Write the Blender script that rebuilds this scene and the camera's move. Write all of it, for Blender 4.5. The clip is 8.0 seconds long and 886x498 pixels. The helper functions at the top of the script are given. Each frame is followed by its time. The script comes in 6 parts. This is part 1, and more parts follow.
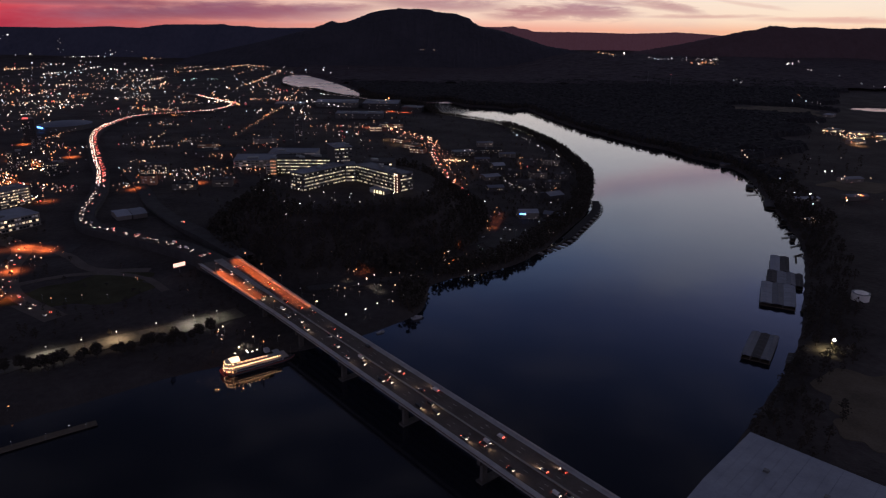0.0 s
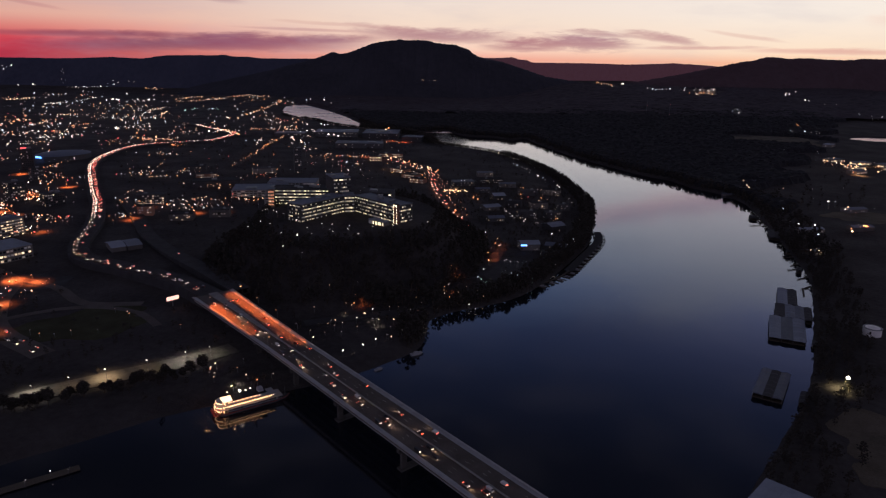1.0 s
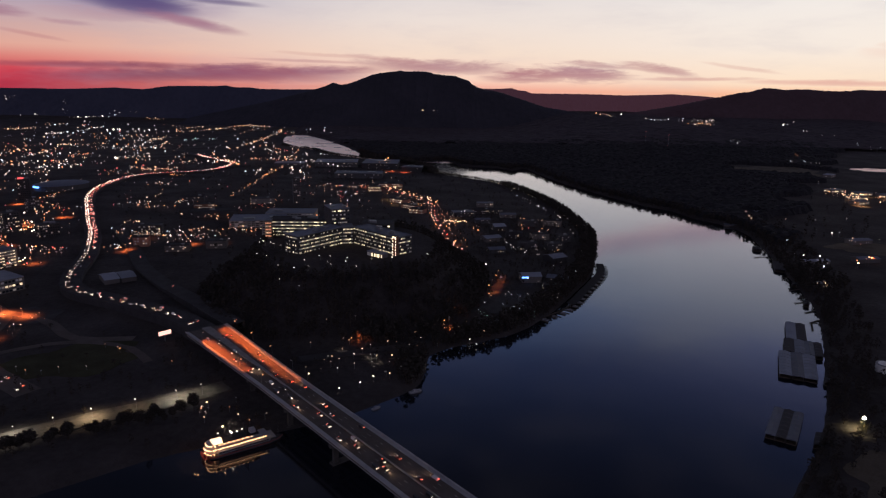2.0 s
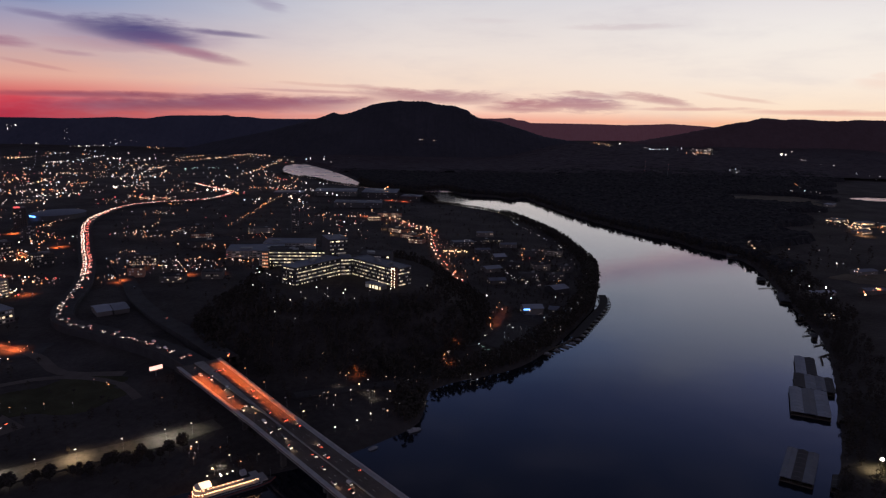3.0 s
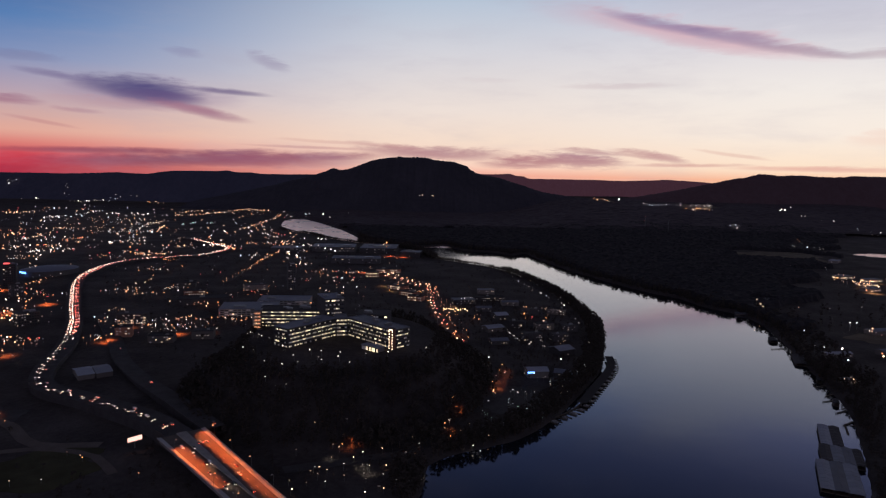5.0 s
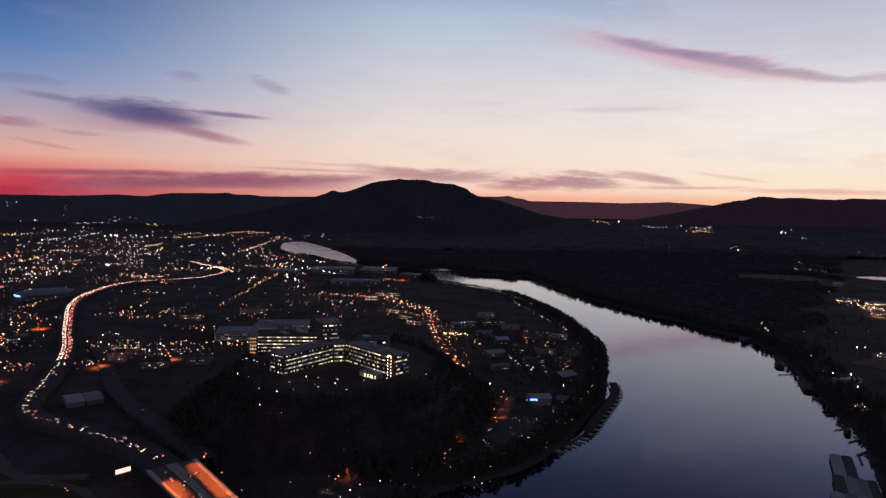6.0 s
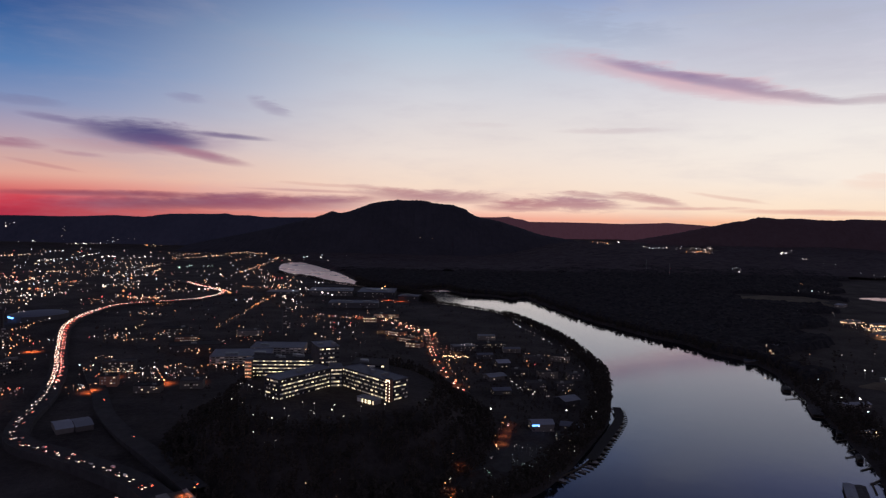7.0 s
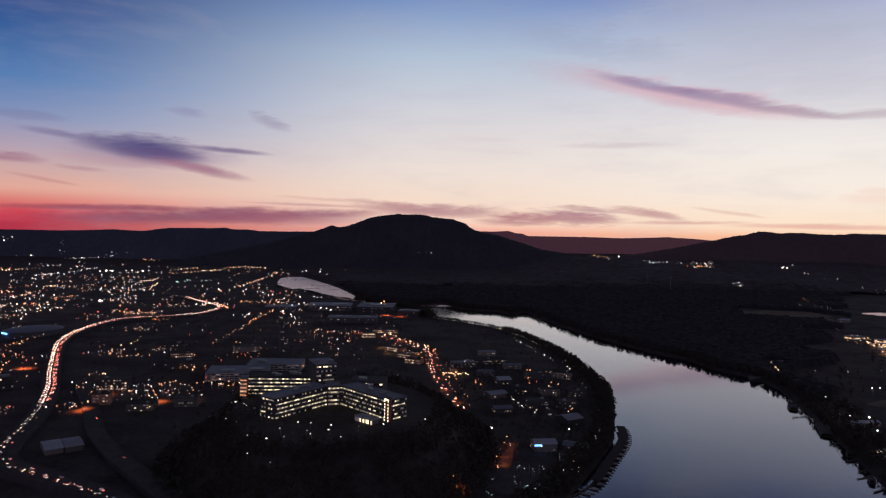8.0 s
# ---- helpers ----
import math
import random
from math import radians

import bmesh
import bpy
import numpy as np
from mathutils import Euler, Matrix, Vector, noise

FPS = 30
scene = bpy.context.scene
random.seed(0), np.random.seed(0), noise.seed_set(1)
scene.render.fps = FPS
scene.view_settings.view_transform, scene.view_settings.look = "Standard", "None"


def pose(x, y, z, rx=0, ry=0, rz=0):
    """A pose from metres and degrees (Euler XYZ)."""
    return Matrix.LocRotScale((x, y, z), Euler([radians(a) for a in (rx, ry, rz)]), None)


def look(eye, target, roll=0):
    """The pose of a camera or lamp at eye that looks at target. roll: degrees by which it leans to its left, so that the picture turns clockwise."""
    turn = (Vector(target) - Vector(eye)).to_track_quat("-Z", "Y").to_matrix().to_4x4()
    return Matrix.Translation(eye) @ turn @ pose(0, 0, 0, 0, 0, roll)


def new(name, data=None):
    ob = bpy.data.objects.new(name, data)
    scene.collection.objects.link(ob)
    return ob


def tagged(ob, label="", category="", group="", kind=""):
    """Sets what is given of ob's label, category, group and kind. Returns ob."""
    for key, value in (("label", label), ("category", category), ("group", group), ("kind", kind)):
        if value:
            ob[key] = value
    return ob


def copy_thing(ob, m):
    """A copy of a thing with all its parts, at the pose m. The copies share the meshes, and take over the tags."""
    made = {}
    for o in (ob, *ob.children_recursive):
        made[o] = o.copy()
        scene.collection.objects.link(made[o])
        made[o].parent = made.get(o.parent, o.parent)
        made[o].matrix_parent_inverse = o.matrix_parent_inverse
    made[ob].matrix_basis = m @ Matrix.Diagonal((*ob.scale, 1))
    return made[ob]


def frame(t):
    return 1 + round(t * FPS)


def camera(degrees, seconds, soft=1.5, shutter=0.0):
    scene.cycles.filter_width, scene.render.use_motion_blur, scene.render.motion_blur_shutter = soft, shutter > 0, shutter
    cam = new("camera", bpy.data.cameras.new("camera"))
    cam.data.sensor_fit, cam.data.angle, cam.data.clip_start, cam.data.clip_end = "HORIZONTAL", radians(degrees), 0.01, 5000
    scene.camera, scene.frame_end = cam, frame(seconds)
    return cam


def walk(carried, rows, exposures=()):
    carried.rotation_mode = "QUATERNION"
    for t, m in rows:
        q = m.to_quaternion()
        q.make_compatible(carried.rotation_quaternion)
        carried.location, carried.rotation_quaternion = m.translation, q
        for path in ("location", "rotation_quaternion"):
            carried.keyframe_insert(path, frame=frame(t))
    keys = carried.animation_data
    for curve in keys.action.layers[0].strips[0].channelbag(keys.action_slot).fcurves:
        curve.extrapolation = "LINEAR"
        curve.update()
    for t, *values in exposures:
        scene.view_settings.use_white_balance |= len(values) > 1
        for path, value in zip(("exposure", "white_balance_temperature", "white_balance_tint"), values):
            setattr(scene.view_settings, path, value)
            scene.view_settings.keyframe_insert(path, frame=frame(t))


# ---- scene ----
cam = camera(67.36, 8.0, soft=1.25)
PATH = [
    (0.0, look((0.00, 0.00, 250.00), (0.080, 94.841, 218.293), 1.07)),
    (0.5, look((-0.26, 7.85, 249.96), (-0.218, 103.339, 220.271), 1.08)),
    (1.0, look((-0.45, 15.75, 249.92), (-0.398, 111.853, 222.263), 1.09)),
    (1.5, look((-0.70, 23.66, 249.93), (-0.662, 120.337, 224.360), 1.10)),
    (3.0, look((-1.59, 47.21, 250.11), (-1.541, 145.333, 230.802), 1.16)),
    (3.5, look((-1.98, 55.21, 250.11), (-1.955, 153.717, 232.901), 1.15)),
    (4.0, look((-2.42, 63.36, 250.11), (-2.417, 162.245, 235.189), 1.18)),
    (4.5, look((-2.88, 71.47, 250.11), (-2.858, 170.627, 237.132), 1.21)),
    (6.0, look((-3.90, 95.30, 250.22), (-3.870, 194.989, 242.304), 1.23)),
    (6.5, look((-4.28, 103.05, 250.23), (-4.239, 202.854, 243.913), 1.24)),
    (7.0, look((-4.63, 110.73, 250.27), (-4.550, 210.609, 245.445), 1.24)),
    (7.5, look((-4.95, 118.38, 250.40), (-4.850, 218.324, 246.941), 1.24)),
    (8.0, look((-5.22, 126.04, 250.69), (-5.107, 226.003, 247.992), 1.24)),
]
walk(cam, PATH)


# ---- sky: a clear dusk with a low afterglow ahead and a few torn clouds ----
def lin(r, g, b):
    """A linear colour from 8-bit screen values."""
    return tuple(((c / 255 + 0.055) / 1.055) ** 2.4 if c > 10 else c / 255 / 12.92 for c in (r, g, b)) + (1.0,)


def node(tree, kind, **inputs):
    n = tree.nodes.new(kind)
    for key, value in inputs.items():
        n.inputs[int(key[1:]) if key[0] == "i" and key[1:].isdigit() else key].default_value = value
    return n


def math_node(tree, op, a, b=None, clamp=False):
    n = tree.nodes.new("ShaderNodeMath")
    n.operation, n.use_clamp = op, clamp
    for slot, value in ((0, a), (1, b)):
        if value is None:
            continue
        if isinstance(value, (int, float)):
            n.inputs[slot].default_value = value
        else:
            tree.links.new(value, n.inputs[slot])
    return n.outputs[0]


def smooth(tree, value, lo, hi, out_lo=0.0, out_hi=1.0):
    n = tree.nodes.new("ShaderNodeMapRange")
    n.interpolation_type = "SMOOTHSTEP"
    tree.links.new(value, n.inputs["Value"])
    for key, v in (("From Min", lo), ("From Max", hi), ("To Min", out_lo), ("To Max", out_hi)):
        n.inputs[key].default_value = v
    return n.outputs["Result"]


def ramp(tree, value, stops):
    n = tree.nodes.new("ShaderNodeValToRGB")
    tree.links.new(value, n.inputs[0])
    e = n.color_ramp.elements
    while len(e) < len(stops):
        e.new(0.5)
    for el, (p, c) in zip(e, stops):
        el.position, el.color = p, c
    return n.outputs[0]


def blend(tree, factor, a, b):
    n = tree.nodes.new("ShaderNodeMix")
    n.data_type = "RGBA"
    for slot, value in (("Factor", factor), ("A", a), ("B", b)):
        sock = n.inputs[slot] if slot == "Factor" else [s for s in n.inputs if s.name == slot and s.type == "RGBA"][0]
        if isinstance(value, (int, float, tuple)):
            sock.default_value = value
        else:
            tree.links.new(value, sock)
    return [s for s in n.outputs if s.type == "RGBA"][0]


def dusk_sky():
    world = bpy.data.worlds.new("dusk_sky")
    scene.world = world
    world.use_nodes = True
    t = world.node_tree
    back = t.nodes["Background"]
    coord = t.nodes.new("ShaderNodeTexCoord").outputs["Generated"]
    sep = t.nodes.new("ShaderNodeSeparateXYZ")
    t.links.new(coord, sep.inputs[0])
    x, y, z = sep.outputs
    el = math_node(t, "MULTIPLY", math_node(t, "ARCSINE", z), 57.29578)
    az = math_node(t, "MULTIPLY", math_node(t, "ARCTAN2", x, y), 57.29578)
    e = math_node(t, "DIVIDE", el, 60.0, clamp=True)

    def stops(*rows):
        return [(d / 60.0, lin(*c)) for d, c in rows]

    high = ((27, (64, 76, 118)), (33, (45, 50, 74)), (42, (44, 46, 58)), (60, (40, 40, 48)))
    left = ramp(t, e, stops((0, (176, 46, 70)), (0.9, (206, 72, 86)), (1.7, (220, 128, 120)), (2.5, (226, 168, 152)), (3.8, (210, 168, 162)),
                            (5.4, (180, 160, 176)), (7.8, (130, 146, 186)), (10.5, (84, 124, 178)), (15.5, (26, 72, 138)), (22, (30, 44, 82)), (30, (30, 33, 46)), (40, (38, 38, 44)), (60, (40, 40, 48))))
    mid = ramp(t, e, stops((0, (242, 172, 154)), (0.8, (250, 212, 192)), (2.8, (246, 222, 204)), (5.3, (238, 224, 216)),
                           (10, (213, 212, 219)), (14.7, (178, 194, 214)), (19.2, (118, 146, 196)), (23, (82, 100, 154)), *high))
    right = ramp(t, e, stops((0, (251, 190, 152)), (0.8, (254, 227, 200)), (3.5, (249, 236, 224)), (6.9, (242, 235, 230)),
                             (12.8, (208, 206, 220)), (16.4, (178, 184, 212)), (19, (132, 142, 192)), (23, (92, 102, 152)), *high))
    away = ramp(t, e, stops((0, (146, 136, 162)), (10, (152, 142, 168)), (30, (110, 108, 128)), (60, (44, 44, 50))))
    col = blend(t, smooth(t, az, -36, 1), left, mid)
    col = blend(t, smooth(t, az, 0, 30), col, right)
    # clouds: long torn streaks, azimuth and elevation in degrees
    vec = t.nodes.new("ShaderNodeCombineXYZ")
    t.links.new(math_node(t, "MULTIPLY", az, 0.16), vec.inputs[0])
    t.links.new(math_node(t, "MULTIPLY", el, 0.75), vec.inputs[1])
    tear = node(t, "ShaderNodeTexNoise", Scale=1.0, Detail=6.0, Roughness=0.6, Distortion=0.5)
    t.links.new(vec.outputs[0], tear.inputs["Vector"])
    fine = t.nodes.new("ShaderNodeCombineXYZ")
    t.links.new(math_node(t, "MULTIPLY", az, 0.42), fine.inputs[0])
    t.links.new(math_node(t, "MULTIPLY", el, 2.6), fine.inputs[1])
    wisp = node(t, "ShaderNodeTexNoise", Scale=1.0, Detail=5.0, Roughness=0.62, Distortion=1.2)
    t.links.new(fine.outputs[0], wisp.inputs["Vector"])
    rough = math_node(t, "ADD", math_node(t, "SUBTRACT", tear.outputs[0], 0.5), math_node(t, "MULTIPLY", math_node(t, "SUBTRACT", wisp.outputs[0], 0.5), 0.55))
    low_clouds = (
        # crimson glow under the long mauve bank, and the bank itself, thin at its ends
        (-31.0, 0.50, 8.0, 0.55, 1, 0.62, (206, 58, 76), 0.4),
        (-21.5, 0.75, 10.5, 0.62, 2, 0.88, (118, 58, 86), 0.5),
        (-26.5, 1.28, 8.0, 0.26, 1, 0.85, (132, 62, 88), 0.35),
        (-14.0, 0.95, 8.0, 0.72, 1, 0.85, (146, 78, 104), 0.5),
        (-10.0, 1.30, 4.5, 0.34, 1, 0.75, (150, 88, 110), 0.6),
        (-12.0, 1.98, 5.0, 0.13, -1, 0.60, (190, 136, 138), 0.5),
        (-9.5, 2.45, 4.5, 0.16, -2, 0.45, (206, 158, 152), 0.7),
        # the plume behind the mountain top
        (-1.0, 1.75, 6.5, 0.62, -1, 0.88, (170, 118, 130), 0.7),
        (-4.5, 2.25, 3.5, 0.22, -4, 0.55, (190, 140, 142), 0.8),
        # torn heaps beside the mountain
        (6.8, 1.05, 3.8, 0.50, 2, 0.90, (178, 122, 130), 1.0),
        (11.5, 1.35, 3.6, 0.72, -3, 0.92, (176, 124, 134), 1.1),
        (12.6, 2.10, 3.0, 0.26, -4, 0.80, (180, 130, 138), 0.9),
        (17.0, 1.80, 3.4, 0.34, -9, 0.80, (188, 138, 142), 0.9),
        (20.0, 1.10, 4.5, 0.16, 1, 0.70, (206, 150, 146), 0.7),
        (23.2, 1.95, 2.8, 0.16, -8, 0.60, (222, 180, 168), 0.7),
        (30.0, 0.95, 7.0, 0.24, 0, 0.75, (226, 164, 152), 0.6),
        (33.0, 3.1, 2.2, 0.60, 0, 0.35, (240, 200, 184), 0.9),
    )
    high_clouds = (
        # dark lens with a long tail and a ragged lower fringe
        (-23.5, 5.65, 6.4, 1.15, -1, 0.55, (138, 112, 150), 0.5),
        (-24.4, 6.05, 4.6, 0.88, -3, 0.95, (72, 68, 120), 0.35),
        (-23.0, 5.40, 3.4, 0.62, -2, 0.75, (96, 78, 124), 0.45),
        (-18.0, 6.20, 3.4, 0.24, -3, 0.85, (102, 86, 130), 0.35),
        (-29.8, 6.60, 2.6, 0.28, -4, 0.65, (112, 100, 142), 0.6),
        (-20.0, 4.55, 3.6, 0.42, -10, 0.85, (158, 108, 132), 0.45),
        (-26.0, 4.85, 4.5, 0.45, -2, 0.35, (186, 138, 146), 0.9),
        (-28.6, 4.20, 1.8, 0.22, -3, 0.55, (166, 116, 136), 0.8),
        (-33.4, 4.65, 2.6, 0.38, -2, 0.70, (154, 102, 128), 0.7),
        (-31.0, 3.20, 2.4, 0.16, -9, 0.45, (184, 124, 130), 0.6),
        (-32.6, 7.8, 3.0, 0.40, -3, 0.45, (118, 116, 154), 0.8),
        (-14.6, 8.75, 1.8, 0.55, -18, 0.60, (150, 140, 168), 1.1),
        (-21.2, 8.95, 1.5, 0.34, -6, 0.45, (134, 132, 168), 1.1),
        # the streak high on the other side: dark core, rosy underside
        (25.0, 13.0, 13.0, 3.0, -12, 0.40, (184, 188, 202), 1.0),
        (20.5, 11.0, 9.0, 0.95, -12, 0.62, (214, 150, 164), 0.6),
        (12.0, 12.9, 5.0, 0.95, -8, 0.24, (206, 160, 174), 0.7),
        (17.2, 12.05, 4.6, 0.46, -13, 0.66, (124, 112, 156), 0.4),
        (22.6, 10.85, 4.2, 0.50, -12, 0.66, (132, 120, 158), 0.4),
        (27.4, 9.6, 4.2, 0.40, -10, 0.58, (148, 126, 152), 0.7),
        (33.0, 9.05, 4.6, 0.36, -1, 0.50, (166, 140, 156), 0.7),
        (13.9, 7.38, 4.4, 0.26, 0, 0.50, (204, 186, 190), 0.9),
        (3.6, 7.9, 2.6, 0.24, 0, 0.25, (208, 192, 196), 0.9),
        (26.0, 16.5, 13.0, 2.8, -14, 0.40, (170, 178, 192), 1.0),
        (12.0, 15.6, 7.0, 1.3, -10, 0.35, (150, 160, 188), 1.3),
        (20.0, 19.0, 7.0, 1.6, -16, 0.25, (176, 178, 198), 0.9),
        (14.0, 22.0, 9.0, 1.6, -8, 0.30, (70, 82, 128), 0.9),
    )
    clouds = low_clouds + high_clouds
    for a0, e0, length, thick, tilt, strength, colour, torn in clouds:
        c, s = math.cos(radians(tilt)), math.sin(radians(tilt))
        da, de = math_node(t, "SUBTRACT", az, a0), math_node(t, "SUBTRACT", el, e0)
        u = math_node(t, "ADD", math_node(t, "MULTIPLY", da, c / length), math_node(t, "MULTIPLY", de, s / length))
        v = math_node(t, "ADD", math_node(t, "MULTIPLY", da, -s / thick), math_node(t, "MULTIPLY", de, c / thick))
        v = math_node(t, "ADD", v, math_node(t, "MULTIPLY", rough, 2.5 * torn))
        r2 = math_node(t, "ADD", math_node(t, "MULTIPLY", u, u), math_node(t, "MULTIPLY", v, v))
        mask = smooth(t, math_node(t, "ADD", r2, math_node(t, "MULTIPLY", rough, 1.8 * torn)), 1.55, -0.35, 0.0, strength)
        col = blend(t, mask, col, lin(*colour))
    veil = node(t, "ShaderNodeTexNoise", Scale=0.55, Detail=5.0, Roughness=0.62, Distortion=0.2)
    t.links.new(vec.outputs[0], veil.inputs["Vector"])
    col = blend(t, smooth(t, veil.outputs[0], 0.42, 0.78, 0.0, 0.20), col, lin(174, 166, 184))
    far_side = smooth(t, math_node(t, "ABSOLUTE", az), 42, 95)
    col = blend(t, far_side, col, away)
    t.links.new(col, back.inputs["Color"])
    back.inputs["Strength"].default_value = 1.0


dusk_sky()


# ---- materials ----
def surface(name, colour, rough=0.8, metal=0.0, vary=0.35, scale=1.0, fine=8.0, bump=0.2, spread=0.0, ior=1.45):
    """A painted, mineral or leafy surface: two scales of mottling and a fine relief. scale: coarse patches per metre."""
    m = bpy.data.materials.new(name)
    m.use_nodes = True
    t = m.node_tree
    b = t.nodes["Principled BSDF"]
    b.inputs["Roughness"].default_value, b.inputs["Metallic"].default_value, b.inputs["IOR"].default_value = rough, metal, ior
    b.inputs["Specular IOR Level"].default_value = 0.06 if rough >= 0.8 else 0.5
    pos = t.nodes.new("ShaderNodeNewGeometry").outputs["Position"]
    coarse = node(t, "ShaderNodeTexNoise", Scale=scale, Detail=4.0, Roughness=0.6)
    grain = node(t, "ShaderNodeTexNoise", Scale=scale * fine, Detail=3.0, Roughness=0.65)
    t.links.new(pos, coarse.inputs["Vector"]), t.links.new(pos, grain.inputs["Vector"])
    both = math_node(t, "ADD", math_node(t, "MULTIPLY", coarse.outputs[0], 0.65), math_node(t, "MULTIPLY", grain.outputs[0], 0.35))
    if spread:
        rnd = t.nodes.new("ShaderNodeObjectInfo").outputs["Random"]
        both = math_node(t, "ADD", both, math_node(t, "MULTIPLY", math_node(t, "SUBTRACT", rnd, 0.5), spread))
    dark = tuple(c * (1 - vary) for c in colour) + (1.0,)
    light = tuple(min(1.0, c * (1 + vary)) for c in colour) + (1.0,)
    t.links.new(ramp(t, both, [(0.3, dark), (0.7, light)]), b.inputs["Base Color"])
    if bump:
        n = node(t, "ShaderNodeBump", Strength=bump, Distance=0.5 / scale / fine)
        t.links.new(grain.outputs[0], n.inputs["Height"])
        t.links.new(n.outputs[0], b.inputs["Normal"])
    return m


def glow(name, colour, strength, spread=0.0, shade=None):
    """The lit face of a lamp, a lit window or a screen."""
    m = bpy.data.materials.new(name)
    m.use_nodes = True
    t = m.node_tree
    b = t.nodes["Principled BSDF"]
    b.inputs["Base Color"].default_value = (0.6, 0.6, 0.6, 1)
    b.inputs["Roughness"].default_value = 0.4
    b.inputs["Emission Color"].default_value = (*colour, 1)
    b.inputs["Emission Strength"].default_value = strength
    if spread:
        rnd = t.nodes.new("ShaderNodeNewGeometry").outputs["Random Per Island"] if shade is None else t.nodes.new("ShaderNodeObjectInfo").outputs["Random"]
        t.links.new(math_node(t, "MULTIPLY", math_node(t, "POWER", rnd, spread), strength), b.inputs["Emission Strength"])
    m.cycles.emission_sampling = "NONE"
    return m


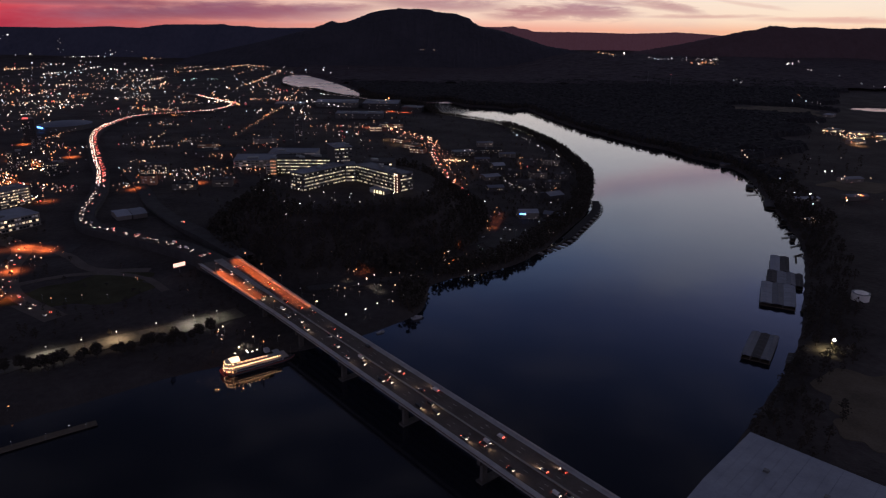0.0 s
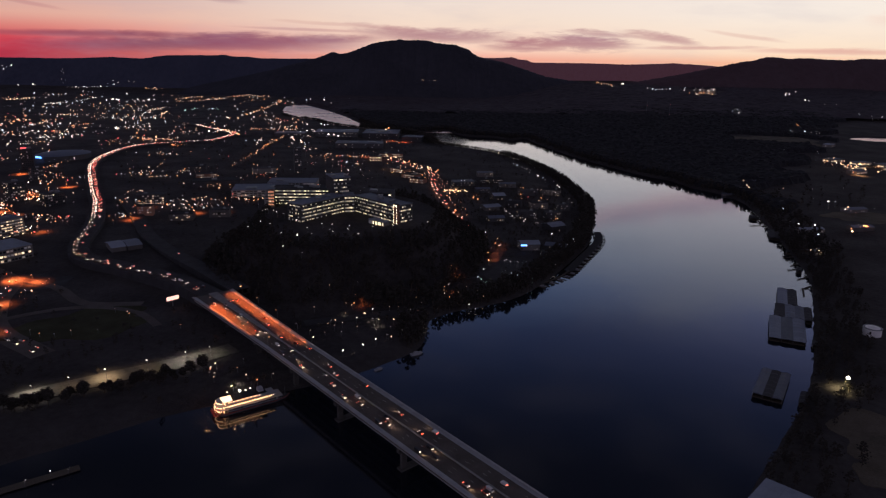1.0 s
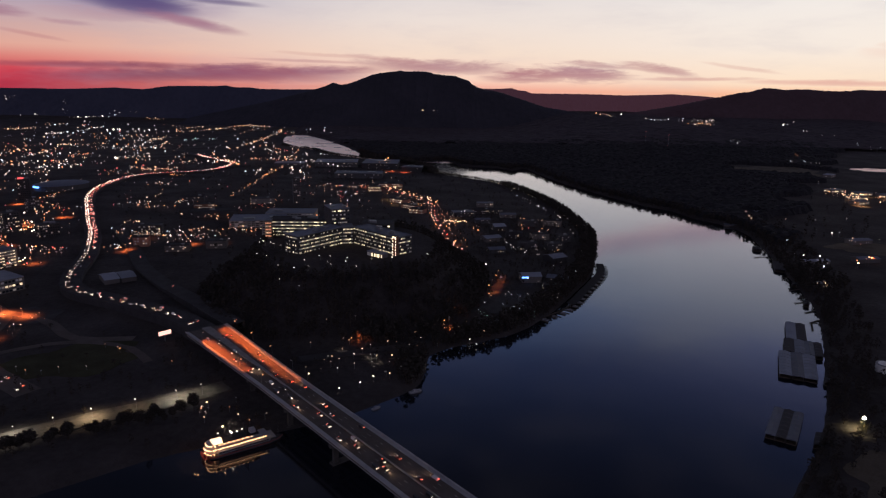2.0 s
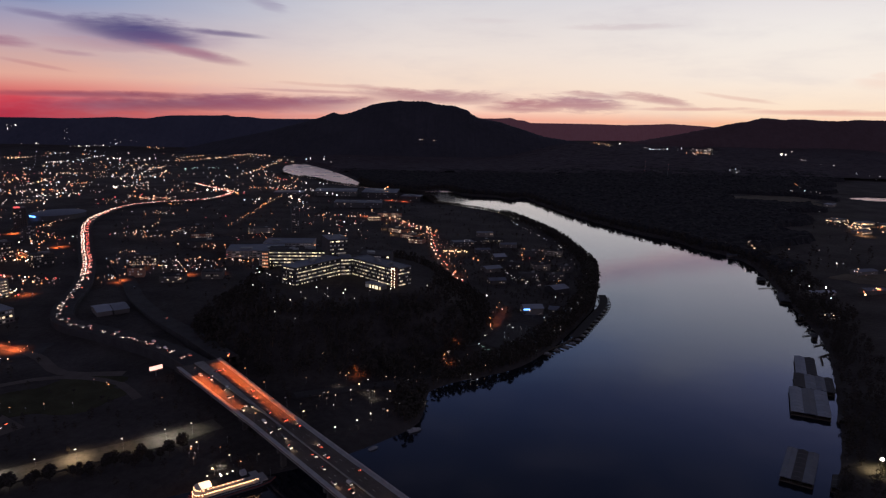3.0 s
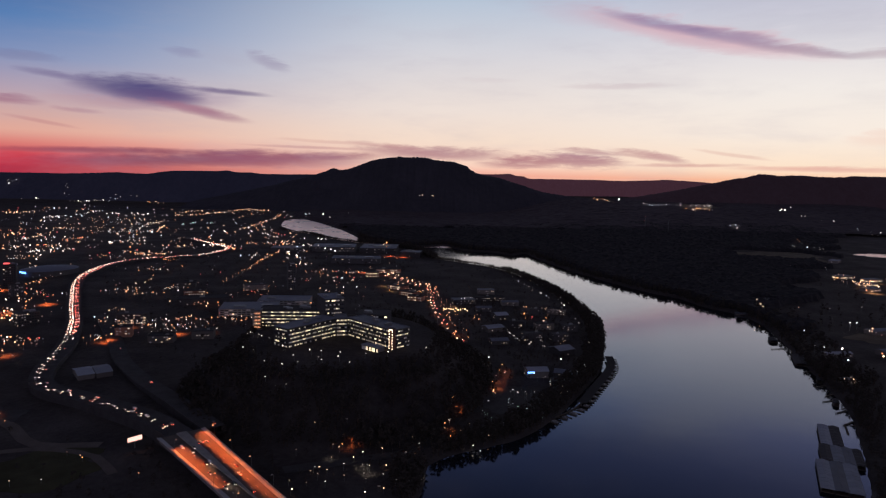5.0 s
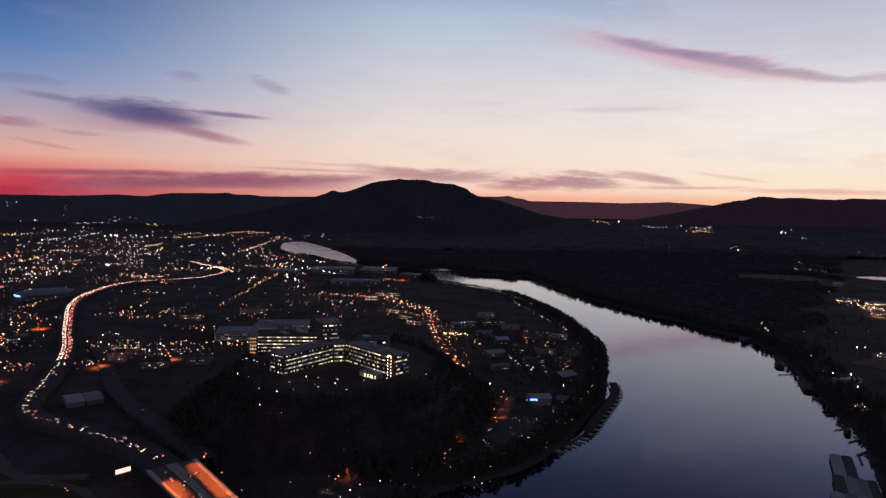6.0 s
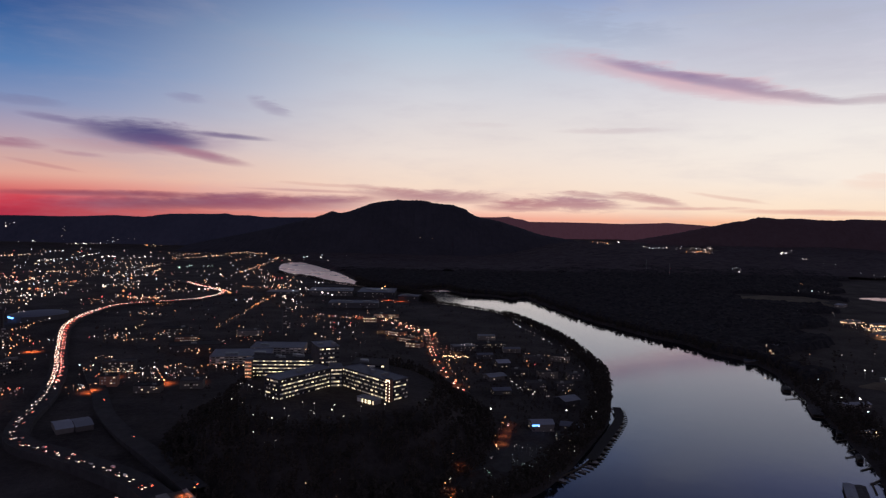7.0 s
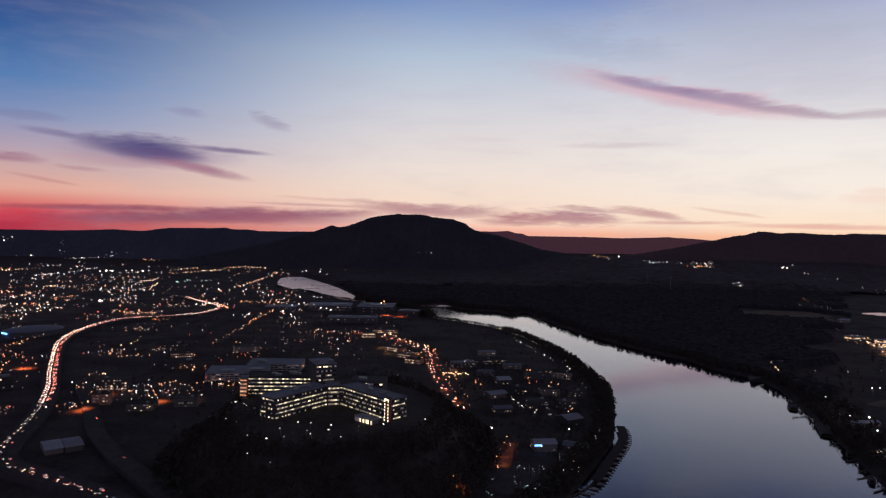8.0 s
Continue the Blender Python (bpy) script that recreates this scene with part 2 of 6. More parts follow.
MAT = {
    "land": surface("dark_land", (0.056, 0.051, 0.052), 0.95, vary=0.5, scale=0.012, fine=14, bump=0.6),
    "forest": surface("winter_woods", (0.040, 0.038, 0.046), 0.95, vary=0.35, scale=0.02, fine=9, bump=0.15),
    "leaf": surface("dark_foliage", (0.042, 0.038, 0.034), 0.9, vary=0.5, scale=0.6, fine=6, bump=0.4),
    "pine": surface("far_woods", (0.030, 0.030, 0.034), 0.92, vary=0.4, scale=0.1, fine=8, bump=0.3),
    "bark": surface("bark", (0.07, 0.055, 0.045), 0.9, vary=0.4, scale=2.0),
    "asphalt": surface("asphalt", (0.055, 0.054, 0.058), 0.85, vary=0.3, scale=0.08, fine=20),
    "concrete": surface("concrete", (0.26, 0.26, 0.255), 0.85, vary=0.25, scale=0.15, fine=14),
    "walk_concrete": surface("pale_concrete", (0.36, 0.37, 0.39), 0.85, vary=0.2, scale=0.15, fine=14),
    "deck": surface("bridge_deck", (0.105, 0.092, 0.085), 0.8, vary=0.3, scale=0.07, fine=16),
    "paint": surface("road_paint", (0.62, 0.60, 0.52), 0.7, vary=0.2, scale=0.5),
    "steel": surface("painted_steel", (0.17, 0.18, 0.19), 0.5, 0.6, vary=0.2, scale=0.5),
    "dark_steel": surface("dark_steel", (0.05, 0.05, 0.055), 0.5, 0.7, vary=0.2, scale=0.5),
    "white": surface("white_paint", (0.72, 0.72, 0.70), 0.5, vary=0.12, scale=0.4),
    "roof_grey": surface("grey_sheet_roof", (0.10, 0.115, 0.155), 0.7, 0.0, vary=0.25, scale=0.12, fine=10, spread=0.5),
    "roof_pale": surface("pale_membrane_roof", (0.25, 0.28, 0.34), 0.8, vary=0.2, scale=0.08, fine=10, spread=0.4),
    "roof_dark": surface("dark_shingle_roof", (0.055, 0.055, 0.06), 0.85, vary=0.3, scale=0.3, fine=8, spread=0.5),
    "wall": surface("plaster_wall", (0.15, 0.14, 0.135), 0.85, vary=0.2, scale=0.2, spread=0.6),
    "brick": surface("brick_wall", (0.24, 0.13, 0.10), 0.9, vary=0.3, scale=0.4, fine=12, spread=0.5),
    "dark_wall": surface("dark_wall", (0.07, 0.07, 0.075), 0.8, vary=0.25, scale=0.2, spread=0.5),
    "glass": surface("dark_window_glass", (0.02, 0.025, 0.03), 0.08, vary=0.2, scale=0.2, bump=0.0, ior=1.5),
    "wood": surface("weathered_wood", (0.10, 0.085, 0.07), 0.85, vary=0.35, scale=0.8),
    "sand": surface("bare_soil", (0.11, 0.095, 0.075), 0.95, vary=0.4, scale=0.03, fine=20, bump=0.5),
    "grass": surface("dry_grass", (0.050, 0.050, 0.030), 0.95, vary=0.4, scale=0.05, fine=30, bump=0.5),
    "rubber": surface("rubber", (0.02, 0.02, 0.02), 0.9, vary=0.2, scale=4.0),
    "red_paint": surface("red_paint", (0.35, 0.03, 0.025), 0.5, vary=0.2, scale=1.0),
    "warm_lamp": glow("warm_lamp", (1.0, 0.52, 0.27), 7.5, 2.2),
    "white_lamp": glow("white_lamp", (1.0, 0.80, 0.69), 8.0, 2.4),
    "cool_lamp": glow("cool_lamp", (0.80, 0.91, 1.0), 6.5, 2.3),
    "sodium_lamp": glow("sodium_lamp", (1.0, 0.29, 0.08), 6.0, 1.9),
    "red_lamp": glow("red_lamp", (1.0, 0.07, 0.06), 4.0, 1.6),
    "flood_lamp": glow("flood_lamp", (1.0, 0.86, 0.77), 10.0, 0.6),
    "amber_flood": glow("amber_flood", (1.0, 0.58, 0.31), 8.0, 0.8),
    "headlight": glow("headlight", (1.0, 0.74, 0.56), 11.0),
    "far_headlight": glow("far_headlight", (1.0, 0.70, 0.54), 14.0, 0.8),
    "far_tail": glow("far_tail", (1.0, 0.08, 0.05), 5.0),
    # concrete toned down: the dim light on the bridge piers put into the colour
    "dim_concrete": surface("darkened_concrete", (0.09, 0.085, 0.08), 0.9, vary=0.35, scale=0.2, fine=10),
    "tail_light": glow("tail_light", (1.0, 0.10, 0.05), 14.0),
    "blue_sign": glow("blue_sign", (0.10, 0.30, 1.0), 5.0),
    "billboard": glow("billboard_face", (1.0, 0.52, 0.42), 1.7),
    "window_warm": glow("lit_window", (1.0, 0.70, 0.42), 2.2, 2.2, "object"),
    "window_cool": glow("lit_office_window", (1.0, 0.78, 0.47), 2.2, 2.4, "object"),
    "window_low": glow("dim_window", (1.0, 0.75, 0.5), 0.14, 1.0, "object"),
    "boat_light": glow("boat_lights", (1.0, 0.50, 0.25), 8.0),
    "boat_wall": glow("lit_boat_saloon", (1.0, 0.44, 0.20), 0.75),
}


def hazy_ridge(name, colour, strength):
    """A far ridge, its kilometres of dusk haze put in as faint emission."""
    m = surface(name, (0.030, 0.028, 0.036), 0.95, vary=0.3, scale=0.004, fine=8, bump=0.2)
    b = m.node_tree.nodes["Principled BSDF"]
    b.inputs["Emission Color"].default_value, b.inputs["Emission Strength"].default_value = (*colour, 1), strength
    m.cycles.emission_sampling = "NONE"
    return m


# each colour below is haze that the surface itself gives off
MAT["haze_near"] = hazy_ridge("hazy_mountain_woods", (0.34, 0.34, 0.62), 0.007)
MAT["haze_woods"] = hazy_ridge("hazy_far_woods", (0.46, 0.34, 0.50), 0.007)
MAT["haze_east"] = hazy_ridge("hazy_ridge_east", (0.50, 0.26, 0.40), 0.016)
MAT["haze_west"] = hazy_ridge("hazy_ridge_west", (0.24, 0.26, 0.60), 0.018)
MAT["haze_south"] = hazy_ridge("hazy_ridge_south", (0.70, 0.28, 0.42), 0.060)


def water_material(name, calm, ruffled, waves, ior):
    m = bpy.data.materials.new(name)
    m.use_nodes = True
    t = m.node_tree
    b = t.nodes["Principled BSDF"]
    b.inputs["Base Color"].default_value = (0.011, 0.013, 0.020, 1)
    b.inputs["Roughness"].default_value, b.inputs["IOR"].default_value = 0.07, ior
    b.inputs["Coat Weight"].default_value, b.inputs["Coat Roughness"].default_value, b.inputs["Coat IOR"].default_value = 1.0, calm, 1.33
    pos = t.nodes.new("ShaderNodeNewGeometry").outputs["Position"]
    swell = node(t, "ShaderNodeTexNoise", Scale=0.045, Detail=8.0, Roughness=0.62)
    patch = node(t, "ShaderNodeTexNoise", Scale=0.006, Detail=3.0, Roughness=0.55)
    t.links.new(pos, swell.inputs["Vector"]), t.links.new(pos, patch.inputs["Vector"])
    n = node(t, "ShaderNodeBump", Strength=waves, Distance=0.5)
    t.links.new(swell.outputs[0], n.inputs["Height"])
    t.links.new(n.outputs[0], b.inputs["Normal"]), t.links.new(n.outputs[0], b.inputs["Coat Normal"])
    t.links.new(smooth(t, patch.outputs[0], 0.35, 0.65, calm, ruffled), b.inputs["Roughness"])
    return m


MAT["water"] = water_material("river_water", 0.06, 0.11, 0.14, 1.16)
MAT["sky_tinted_water"] = water_material("ruffled_sky_tint_water", 0.26, 0.32, 0.05, 3.8)
# warm metallic base colour puts the low sky's reflection into this water
sky_tint = MAT["sky_tinted_water"].node_tree.nodes["Principled BSDF"]
sky_tint.inputs["Metallic"].default_value, sky_tint.inputs["Base Color"].default_value, sky_tint.inputs["Coat Weight"].default_value = 1.0, (1.0, 0.58, 0.43, 1), 0.0


# ---- building blocks ----
class Geo:
    """Collects vertices and faces of one mesh."""

    def __init__(self):
        self.v, self.f = [], []

    def add(self, verts, faces):
        n = len(self.v)
        self.v += [tuple(p) for p in verts]
        self.f += [tuple(i + n for i in f) for f in faces]
        return self

    def box(self, x0, y0, z0, x1, y1, z1, top=0.0):
        """A box; top draws the upper rim in by that much."""
        a = top
        vs = [(x0, y0, z0), (x1, y0, z0), (x1, y1, z0), (x0, y1, z0), (x0 + a, y0 + a, z1), (x1 - a, y0 + a, z1), (x1 - a, y1 - a, z1), (x0 + a, y1 - a, z1)]
        return self.add(vs, [(3, 2, 1, 0), (4, 5, 6, 7), (0, 1, 5, 4), (1, 2, 6, 5), (2, 3, 7, 6), (3, 0, 4, 7)])

    def prism(self, outline, z0, z1):
        """An upright prism over a counter-clockwise outline."""
        n = len(outline)
        vs = [(x, y, z0) for x, y in outline] + [(x, y, z1) for x, y in outline]
        return self.add(vs, [tuple(range(n - 1, -1, -1)), tuple(range(n, 2 * n))] + [(i, (i + 1) % n, n + (i + 1) % n, n + i) for i in range(n)])

    def tube(self, p, q, r0, r1=None, n=8):
        p, q = Vector(p), Vector(q)
        r1 = r0 if r1 is None else r1
        d = (q - p).normalized()
        a = d.orthogonal().normalized()
        b = d.cross(a)
        ring = [(math.cos(6.28319 * i / n), math.sin(6.28319 * i / n)) for i in range(n)]
        vs = [p + (a * c + b * s) * r0 for c, s in ring] + [q + (a * c + b * s) * r1 for c, s in ring]
        return self.add(vs, [(i, (i + 1) % n, n + (i + 1) % n, n + i) for i in range(n)] + [tuple(range(n - 1, -1, -1)), tuple(range(n, 2 * n))])

    def blob(self, c, r, sx=1.0, sz=1.0):
        """A small faceted lump (octahedron cut once)."""
        x, y, z = c
        a = r * 0.72
        vs = [(x, y, z + r * sz)] + [(x + a * sx * math.cos(k), y + a * sx * math.sin(k), z + a * 0.6 * sz) for k in (0.3, 1.87, 3.44, 5.01)]
        vs += [(x + r * sx * math.cos(k), y + r * sx * math.sin(k), z - r * 0.25 * sz) for k in (1.08, 2.65, 4.22, 5.8)] + [(x, y, z - r * 0.8 * sz)]
        fs = [(0, 1, 2), (0, 2, 3), (0, 3, 4), (0, 4, 1)]
        for i in range(4):
            j = (i + 1) % 4
            fs += [(1 + i, 5 + i, 1 + j), (1 + j, 5 + i, 5 + j), (5 + i, 9, 5 + j)]
        return self.add(vs, fs)

    def ribbon(self, pts, w0, w1, dz=0.0):
        """A flat strip along pts (x, y, z), from w0 left to w1 right of it."""
        vs = []
        for i, p in enumerate(pts):
            a, b = Vector(pts[max(0, i - 1)]), Vector(pts[min(len(pts) - 1, i + 1)])
            d = (b - a).to_2d().normalized()
            r = Vector((d.y, -d.x))
            vs += [(p[0] + r.x * w0, p[1] + r.y * w0, p[2] + dz), (p[0] + r.x * w1, p[1] + r.y * w1, p[2] + dz)]
        return self.add(vs, [(2 * i, 2 * i + 1, 2 * i + 3, 2 * i + 2) for i in range(len(pts) - 1)])

    def mesh(self, name, material, smooth_faces=False):
        me = bpy.data.meshes.new(name)
        me.from_pydata(self.v, [], self.f)
        me.materials.append(material)
        if smooth_faces:
            me.polygons.foreach_set("use_smooth", [True] * len(me.polygons))
        me.update()
        return me


def part(name, geo, material, parent, label="", smooth_faces=False):
    """One mesh object under a thing or part."""
    me = geo if isinstance(geo, bpy.types.Mesh) else geo.mesh(name, MAT[material], smooth_faces)
    ob = new(name, me)
    ob.parent = parent
    if label:
        ob["label"] = label
    return ob


def thing(name, x, y, z, turn, label, category, group="", kind=""):
    """An Empty at the base of a thing."""
    ob = new(name)
    ob.matrix_basis = pose(x, y, z, 0, 0, turn)
    return tagged(ob, label, category, group, kind)


def solid(name, geo, material, label, category, group="", kind="", smooth_faces=False):
    return tagged(new(name, geo.mesh(name, MAT[material], smooth_faces)), label, category, group, kind)


def step(a, lo, hi):
    s = np.clip((a - lo) / (hi - lo), 0, 1)
    return s * s * (3 - 2 * s)


def curve_points(pts, n):
    """A smooth line of n points through pts, evenly stepped (Catmull-Rom)."""
    p = np.array(pts, float)
    q = np.vstack([2 * p[0] - p[1], p, 2 * p[-1] - p[-2]])
    out = []
    for i in range(len(p) - 1):
        a, b, c, d = q[i:i + 4]
        for s in np.linspace(0, 1, 24, endpoint=False):
            out.append(0.5 * (2 * b + (c - a) * s + (2 * a - 5 * b + 4 * c - d) * s * s + (3 * b - a - 3 * c + d) * s ** 3))
    out.append(p[-1])
    out = np.array(out)
    run = np.r_[0, np.cumsum(np.linalg.norm(np.diff(out[:, :2], axis=0), axis=1))]
    at = np.linspace(0, run[-1], n)
    return [tuple(float(np.interp(s, run, out[:, k])) for k in range(p.shape[1])) for s in at]


# ---- the land: river banks, hill, far slopes ----
INNER_BANK = [(-1200, -60), (-700, 150), (-420, 285), (-282, 372), (-239, 405), (-195, 440), (-150, 464), (-100, 490), (-56, 521), (-40, 538), (-22, 556),
              (-16, 592), (-13, 628), (9, 651), (40, 668), (70, 688), (100, 722), (130, 770), (175, 858), (206, 926), (235, 1030), (262, 1150), (266, 1240),
              (257, 1429), (230, 1584), (202, 1693), (140, 1848), (64, 1940), (-16, 2020), (-56, 2150), (-118, 2262), (-205, 2342), (-282, 2408), (-332, 2450), (-384, 2506), (-428, 2558),
              (-492, 2680), (-550, 2745), (-606, 2785), (-658, 2865), (-735, 3080), (-775, 3250)]
OUTER_BANK = [(-800, 3400), (-790, 3515), (-745, 3550), (-673, 3440), (-561, 3215), (-439, 2935), (-362, 2720), (-293, 2520), (-212, 2418), (-120, 2345), (-48, 2345), (-3, 2419),
              (31, 2325), (66, 2257), (119, 2236), (171, 2215), (199, 2176), (218, 2155), (260, 2213), (276, 2132), (299, 2006), (336, 1845), (378, 1714), (420, 1599),
              (458, 1515), (495, 1460), (514, 1373), (549, 1312), (556, 1225), (536, 1120), (508, 1010), (474, 882), (448, 790), (404, 695), (360, 612), (325, 545),
              (280, 475), (230, 412), (186, 357), (150, 300), (105, 225), (40, 140), (-60, 60), (-300, -60), (-1200, -400)]
RIVER = np.array(curve_points(INNER_BANK, 260) + curve_points(OUTER_BANK, 280))


def from_shore(x, y):
    """Distance to the shore line: positive on land, negative in the river."""
    x, y = np.asarray(x, float).ravel(), np.asarray(y, float).ravel()
    best, inside = np.full(len(x), 1e9), np.zeros(len(x), bool)
    for (ax, ay), (bx, by) in zip(RIVER, np.roll(RIVER, -1, axis=0)):
        dx, dy = bx - ax, by - ay
        s = np.clip(((x - ax) * dx + (y - ay) * dy) / (dx * dx + dy * dy + 1e-9), 0, 1)
        best = np.minimum(best, (x - ax - s * dx) ** 2 + (y - ay - s * dy) ** 2)
        cross = (ay > y) != (by > y)
        with np.errstate(divide="ignore", invalid="ignore"):
            inside ^= cross & (x < (bx - ax) * (y - ay) / (by - ay if by != ay else 1e-9) + ax)
    d = np.sqrt(best)
    return np.where(inside, -d, d)


def wavy(x, y, size, seed=0.0):
    """Soft rolling noise in -1..1."""
    a = np.sin(x / size + 1.7 * np.sin(y / size * 0.63 + seed)) + np.sin(y / size * 0.9 + 1.3 * np.sin(x / size * 0.71 + 2.1 + seed))
    return 0.35 * a + 0.3 * np.sin((x + y) / size * 1.7 + seed * 3)


def pond(x, y):
    return ((np.asarray(x) - 1500) / 92) ** 2 + ((np.asarray(y) - 2335) / 70) ** 2


def land_height(x, y):
    x, y = np.asarray(x, float), np.asarray(y, float)
    shape = x.shape
    d = from_shore(x, y).reshape(shape)
    z = np.where(d < 0, np.maximum(d * 0.25, -6.0), np.minimum(d * 0.45, 4.0)) + step(d, 30, 160) * (3.0 + 1.2 * wavy(x, y, 90))
    hill = np.sqrt(((x + 118) / 175) ** 2 + ((y - 858) / 225) ** 2)
    z = z + 47 * step(-hill, -1.0, -0.58) * step(d, 5, 60)
    z = z + step(x, 200, 900) * step(y, 2700, 4350) * (92 + 8 * wavy(x, y, 160, 2))
    z = z + step(y, 4400, 4850) * 15
    return np.where(pond(x, y) < 1.2, np.minimum(z, 3.0 + 14 * (pond(x, y) - 1.0)), z)


GRID_X = np.r_[np.linspace(-7000, -1150, 60)[:-1], np.arange(-1150, 1150, 12), np.arange(1150, 1750, 20), np.linspace(1750, 7000, 54)]
GRID_Y = np.r_[np.linspace(-3500, -250, 26)[:-1], np.arange(-250, 2700, 12), np.linspace(2700, 4960, 56)]
GRID_Z = land_height(*np.meshgrid(GRID_X, GRID_Y))


def land_z(x, y):
    """The height of the land's sheet, between its grid points."""
    x, y = np.asarray(x, float), np.asarray(y, float)
    i = np.clip(np.searchsorted(GRID_X, x) - 1, 0, len(GRID_X) - 2)
    j = np.clip(np.searchsorted(GRID_Y, y) - 1, 0, len(GRID_Y) - 2)
    u = (x - GRID_X[i]) / (GRID_X[i + 1] - GRID_X[i])
    v = (y - GRID_Y[j]) / (GRID_Y[j + 1] - GRID_Y[j])
    return (GRID_Z[j, i] * (1 - u) + GRID_Z[j, i + 1] * u) * (1 - v) + (GRID_Z[j + 1, i] * (1 - u) + GRID_Z[j + 1, i + 1] * u) * v


def ground_z(x, y):
    return float(land_z(x, y))


def land():
    xs, ys, gz = GRID_X, GRID_Y, GRID_Z
    gx, gy = np.meshgrid(xs, ys)
    nx, ny = len(xs), len(ys)
    verts = np.stack([gx, gy, gz], -1).reshape(-1, 3)
    i = (np.arange(ny - 1)[:, None] * nx + np.arange(nx - 1)).ravel()
    faces = np.stack([i, i + 1, i + nx + 1, i + nx], -1)
    me = bpy.data.meshes.new("ground")
    me.from_pydata(verts.tolist(), [], faces.tolist())
    me.materials.append(MAT["land"])
    me.polygons.foreach_set("use_smooth", [True] * len(me.polygons))
    tagged(new("ground", me), "dark wooded and built-up land at dusk along the river", "ground", kind="structure")
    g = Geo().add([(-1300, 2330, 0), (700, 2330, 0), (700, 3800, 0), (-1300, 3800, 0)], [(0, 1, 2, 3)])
    solid("water_upper", g, "sky_tinted_water", "ruffled upper river reach, warm sky reflection put into its colour", "river", kind="structure")
    g = Geo().add([(-1300, -500, 0), (700, -500, 0), (700, 2330, 0), (-1300, 2330, 0)], [(0, 1, 2, 3)])
    solid("water", g, "water", "calm wide river mirroring the dusk sky", "river", kind="structure")
    shore = [(a / 40 * 6.2832, 1 + 0.07 * math.sin(a * 1.9) + 0.05 * math.sin(a * 0.7)) for a in range(40)]
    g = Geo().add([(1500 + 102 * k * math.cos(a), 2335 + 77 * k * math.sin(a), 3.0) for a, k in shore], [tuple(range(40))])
    solid("water_pond", g, "sky_tinted_water", "small pond with warm sky reflection put into its colour", "pond", kind="structure")


def ridge(name, profile, y, depth_front, depth_back, label, material="forest", rough=3.0, foot=0.0, seed=1, n=260):
    """A wooded ridge: crest heights over x, falling away to both sides."""
    px, pz = zip(*profile)
    xs = np.linspace(px[0], px[-1], n)
    crest = np.interp(xs, px, pz)
    k = np.ones(3) / 3
    crest = np.convolve(np.pad(crest, 1, mode="edge"), k, mode="valid")
    rng = np.random.default_rng(seed)
    rows = []
    for s in np.r_[np.linspace(-1, 0, 16), np.linspace(0.15, 1, 6)]:
        span = depth_front if s < 0 else depth_back
        fall = 0.5 + 0.5 * np.cos(np.pi * abs(s)) if s > -1 else 0.0
        fall = fall ** 1.15
        z = foot + (crest - foot) * fall + rough * rng.normal(0, 0.5, n) * (0.3 + fall) + 8 * np.sin(xs / 90 + 3 * s) * fall * (1 - fall) * 2
        if s in (-1, 1):
            z = np.full(n, foot - 40.0)
        rows.append(np.stack([xs, np.full(n, y + s * span) + rng.normal(0, 6, n), z], -1))
    v = np.concatenate(rows)
    m = len(rows)
    i = (np.arange(m - 1)[:, None] * n + np.arange(n - 1)).ravel()
    faces = np.stack([i, i + 1, i + n + 1, i + n], -1)
    me = bpy.data.meshes.new(name)
    me.from_pydata(v.tolist(), [], faces.tolist())
    me.materials.append(MAT[material])
    me.polygons.foreach_set("use_smooth", [True] * len(me.polygons))
    return tagged(new(name, me), label, "mountain", kind="structure")


land()
# the haze on these ridges is emission in their materials
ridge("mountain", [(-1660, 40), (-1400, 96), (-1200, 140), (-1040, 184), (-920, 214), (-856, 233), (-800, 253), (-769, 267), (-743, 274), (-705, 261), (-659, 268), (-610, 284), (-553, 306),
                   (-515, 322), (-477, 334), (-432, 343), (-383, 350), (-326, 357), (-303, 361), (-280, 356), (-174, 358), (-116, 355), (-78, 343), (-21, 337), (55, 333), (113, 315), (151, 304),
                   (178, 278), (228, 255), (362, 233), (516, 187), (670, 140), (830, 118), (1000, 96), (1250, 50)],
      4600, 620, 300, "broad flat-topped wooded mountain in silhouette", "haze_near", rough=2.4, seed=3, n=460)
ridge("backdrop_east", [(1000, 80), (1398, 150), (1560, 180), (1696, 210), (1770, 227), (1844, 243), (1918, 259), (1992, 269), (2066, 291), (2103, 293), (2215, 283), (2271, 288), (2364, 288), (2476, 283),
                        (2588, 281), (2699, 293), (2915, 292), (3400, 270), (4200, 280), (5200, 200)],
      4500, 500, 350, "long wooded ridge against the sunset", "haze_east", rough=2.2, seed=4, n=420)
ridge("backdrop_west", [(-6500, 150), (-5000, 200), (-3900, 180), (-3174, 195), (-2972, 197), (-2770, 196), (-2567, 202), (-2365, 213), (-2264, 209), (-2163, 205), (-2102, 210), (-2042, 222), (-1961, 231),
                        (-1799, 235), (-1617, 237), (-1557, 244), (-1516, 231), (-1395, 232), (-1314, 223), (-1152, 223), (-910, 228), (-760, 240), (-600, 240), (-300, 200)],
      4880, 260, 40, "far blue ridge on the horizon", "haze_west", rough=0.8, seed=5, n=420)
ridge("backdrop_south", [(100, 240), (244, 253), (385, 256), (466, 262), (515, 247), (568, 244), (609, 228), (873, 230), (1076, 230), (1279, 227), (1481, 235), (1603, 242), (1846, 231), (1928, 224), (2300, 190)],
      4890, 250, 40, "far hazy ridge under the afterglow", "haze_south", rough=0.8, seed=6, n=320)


# ---- the bridge ----
AX = Vector((72 + 209, 286 - 616)).normalized()
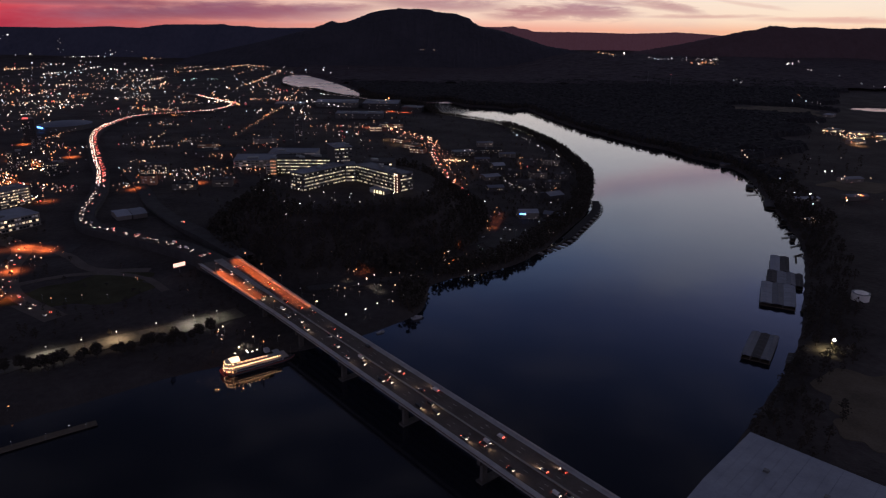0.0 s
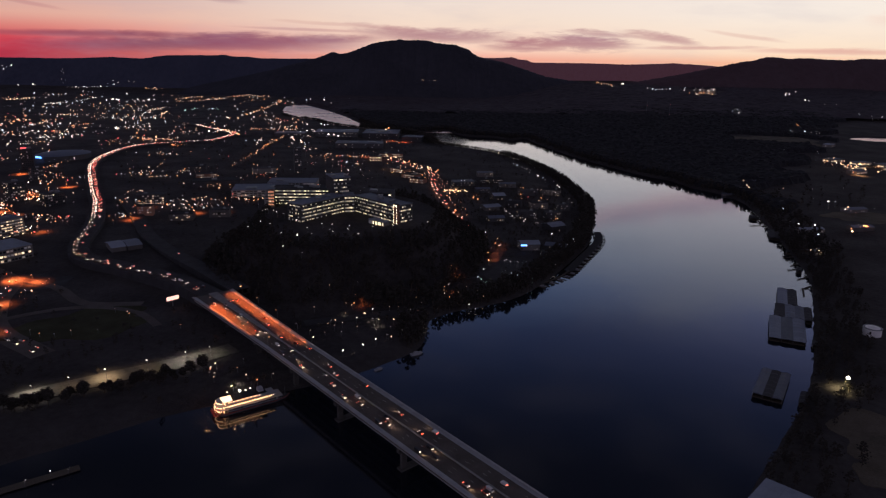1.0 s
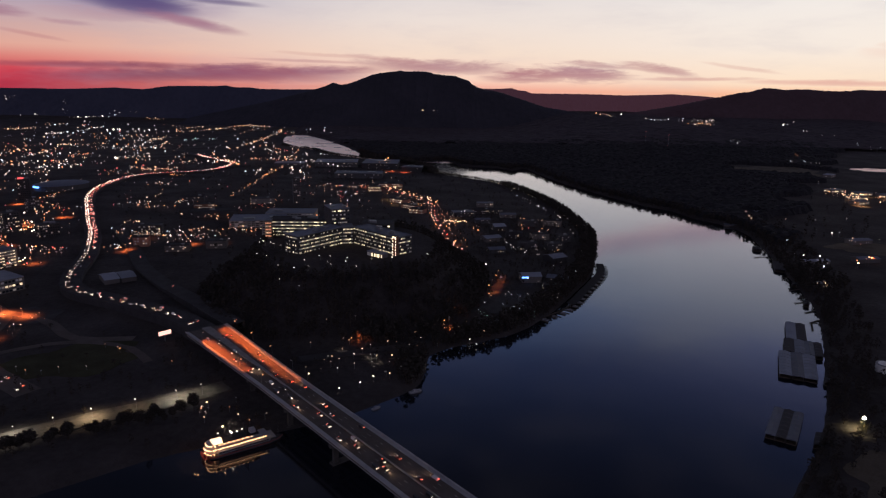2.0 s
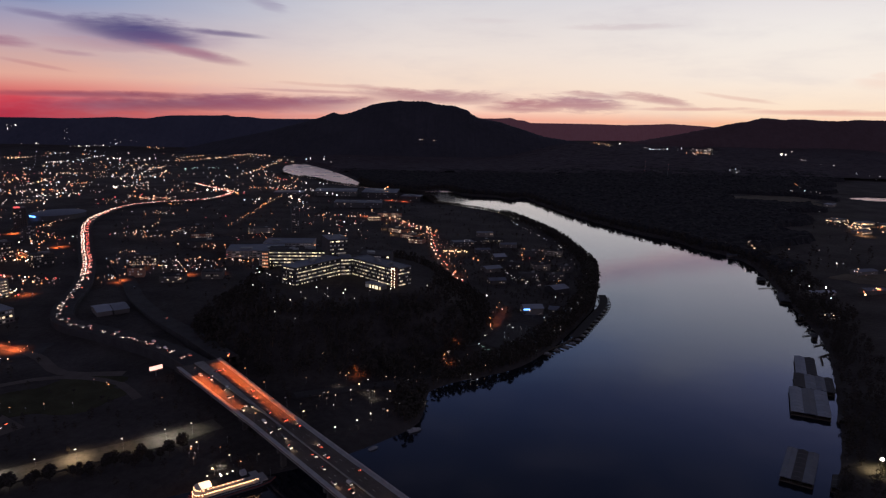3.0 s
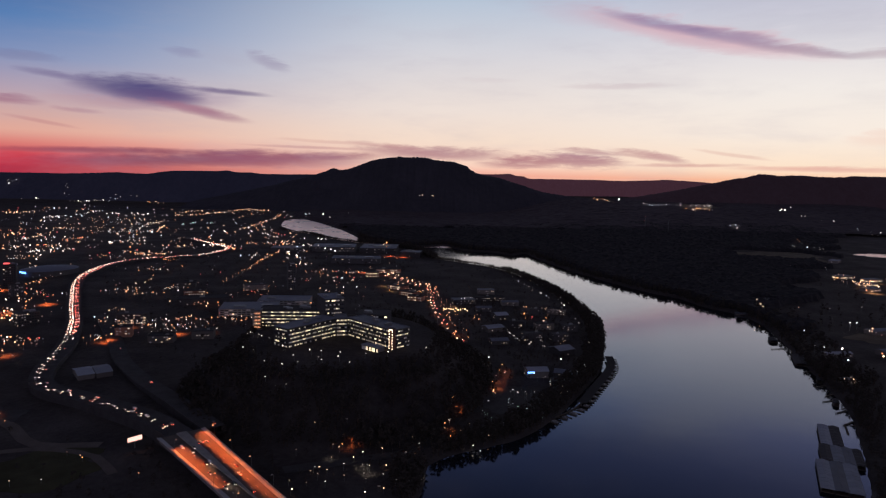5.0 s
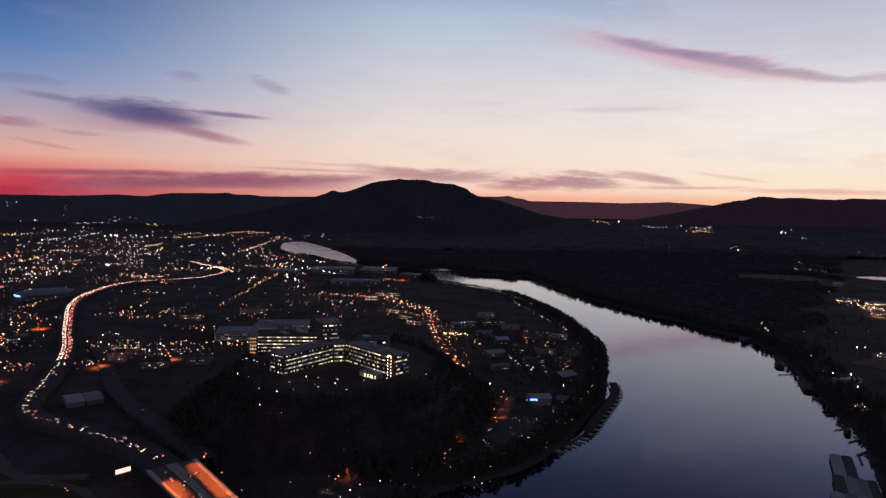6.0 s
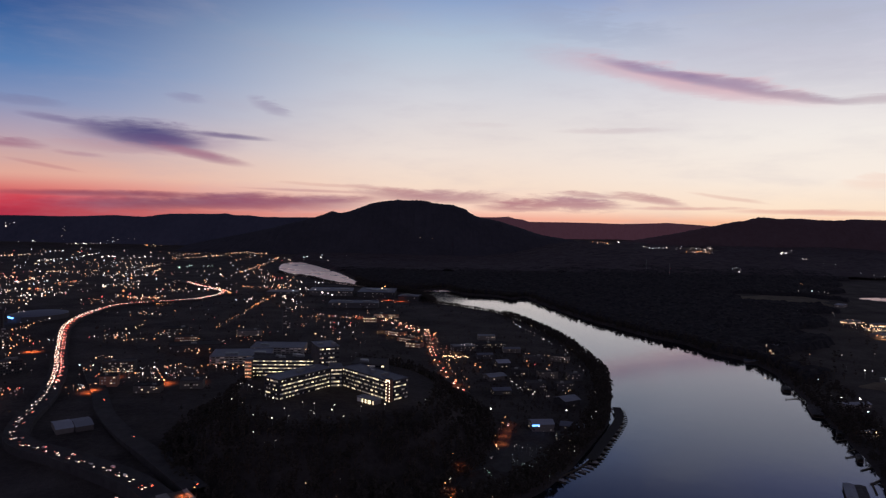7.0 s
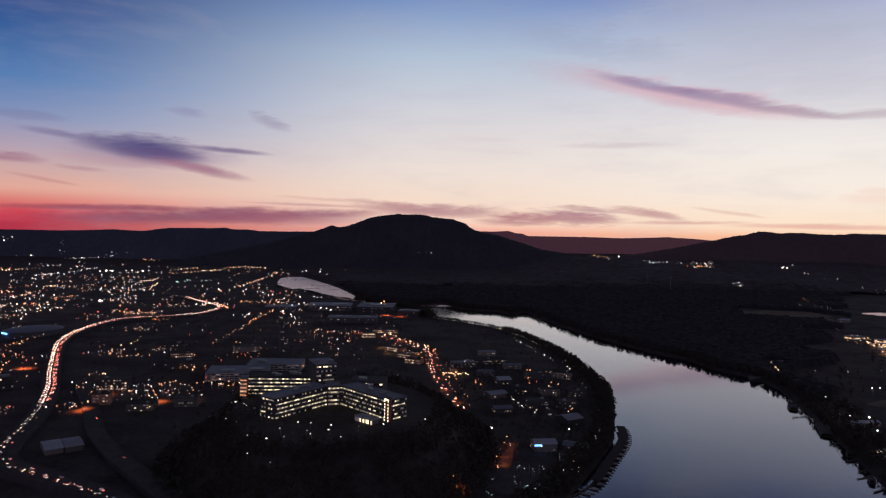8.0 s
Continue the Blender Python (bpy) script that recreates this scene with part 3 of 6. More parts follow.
RX = Vector((-AX.y, AX.x))
DECK_Z = 20.0


def on_deck(s, w):
    """A place on the deck: s metres from its far end towards the camera, w metres to the left of that way."""
    p = Vector((-209, 616)) + AX * s + RX * w
    return p.x, p.y


def bridge():
    b = thing("road_bridge", 0, 0, 0, 0, "long concrete girder road bridge busy with evening traffic", "bridge")
    stations = [-30, 0, 60, 120, 200, 300, 433, 560, 660]

    def line(w):
        return [(*on_deck(s, w + (1.0 if w > 0 else -1.0) * 4.0 * max(0.0, 1 - (s + 30) / 160)), DECK_Z) for s in stations]

    for name, lo, hi, z0, z1, mat in (("deck_slab", -16.5, 16.5, -0.9, 0.0, "deck"), ("girder", -15, -13.4, -3.6, -0.9, "concrete"), ("girder", -9, -7.4, -3.6, -0.9, "concrete"),
                                      ("girder", -2.6, -1, -3.6, -0.9, "concrete"), ("girder", 4, 5.6, -3.6, -0.9, "concrete"), ("girder", 13.4, 15, -3.6, -0.9, "concrete"),
                                      ("parapet", -16.5, -16.1, 0.0, 1.0, "walk_concrete"), ("parapet", 16.1, 16.5, 0.0, 1.0, "walk_concrete"), ("median_barrier", -0.35, 0.35, 0.0, 0.95, "concrete"),
                                      ("walkway", -16.1, -13.0, 0.0, 0.18, "walk_concrete"), ("walkway", 13.0, 16.1, 0.0, 0.18, "walk_concrete")):
        a, c = line(lo), line(hi)
        g = Geo()
        n = len(stations)
        vs = [(x, y, z + z0) for x, y, z in a] + [(x, y, z + z0) for x, y, z in c] + [(x, y, z + z1) for x, y, z in a] + [(x, y, z + z1) for x, y, z in c]
        fs = []
        for i in range(n - 1):
            fs += [(i, i + 1, n + i + 1, n + i), (2 * n + i, 3 * n + i, 3 * n + i + 1, 2 * n + i + 1), (i, 2 * n + i, 2 * n + i + 1, i + 1), (n + i, n + i + 1, 3 * n + i + 1, 3 * n + i)]
        fs += [(0, n, 3 * n, 2 * n), (n - 1, 3 * n - 1, 4 * n - 1, 2 * n - 1)]
        part(name, g.add(vs, fs), mat, b)
    dash = Geo().box(-1.5, -0.08, 0, 1.5, 0.08, 0.012).mesh("lane_dash", MAT["paint"])
    for w in (-8.9, -5.0, 5.0, 8.9):
        for k in range(0, 30):
            ob = part("lane_dash", dash, "paint", b)
            x, y = on_deck(12 + k * 15, w)
            ob.matrix_basis = pose(x, y, DECK_Z + 0.004, 0, 0, math.degrees(math.atan2(AX.y, AX.x)))
    for s in (30, 95, 160, 225, 300, 375, 450, 525, 600):
        turn = math.degrees(math.atan2(RX.y, RX.x))
        g = Geo().box(-15, -1.3, 13.0, 15, 1.3, 16.4).box(-12.5, -1.2, -8, -8.5, 1.2, 13.0, 0.1).box(8.5, -1.2, -8, 12.5, 1.2, 13.0, 0.1).box(-14, -2.6, -8, 14, 2.6, 1.2)
        ob = part("pier", g, "dim_concrete", b)
        ob.matrix_basis = pose(*on_deck(s, 0), 0, 0, 0, turn)
    return b


bridge()


# ---- roads ----
def road(name, pts, width, material="asphalt", n=60, thick=0.6, label="dark asphalt road", lift=None, lines=True):
    """A road bed along pts (x, y, z above sea or None for the ground), with edge lines."""
    line = curve_points([(p[0], p[1], p[2]) for p in pts], n)
    g = Geo()
    h = width / 2
    g.ribbon(line, -h, h)
    a = Geo().ribbon(line, -h, h)
    low = [(x, y, z - thick) for x, y, z in a.v]
    m = len(a.v)
    fs = []
    for i in range(0, m - 2, 2):
        fs += [(i, i + 2, m + i + 2, m + i), (i + 1, m + i + 1, m + i + 3, i + 3)]
    g = Geo().add(a.v + low, a.f + fs)
    ob = tagged(new(name, g.mesh(name, MAT[material])), label, "road", kind="structure")
    if lines:
        for w in (-h + 0.6, h - 0.9):
            part("edge_line", Geo().ribbon(line, w, w + 0.25, 0.03), "paint", ob)
    return line


MAIN = [(-225, 634, 20), (-277, 682, 18.5), (-363, 736, 16), (-428, 773, 15), (-466, 835, 14), (-504, 946, 13), (-567, 1080, 12), (-619, 1172, 12), (-678, 1281, 12),
        (-747, 1411, 12), (-790, 1515, 12), (-812, 1610, 12), (-822, 1722, 12), (-808, 1795, 12), (-770, 1840, 12), (-708, 1885, 12), (-662, 1950, 12), (-655, 2080, 12),
        (-710, 2170, 12), (-790, 2260, 12), (-888, 2379, 12), (-1010, 2520, 12)]
main_line = road("road_highway", MAIN, 24, "asphalt", 220, 13, "elevated multi-lane highway curving through the city", lines=False)
branch_line = road("road_branch", [(-205, 655, 19.5), (-279, 742, 15.5), (-339, 810, 12), (-401, 890, 10.5), (-459, 988, 10), (-507, 1065, 9.8), (-560, 1150, 9)], 20, "asphalt", 70, 14, "wide dark slip road falling away from the bridge", lines=False)


def street(name, pts, width, label, material="asphalt"):
    n = max(8, int(sum(math.dist(a, b) for a, b in zip(pts, pts[1:])) / 18))
    line = [(x, y) for x, y in curve_points(pts, n)]
    z = land_z(np.array([p[0] for p in line]), np.array([p[1] for p in line]))
    line = [(x, y, float(h) + 0.35) for (x, y), h in zip(line, z)]
    g = Geo().ribbon(line, -width / 2, width / 2)
    a = list(g.v)
    low = [(x, y, h - 1.6) for x, y, h in a]
    m = len(a)
    for i in range(0, m - 2, 2):
        g.f += [(i, i + 2, m + i + 2, m + i), (i + 1, m + i + 1, m + i + 3, i + 3)]
    g.v += low
    tagged(new(name, g.mesh(name, MAT[material])), label, "road", kind="structure")
    return line


lamp_avenue = street("road_avenue", [(-150, 1665), (-74, 1543), (-26, 1440), (-22, 1330), (-9, 1214), (6, 1117), (24, 1045), (34, 985)], 17, "wide avenue lined with orange street lamps")
river_road = street("road_riverside", [(90, 915), (76, 870), (62, 806), (44, 764), (16, 736), (4, 700), (-24, 650), (-70, 628), (-130, 600)], 13, "riverside road under orange lamps")
street("road_quay", [(-420, 372), (-352, 417), (-302, 455), (-258, 487), (-212, 516), (-180, 545)], 22, "quay road lit by white lamps", "dim_concrete")
city_street = street("road_city", [(-330, 520), (-400, 570), (-445, 640), (-468, 700), (-520, 740)], 20, "city street under orange lamps", "deck")
street("road_west", [(-470, 1509), (-482, 1692), (-496, 1923), (-515, 2138)], 12, "straight side street dotted with lamps")
street("road_ramp", [(-300, 640), (-360, 640), (-420, 690), (-520, 720), (-640, 700)], 11, "dark approach road crossing under the highway", "deck")
street("road_loop", [(-430, 560), (-405, 600), (-360, 628), (-300, 620), (-262, 585)], 8, "dark access road round the sports field", "deck")


# ---- street lamps ----
def lamp_proto(name, height, head_mat, label, arm=1.2, group="street lamps", big=0.32):
    t = thing(name, 0, 0, -200, 0, label, "street lamp", group)
    part("pole", Geo().tube((0, 0, -0.5), (0, 0, height), 0.14, 0.09, 6).tube((0, 0, height), (arm, 0, height + 0.3), 0.07, 0.06, 5), "steel", t)
    part("lamp_head", Geo().box(arm - 0.4, -big, height, arm + 0.6, big, height + 0.5, 0.1), head_mat, t)
    return t


LAMPS = {}
for key, mat, label in (("white", "white_lamp_head", "steel street lamp with a bright white head"), ("warm", "warm_lamp_head", "steel street lamp with a warm white head"),
                        ("sodium", "sodium_lamp_head", "steel street lamp with an orange sodium head")):
    colour = {"white": (1.0, 0.86, 0.70), "warm": (1.0, 0.66, 0.36), "sodium": (1.0, 0.34, 0.09)}[key]
    MAT[mat] = glow(mat, colour, 9.0, 1.7, "object")
    LAMPS[key] = (mat, label)
PROTO = {}


def street_lamp(x, y, kind="white", height=7.0, turn=None, z=None):
    key = (kind, height)
    z = ground_z(x, y) if z is None else z
    turn = random.uniform(0, 360) if turn is None else turn
    if key not in PROTO:
        t = lamp_proto("street_lamp", height, LAMPS[kind][0], LAMPS[kind][1])
        t.matrix_basis = pose(x, y, z, 0, 0, turn)
        PROTO[key] = t
        return t
    return copy_thing(PROTO[key], pose(x, y, z, 0, 0, turn))


def bulb(name, x, y, z, watts, colour, radius=0.4, cone=None, aim=None):
    """A real lamp that lights its surroundings."""
    cone = cone or 138
    data = bpy.data.lights.new(name, "SPOT" if cone else "POINT")
    data.energy, data.color, data.shadow_soft_size = watts, colour, radius
    ob = new(name, data)
    if cone:
        data.spot_size, data.spot_blend = radians(cone), 0.8
        ob.matrix_basis = look((x, y, z), aim if aim else (x, y + 0.01, z - 5))
    else:
        ob.location = (x, y, z)
    return ob


SODIUM, WARM, COLD = (1.0, 0.20, 0.05), (1.0, 0.70, 0.40), (1.0, 0.88, 0.68)

# bridge lamps: orange heads over both carriageways at the far end
turn_r = math.degrees(math.atan2(RX.y, RX.x))
for k in range(12):
    s = -16 + 13 * k
    for side in (1, -1):
        w = side * (16.2 + 3.0 * max(0.0, 1 - (s + 30) / 160))
        x, y = on_deck(s + (12 if side < 0 else 0), w)
        if k % 3 == 1 and k < 11:
            street_lamp(x, y, "sodium", 11.0, turn_r + (180 if side > 0 else 0), DECK_Z)
        x, y = on_deck(s + (22 if side < 0 else 0), w - side * 5.8)
        if side < 0 and k > 6:
            continue
        # more lights than poles: extra ones added to fill out the orange bands
        bulb("sodium_light", x, y, DECK_Z + 11.5, (33000 if k < 8 else 15000) * (1.0 if side > 0 or k < 4 else 0.45), SODIUM, 0.6, 68)
# avenue
for i, (x, y, z) in enumerate(lamp_avenue):
    if i < len(lamp_avenue) - 1:
        a, b = Vector(lamp_avenue[i]), Vector(lamp_avenue[i + 1])
        d = (b - a).to_2d().normalized()
        for side in (1, -1):
            if (i + (side > 0)) % 2 == 0:
                street_lamp(x + d.y * 9.5 * side, y - d.x * 9.5 * side, "sodium", 8.0, math.degrees(math.atan2(d.x * side, -d.y * side)), z - 0.4)
for k in (2, 6, 10, 14, 18, 22, 26, 30, 34):
    if k < len(lamp_avenue):
        x, y, z = lamp_avenue[k]
        bulb("sodium_light", x, y, z + 9, 9000, SODIUM, 0.6)
# riverside road and its lamps
for x, y, watts in ((80, 890, 3500), (75, 868, 5000), (69, 846, 6000), (63, 822, 10000), (16, 742, 10000), (8, 694, 12000), (-82, 652, 7000)):
    street_lamp(x - 7, y, "sodium", 8.5, 0)
    bulb("sodium_light", x, y, ground_z(x, y) + 9, watts, SODIUM, 0.5, 112)
# white lamps that light the park and the landing
for x, y, watts in ((-67, 612, 2600), (-60, 600, 1800), (-18, 602, 1500), (-158, 480, 4200), (30, 656, 1200), (-96, 625, 1000)):
    bulb("park_light", x, y, ground_z(x, y) + 7, watts, COLD, 0.3, 104)
# quay lamps, with weaker ones added between to join up the lit road
for x, y, watts, col in ((-302, 456, 30000, COLD), (-282, 470, 5000, WARM), (-262, 485, 32000, WARM), (-237, 502, 5000, WARM), (-212, 518, 28000, COLD), (-196, 529, 9000, COLD)):
    street_lamp(x + 3, y - 3, "white", 9.0, 140)
    bulb("quay_light", x, y, ground_z(x, y) + 10.5, watts * 0.62, col, 0.4, 146)
# city streets
for x, y, watts in ((-472, 706, 90000), (-446, 700, 50000), (-500, 690, 60000), (-440, 632, 40000), (-400, 560, 12000), (-690, 1020, 160000), (-660, 1000, 120000), (-640, 960, 60000), (-560, 905, 30000), (-720, 1150, 120000), (-780, 1190, 160000), (-700, 1230, 100000), (-860, 1350, 140000), (-485, 1070, 60000), (-395, 1040, 60000), (-470, 985, 50000), (-355, 1050, 40000)):
    street_lamp(x, y, "sodium", 9.0)
    bulb("sodium_light", x + 3, y - 2, ground_z(x, y) + 10, watts, SODIUM, 0.6)
street_lamp(-286, 382, "sodium", 4.0)
# river path lamps, bank lamps, hill campus lamps, trail round the point
for x, y in ((-84, 536), (-69, 548), (-58, 559), (-48, 571), (-37, 582), (-27, 596)):
    street_lamp(x, y, "white", 5.0)
for x, y in ((-157, 470), (-151, 487), (-185, 499), (-181, 505), (-133, 490), (-105, 598), (-75, 622), (-65, 608), (-60, 604), (-19, 610), (-22, 618), (28, 660), (34, 655), (-24, 690),
             (-120, 575), (-115, 560), (-90, 640)):
    street_lamp(x, y, random.choice(("white", "warm")), 5.0)
for x, y in ((-240, 879), (-232, 862), (-225, 849), (-217, 839), (-209, 831), (-198, 822), (-186, 800), (-175, 790), (-202, 771), (-142, 775), (-130, 771), (-110, 766), (-147, 729), (-123, 739),
             (-161, 728), (-159, 699), (-152, 699), (-175, 715), (-83, 766), (-96, 733), (-60, 775), (-20, 800), (-130, 748), (-108, 752), (-155, 752), (-182, 740)):
    street_lamp(x, y, "white", 6.0)
for x, y in ((-282, 972), (-285, 1005), (-279, 933), (-268, 898), (-219, 793), (-262, 905), (-290, 950)):
    street_lamp(x, y, "white", 6.0)
trail = curve_points([(132, 800), (148, 834), (167, 876), (194, 938), (208, 990), (226, 1067), (242, 1133), (246, 1230), (236, 1400), (210, 1560), (170, 1720), (118, 1840)], 36)
for x, y in trail:
    street_lamp(x + random.uniform(-2, 2), y + random.uniform(-6, 6), random.choice(("white", "warm")), 4.5)
# lamps on the wooded bank to the east
for x, y, kind in ((325, 497, "white"), (545, 1004, "white"), (566, 996, "white"), (688, 1182, "warm"), (650, 1010, "warm"), (668, 985, "sodium"), (636, 1408, "white")):
    street_lamp(x, y, kind, 6.0)
bulb("yard_light", 317, 491, ground_z(317, 491) + 9, 16000, (1.0, 0.80, 0.40), 0.3)
bulb("yard_light", 648, 1008, ground_z(648, 1008) + 9, 20000, SODIUM, 0.5)
bulb("yard_light", 697, 1138, ground_z(697, 1138) + 9, 14000, COLD, 0.5)


# ---- trees ----
def tree_shape(rng, n_lumps, height=1.0):
    """Vertices, faces and material indices of one unit-high tree: trunk, limbs, uneven crown."""
    g = Geo()
    g.tube((0, 0, -0.08), (0.01, 0, 0.45), 0.028, 0.015, 5)
    for k in range(3):
        a = rng.uniform(0, 6.28)
        g.tube((0, 0, 0.3 + 0.06 * k), (0.2 * math.cos(a), 0.2 * math.sin(a), 0.55 + 0.08 * k), 0.013, 0.005, 4)
    bark = len(g.f)
    for k in range(n_lumps):
        a, h = rng.uniform(0, 6.28), rng.uniform(0.3, 0.95)
        spread = 0.27 * math.sin(math.pi * min(1, max(0.08, (h - 0.16) / 0.86)) ** 0.8)
        d = spread * rng.uniform(0.3, 1.1)
        g.blob((d * math.cos(a), d * math.sin(a), h), rng.uniform(0.6, 1.15) * 0.36 / n_lumps ** 0.5, rng.uniform(0.8, 1.25), rng.uniform(0.6, 0.95))
    v = np.array(g.v)
    v[:, :] += rng.normal(0, 0.012, v.shape) * (v[:, 2:3] > 0.25)
    return v * height, [tuple(f) for f in g.f], [0] * bark + [1] * (len(g.f) - bark)


def wood(name, places, label, seed, lumps=9):
    """Many trees in one mesh. places: x, y, height."""
    rng = np.random.default_rng(seed)
    shapes = [tree_shape(rng, lumps) for _ in range(7)]
    verts, faces, mats = [], [], []
    count = 0
    xs, ys = np.array([p[0] for p in places]), np.array([p[1] for p in places])
    zs = land_z(xs, ys)
    for (x, y, h), z in zip(places, zs):
        v, f, m = shapes[rng.integers(7)]
        a = rng.uniform(0, 6.28)
        c, s = math.cos(a) * h * rng.uniform(0.85, 1.25), math.sin(a) * h * rng.uniform(0.85, 1.25)
        w = np.stack([v[:, 0] * c - v[:, 1] * s + x, v[:, 0] * s + v[:, 1] * c + y, v[:, 2] * h + z], -1)
        verts.append(w)
        faces += [tuple(i + count for i in q) for q in f]
        mats += m
        count += len(v)
    me = bpy.data.meshes.new(name)
    me.from_pydata(np.concatenate(verts).tolist(), [], faces)
    me.materials.append(MAT["bark"]), me.materials.append(MAT["leaf"])
    me.polygons.foreach_set("material_index", mats)
    return tagged(new(name, me), label, "trees", kind="stuff")


def along(bank, lo, hi, n, inland, deep, rng, hmin, hmax):
    """Random places beside the stretch lo..hi (fractions) of a bank line."""
    line = np.array(curve_points(bank, 400))
    out = []
    while len(out) < n:
        k = int(rng.uniform(lo, hi) * 398)
        p, q = line[k], line[k + 1]
        d = (q - p) / (np.linalg.norm(q - p) + 1e-9)
        off = inland + deep * rng.random() ** 1.5
        # both banks are listed so that land lies to the left of the way
        c = p + (q - p) * rng.random() + np.array([-d[1], d[0]]) * off
        out.append((c[0], c[1], rng.uniform(hmin, hmax)))
    return out


rng = np.random.default_rng(11)


def built_over(x, y):
    """Whether the big east warehouse or the tank stands there."""
    u, v = (x - 198) * 0.72 - (y - 364) * 0.69, (x - 198) * 0.69 + (y - 364) * 0.72
    return (-6 < u < 128 and -112 < v < 5) or math.hypot(x - 409, y - 603) < 13 or math.hypot(x - 312, y - 420) < 34


def keep_land(places, least=2.0):
    d = from_shore([p[0] for p in places], [p[1] for p in places])
    return [p for p, k in zip(places, d) if k > least and not built_over(p[0], p[1])]


def in_box(n, x0, x1, y0, y1, hmin, hmax, test=None):
    out = []
    while len(out) < n:
        x, y = rng.uniform(x0, x1), rng.uniform(y0, y1)
        if test is None or test(x, y):
            out.append((x, y, rng.uniform(hmin, hmax)))
    return out


wood("trees_point", [(x, y, h * (0.55 if y > 1780 else 1.0)) for x, y, h in keep_land(along(INNER_BANK, 0.30, 0.66, 1500, 0.5, 26, rng, 9, 17), 1.0)], "dense dark trees along the river point", 21, 14)
wood("trees_far_bank", keep_land(along(OUTER_BANK, 0.20, 0.62, 1500, 2, 60, rng, 9, 17)), "dense dark woods along the far bank", 22)
wood("trees_east_bank", keep_land(along(OUTER_BANK, 0.60, 0.84, 900, 2, 45, rng, 6, 13)), "dark trees lining the near bank", 23, 26)
wood("trees_hill", in_box(1500, -300, 70, 640, 1080, 8, 15,
                         lambda x, y: 0.62 < math.hypot((x + 118) / 175, (y - 858) / 225) < 1.02 and not (x < -120 and y > 900) and math.hypot(x + 235, y - 860) > 30),
     "dark wooded slopes of the hill", 24)
bend = keep_land(in_box(2600, 250, 900, 1150, 2700, 9, 17), 25)
bend_d = from_shore([p[0] for p in bend], [p[1] for p in bend])
wood("trees_bend", [p for p, d in zip(bend, bend_d) if rng.random() < math.exp(-d / 90) * 1.4], "woodland edge inside the river bend", 25, 6)


def canopy(name, x0, x1, y0, y1, spacing, test, label, material="pine"):
    """The closed top of a wood, tree crown beside tree crown."""
    xs, ys = np.arange(x0, x1, spacing), np.arange(y0, y1, spacing)
    gx, gy = np.meshgrid(xs, ys)
    gx, gy = gx + rng.uniform(-0.35, 0.35, gx.shape) * spacing, gy + rng.uniform(-0.35, 0.35, gy.shape) * spacing
    d = from_shore(gx, gy).reshape(gx.shape)
    top = land_z(gx, gy) + np.where(test(gx, gy, d), rng.uniform(8.5, 15.5, gx.shape), -3.0)
    nx, ny = len(xs), len(ys)
    i = (np.arange(ny - 1)[:, None] * nx + np.arange(nx - 1)).ravel()
    inside = test(gx, gy, d).ravel()
    faces = [f for f in np.stack([i, i + 1, i + nx + 1, i + nx], -1).tolist() if any(inside[k] for k in f)]
    me = bpy.data.meshes.new(name)
    me.from_pydata(np.stack([gx, gy, top], -1).reshape(-1, 3).tolist(), [], faces)
    me.materials.append(MAT[material])
    tagged(new(name, me), label, "trees", kind="stuff")


def bank_x(y):
    """Where the far bank runs at y."""
    return np.interp(y, [1100, 1245, 1312, 1360, 1432, 1533, 1650, 1797, 2020, 2112, 2240, 2315, 2400, 2520, 2720, 3000, 3300], [522, 550, 535, 484, 446, 410, 369, 324, 277, 200, 30, -3, -200, -293, -362, -462, -595])


def in_bend(x, y, d):
    rough = 40 * np.sin(y / 61 + x / 83) + 25 * np.sin(x / 37 - y / 29)
    wood_ = (d > 20) & (x > bank_x(y)) & (x < 0.64 * y - 190 + rough) & (y < 3050 + 2 * rough + 0.12 * x)
    field = ((x - 1090) / 165) ** 2 + ((y - 2240) / 145) ** 2 > 1 + rough / 160
    return wood_ & field & (((x - 1030) / 110) ** 2 + ((y - 1660) / 120) ** 2 > 1) & (((x - 645) / 26) ** 2 + ((y - 1405) / 22) ** 2 > 1)


def far_slope(x, y, d):
    open_ = np.zeros(np.shape(x), bool)
    for cx, cy, r in ((1022, 4365, 95), (1066, 4360, 60), (1500, 3965, 130), (1395, 4330, 110), (1450, 4270, 170), (904, 3064, 40), (965, 2936, 40)):
        open_ |= (x - cx) ** 2 + (y - cy) ** 2 < r * r
    return (d > 20) & (x > np.interp(y, [2900, 3300, 3640, 4400], [-430, -560, -800, -900])) & ~open_


# this wood carries the same emissive haze as the ridges
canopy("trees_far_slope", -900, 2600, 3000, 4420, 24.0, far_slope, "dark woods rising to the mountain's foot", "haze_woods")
canopy("trees_bend_canopy", -620, 1750, 1100, 3300, 9.0, in_bend, "wide closed woodland inside the river bend")
wood("trees_town", keep_land(in_box(900, -760, 250, 560, 2300, 5, 10, lambda x, y: math.hypot((x + 118) / 175, (y - 858) / 225) > 1.02
                                    and min(math.dist((x, y), p[:2]) for p in main_line[::4]) > 45 and min(math.dist((x, y), p[:2]) for p in branch_line[::4]) > 40), 12), "scattered dark trees between the streets", 26)
wood("trees_south_shore", [(x, y, h * (2.1 if -300 < x < -22 and y < 2420 else 1.0)) for x, y, h in keep_land(along(INNER_BANK, 0.64, 0.92, 1300, 3, 26, rng, 5, 10))], "dark trees along the upper river", 27, 5)
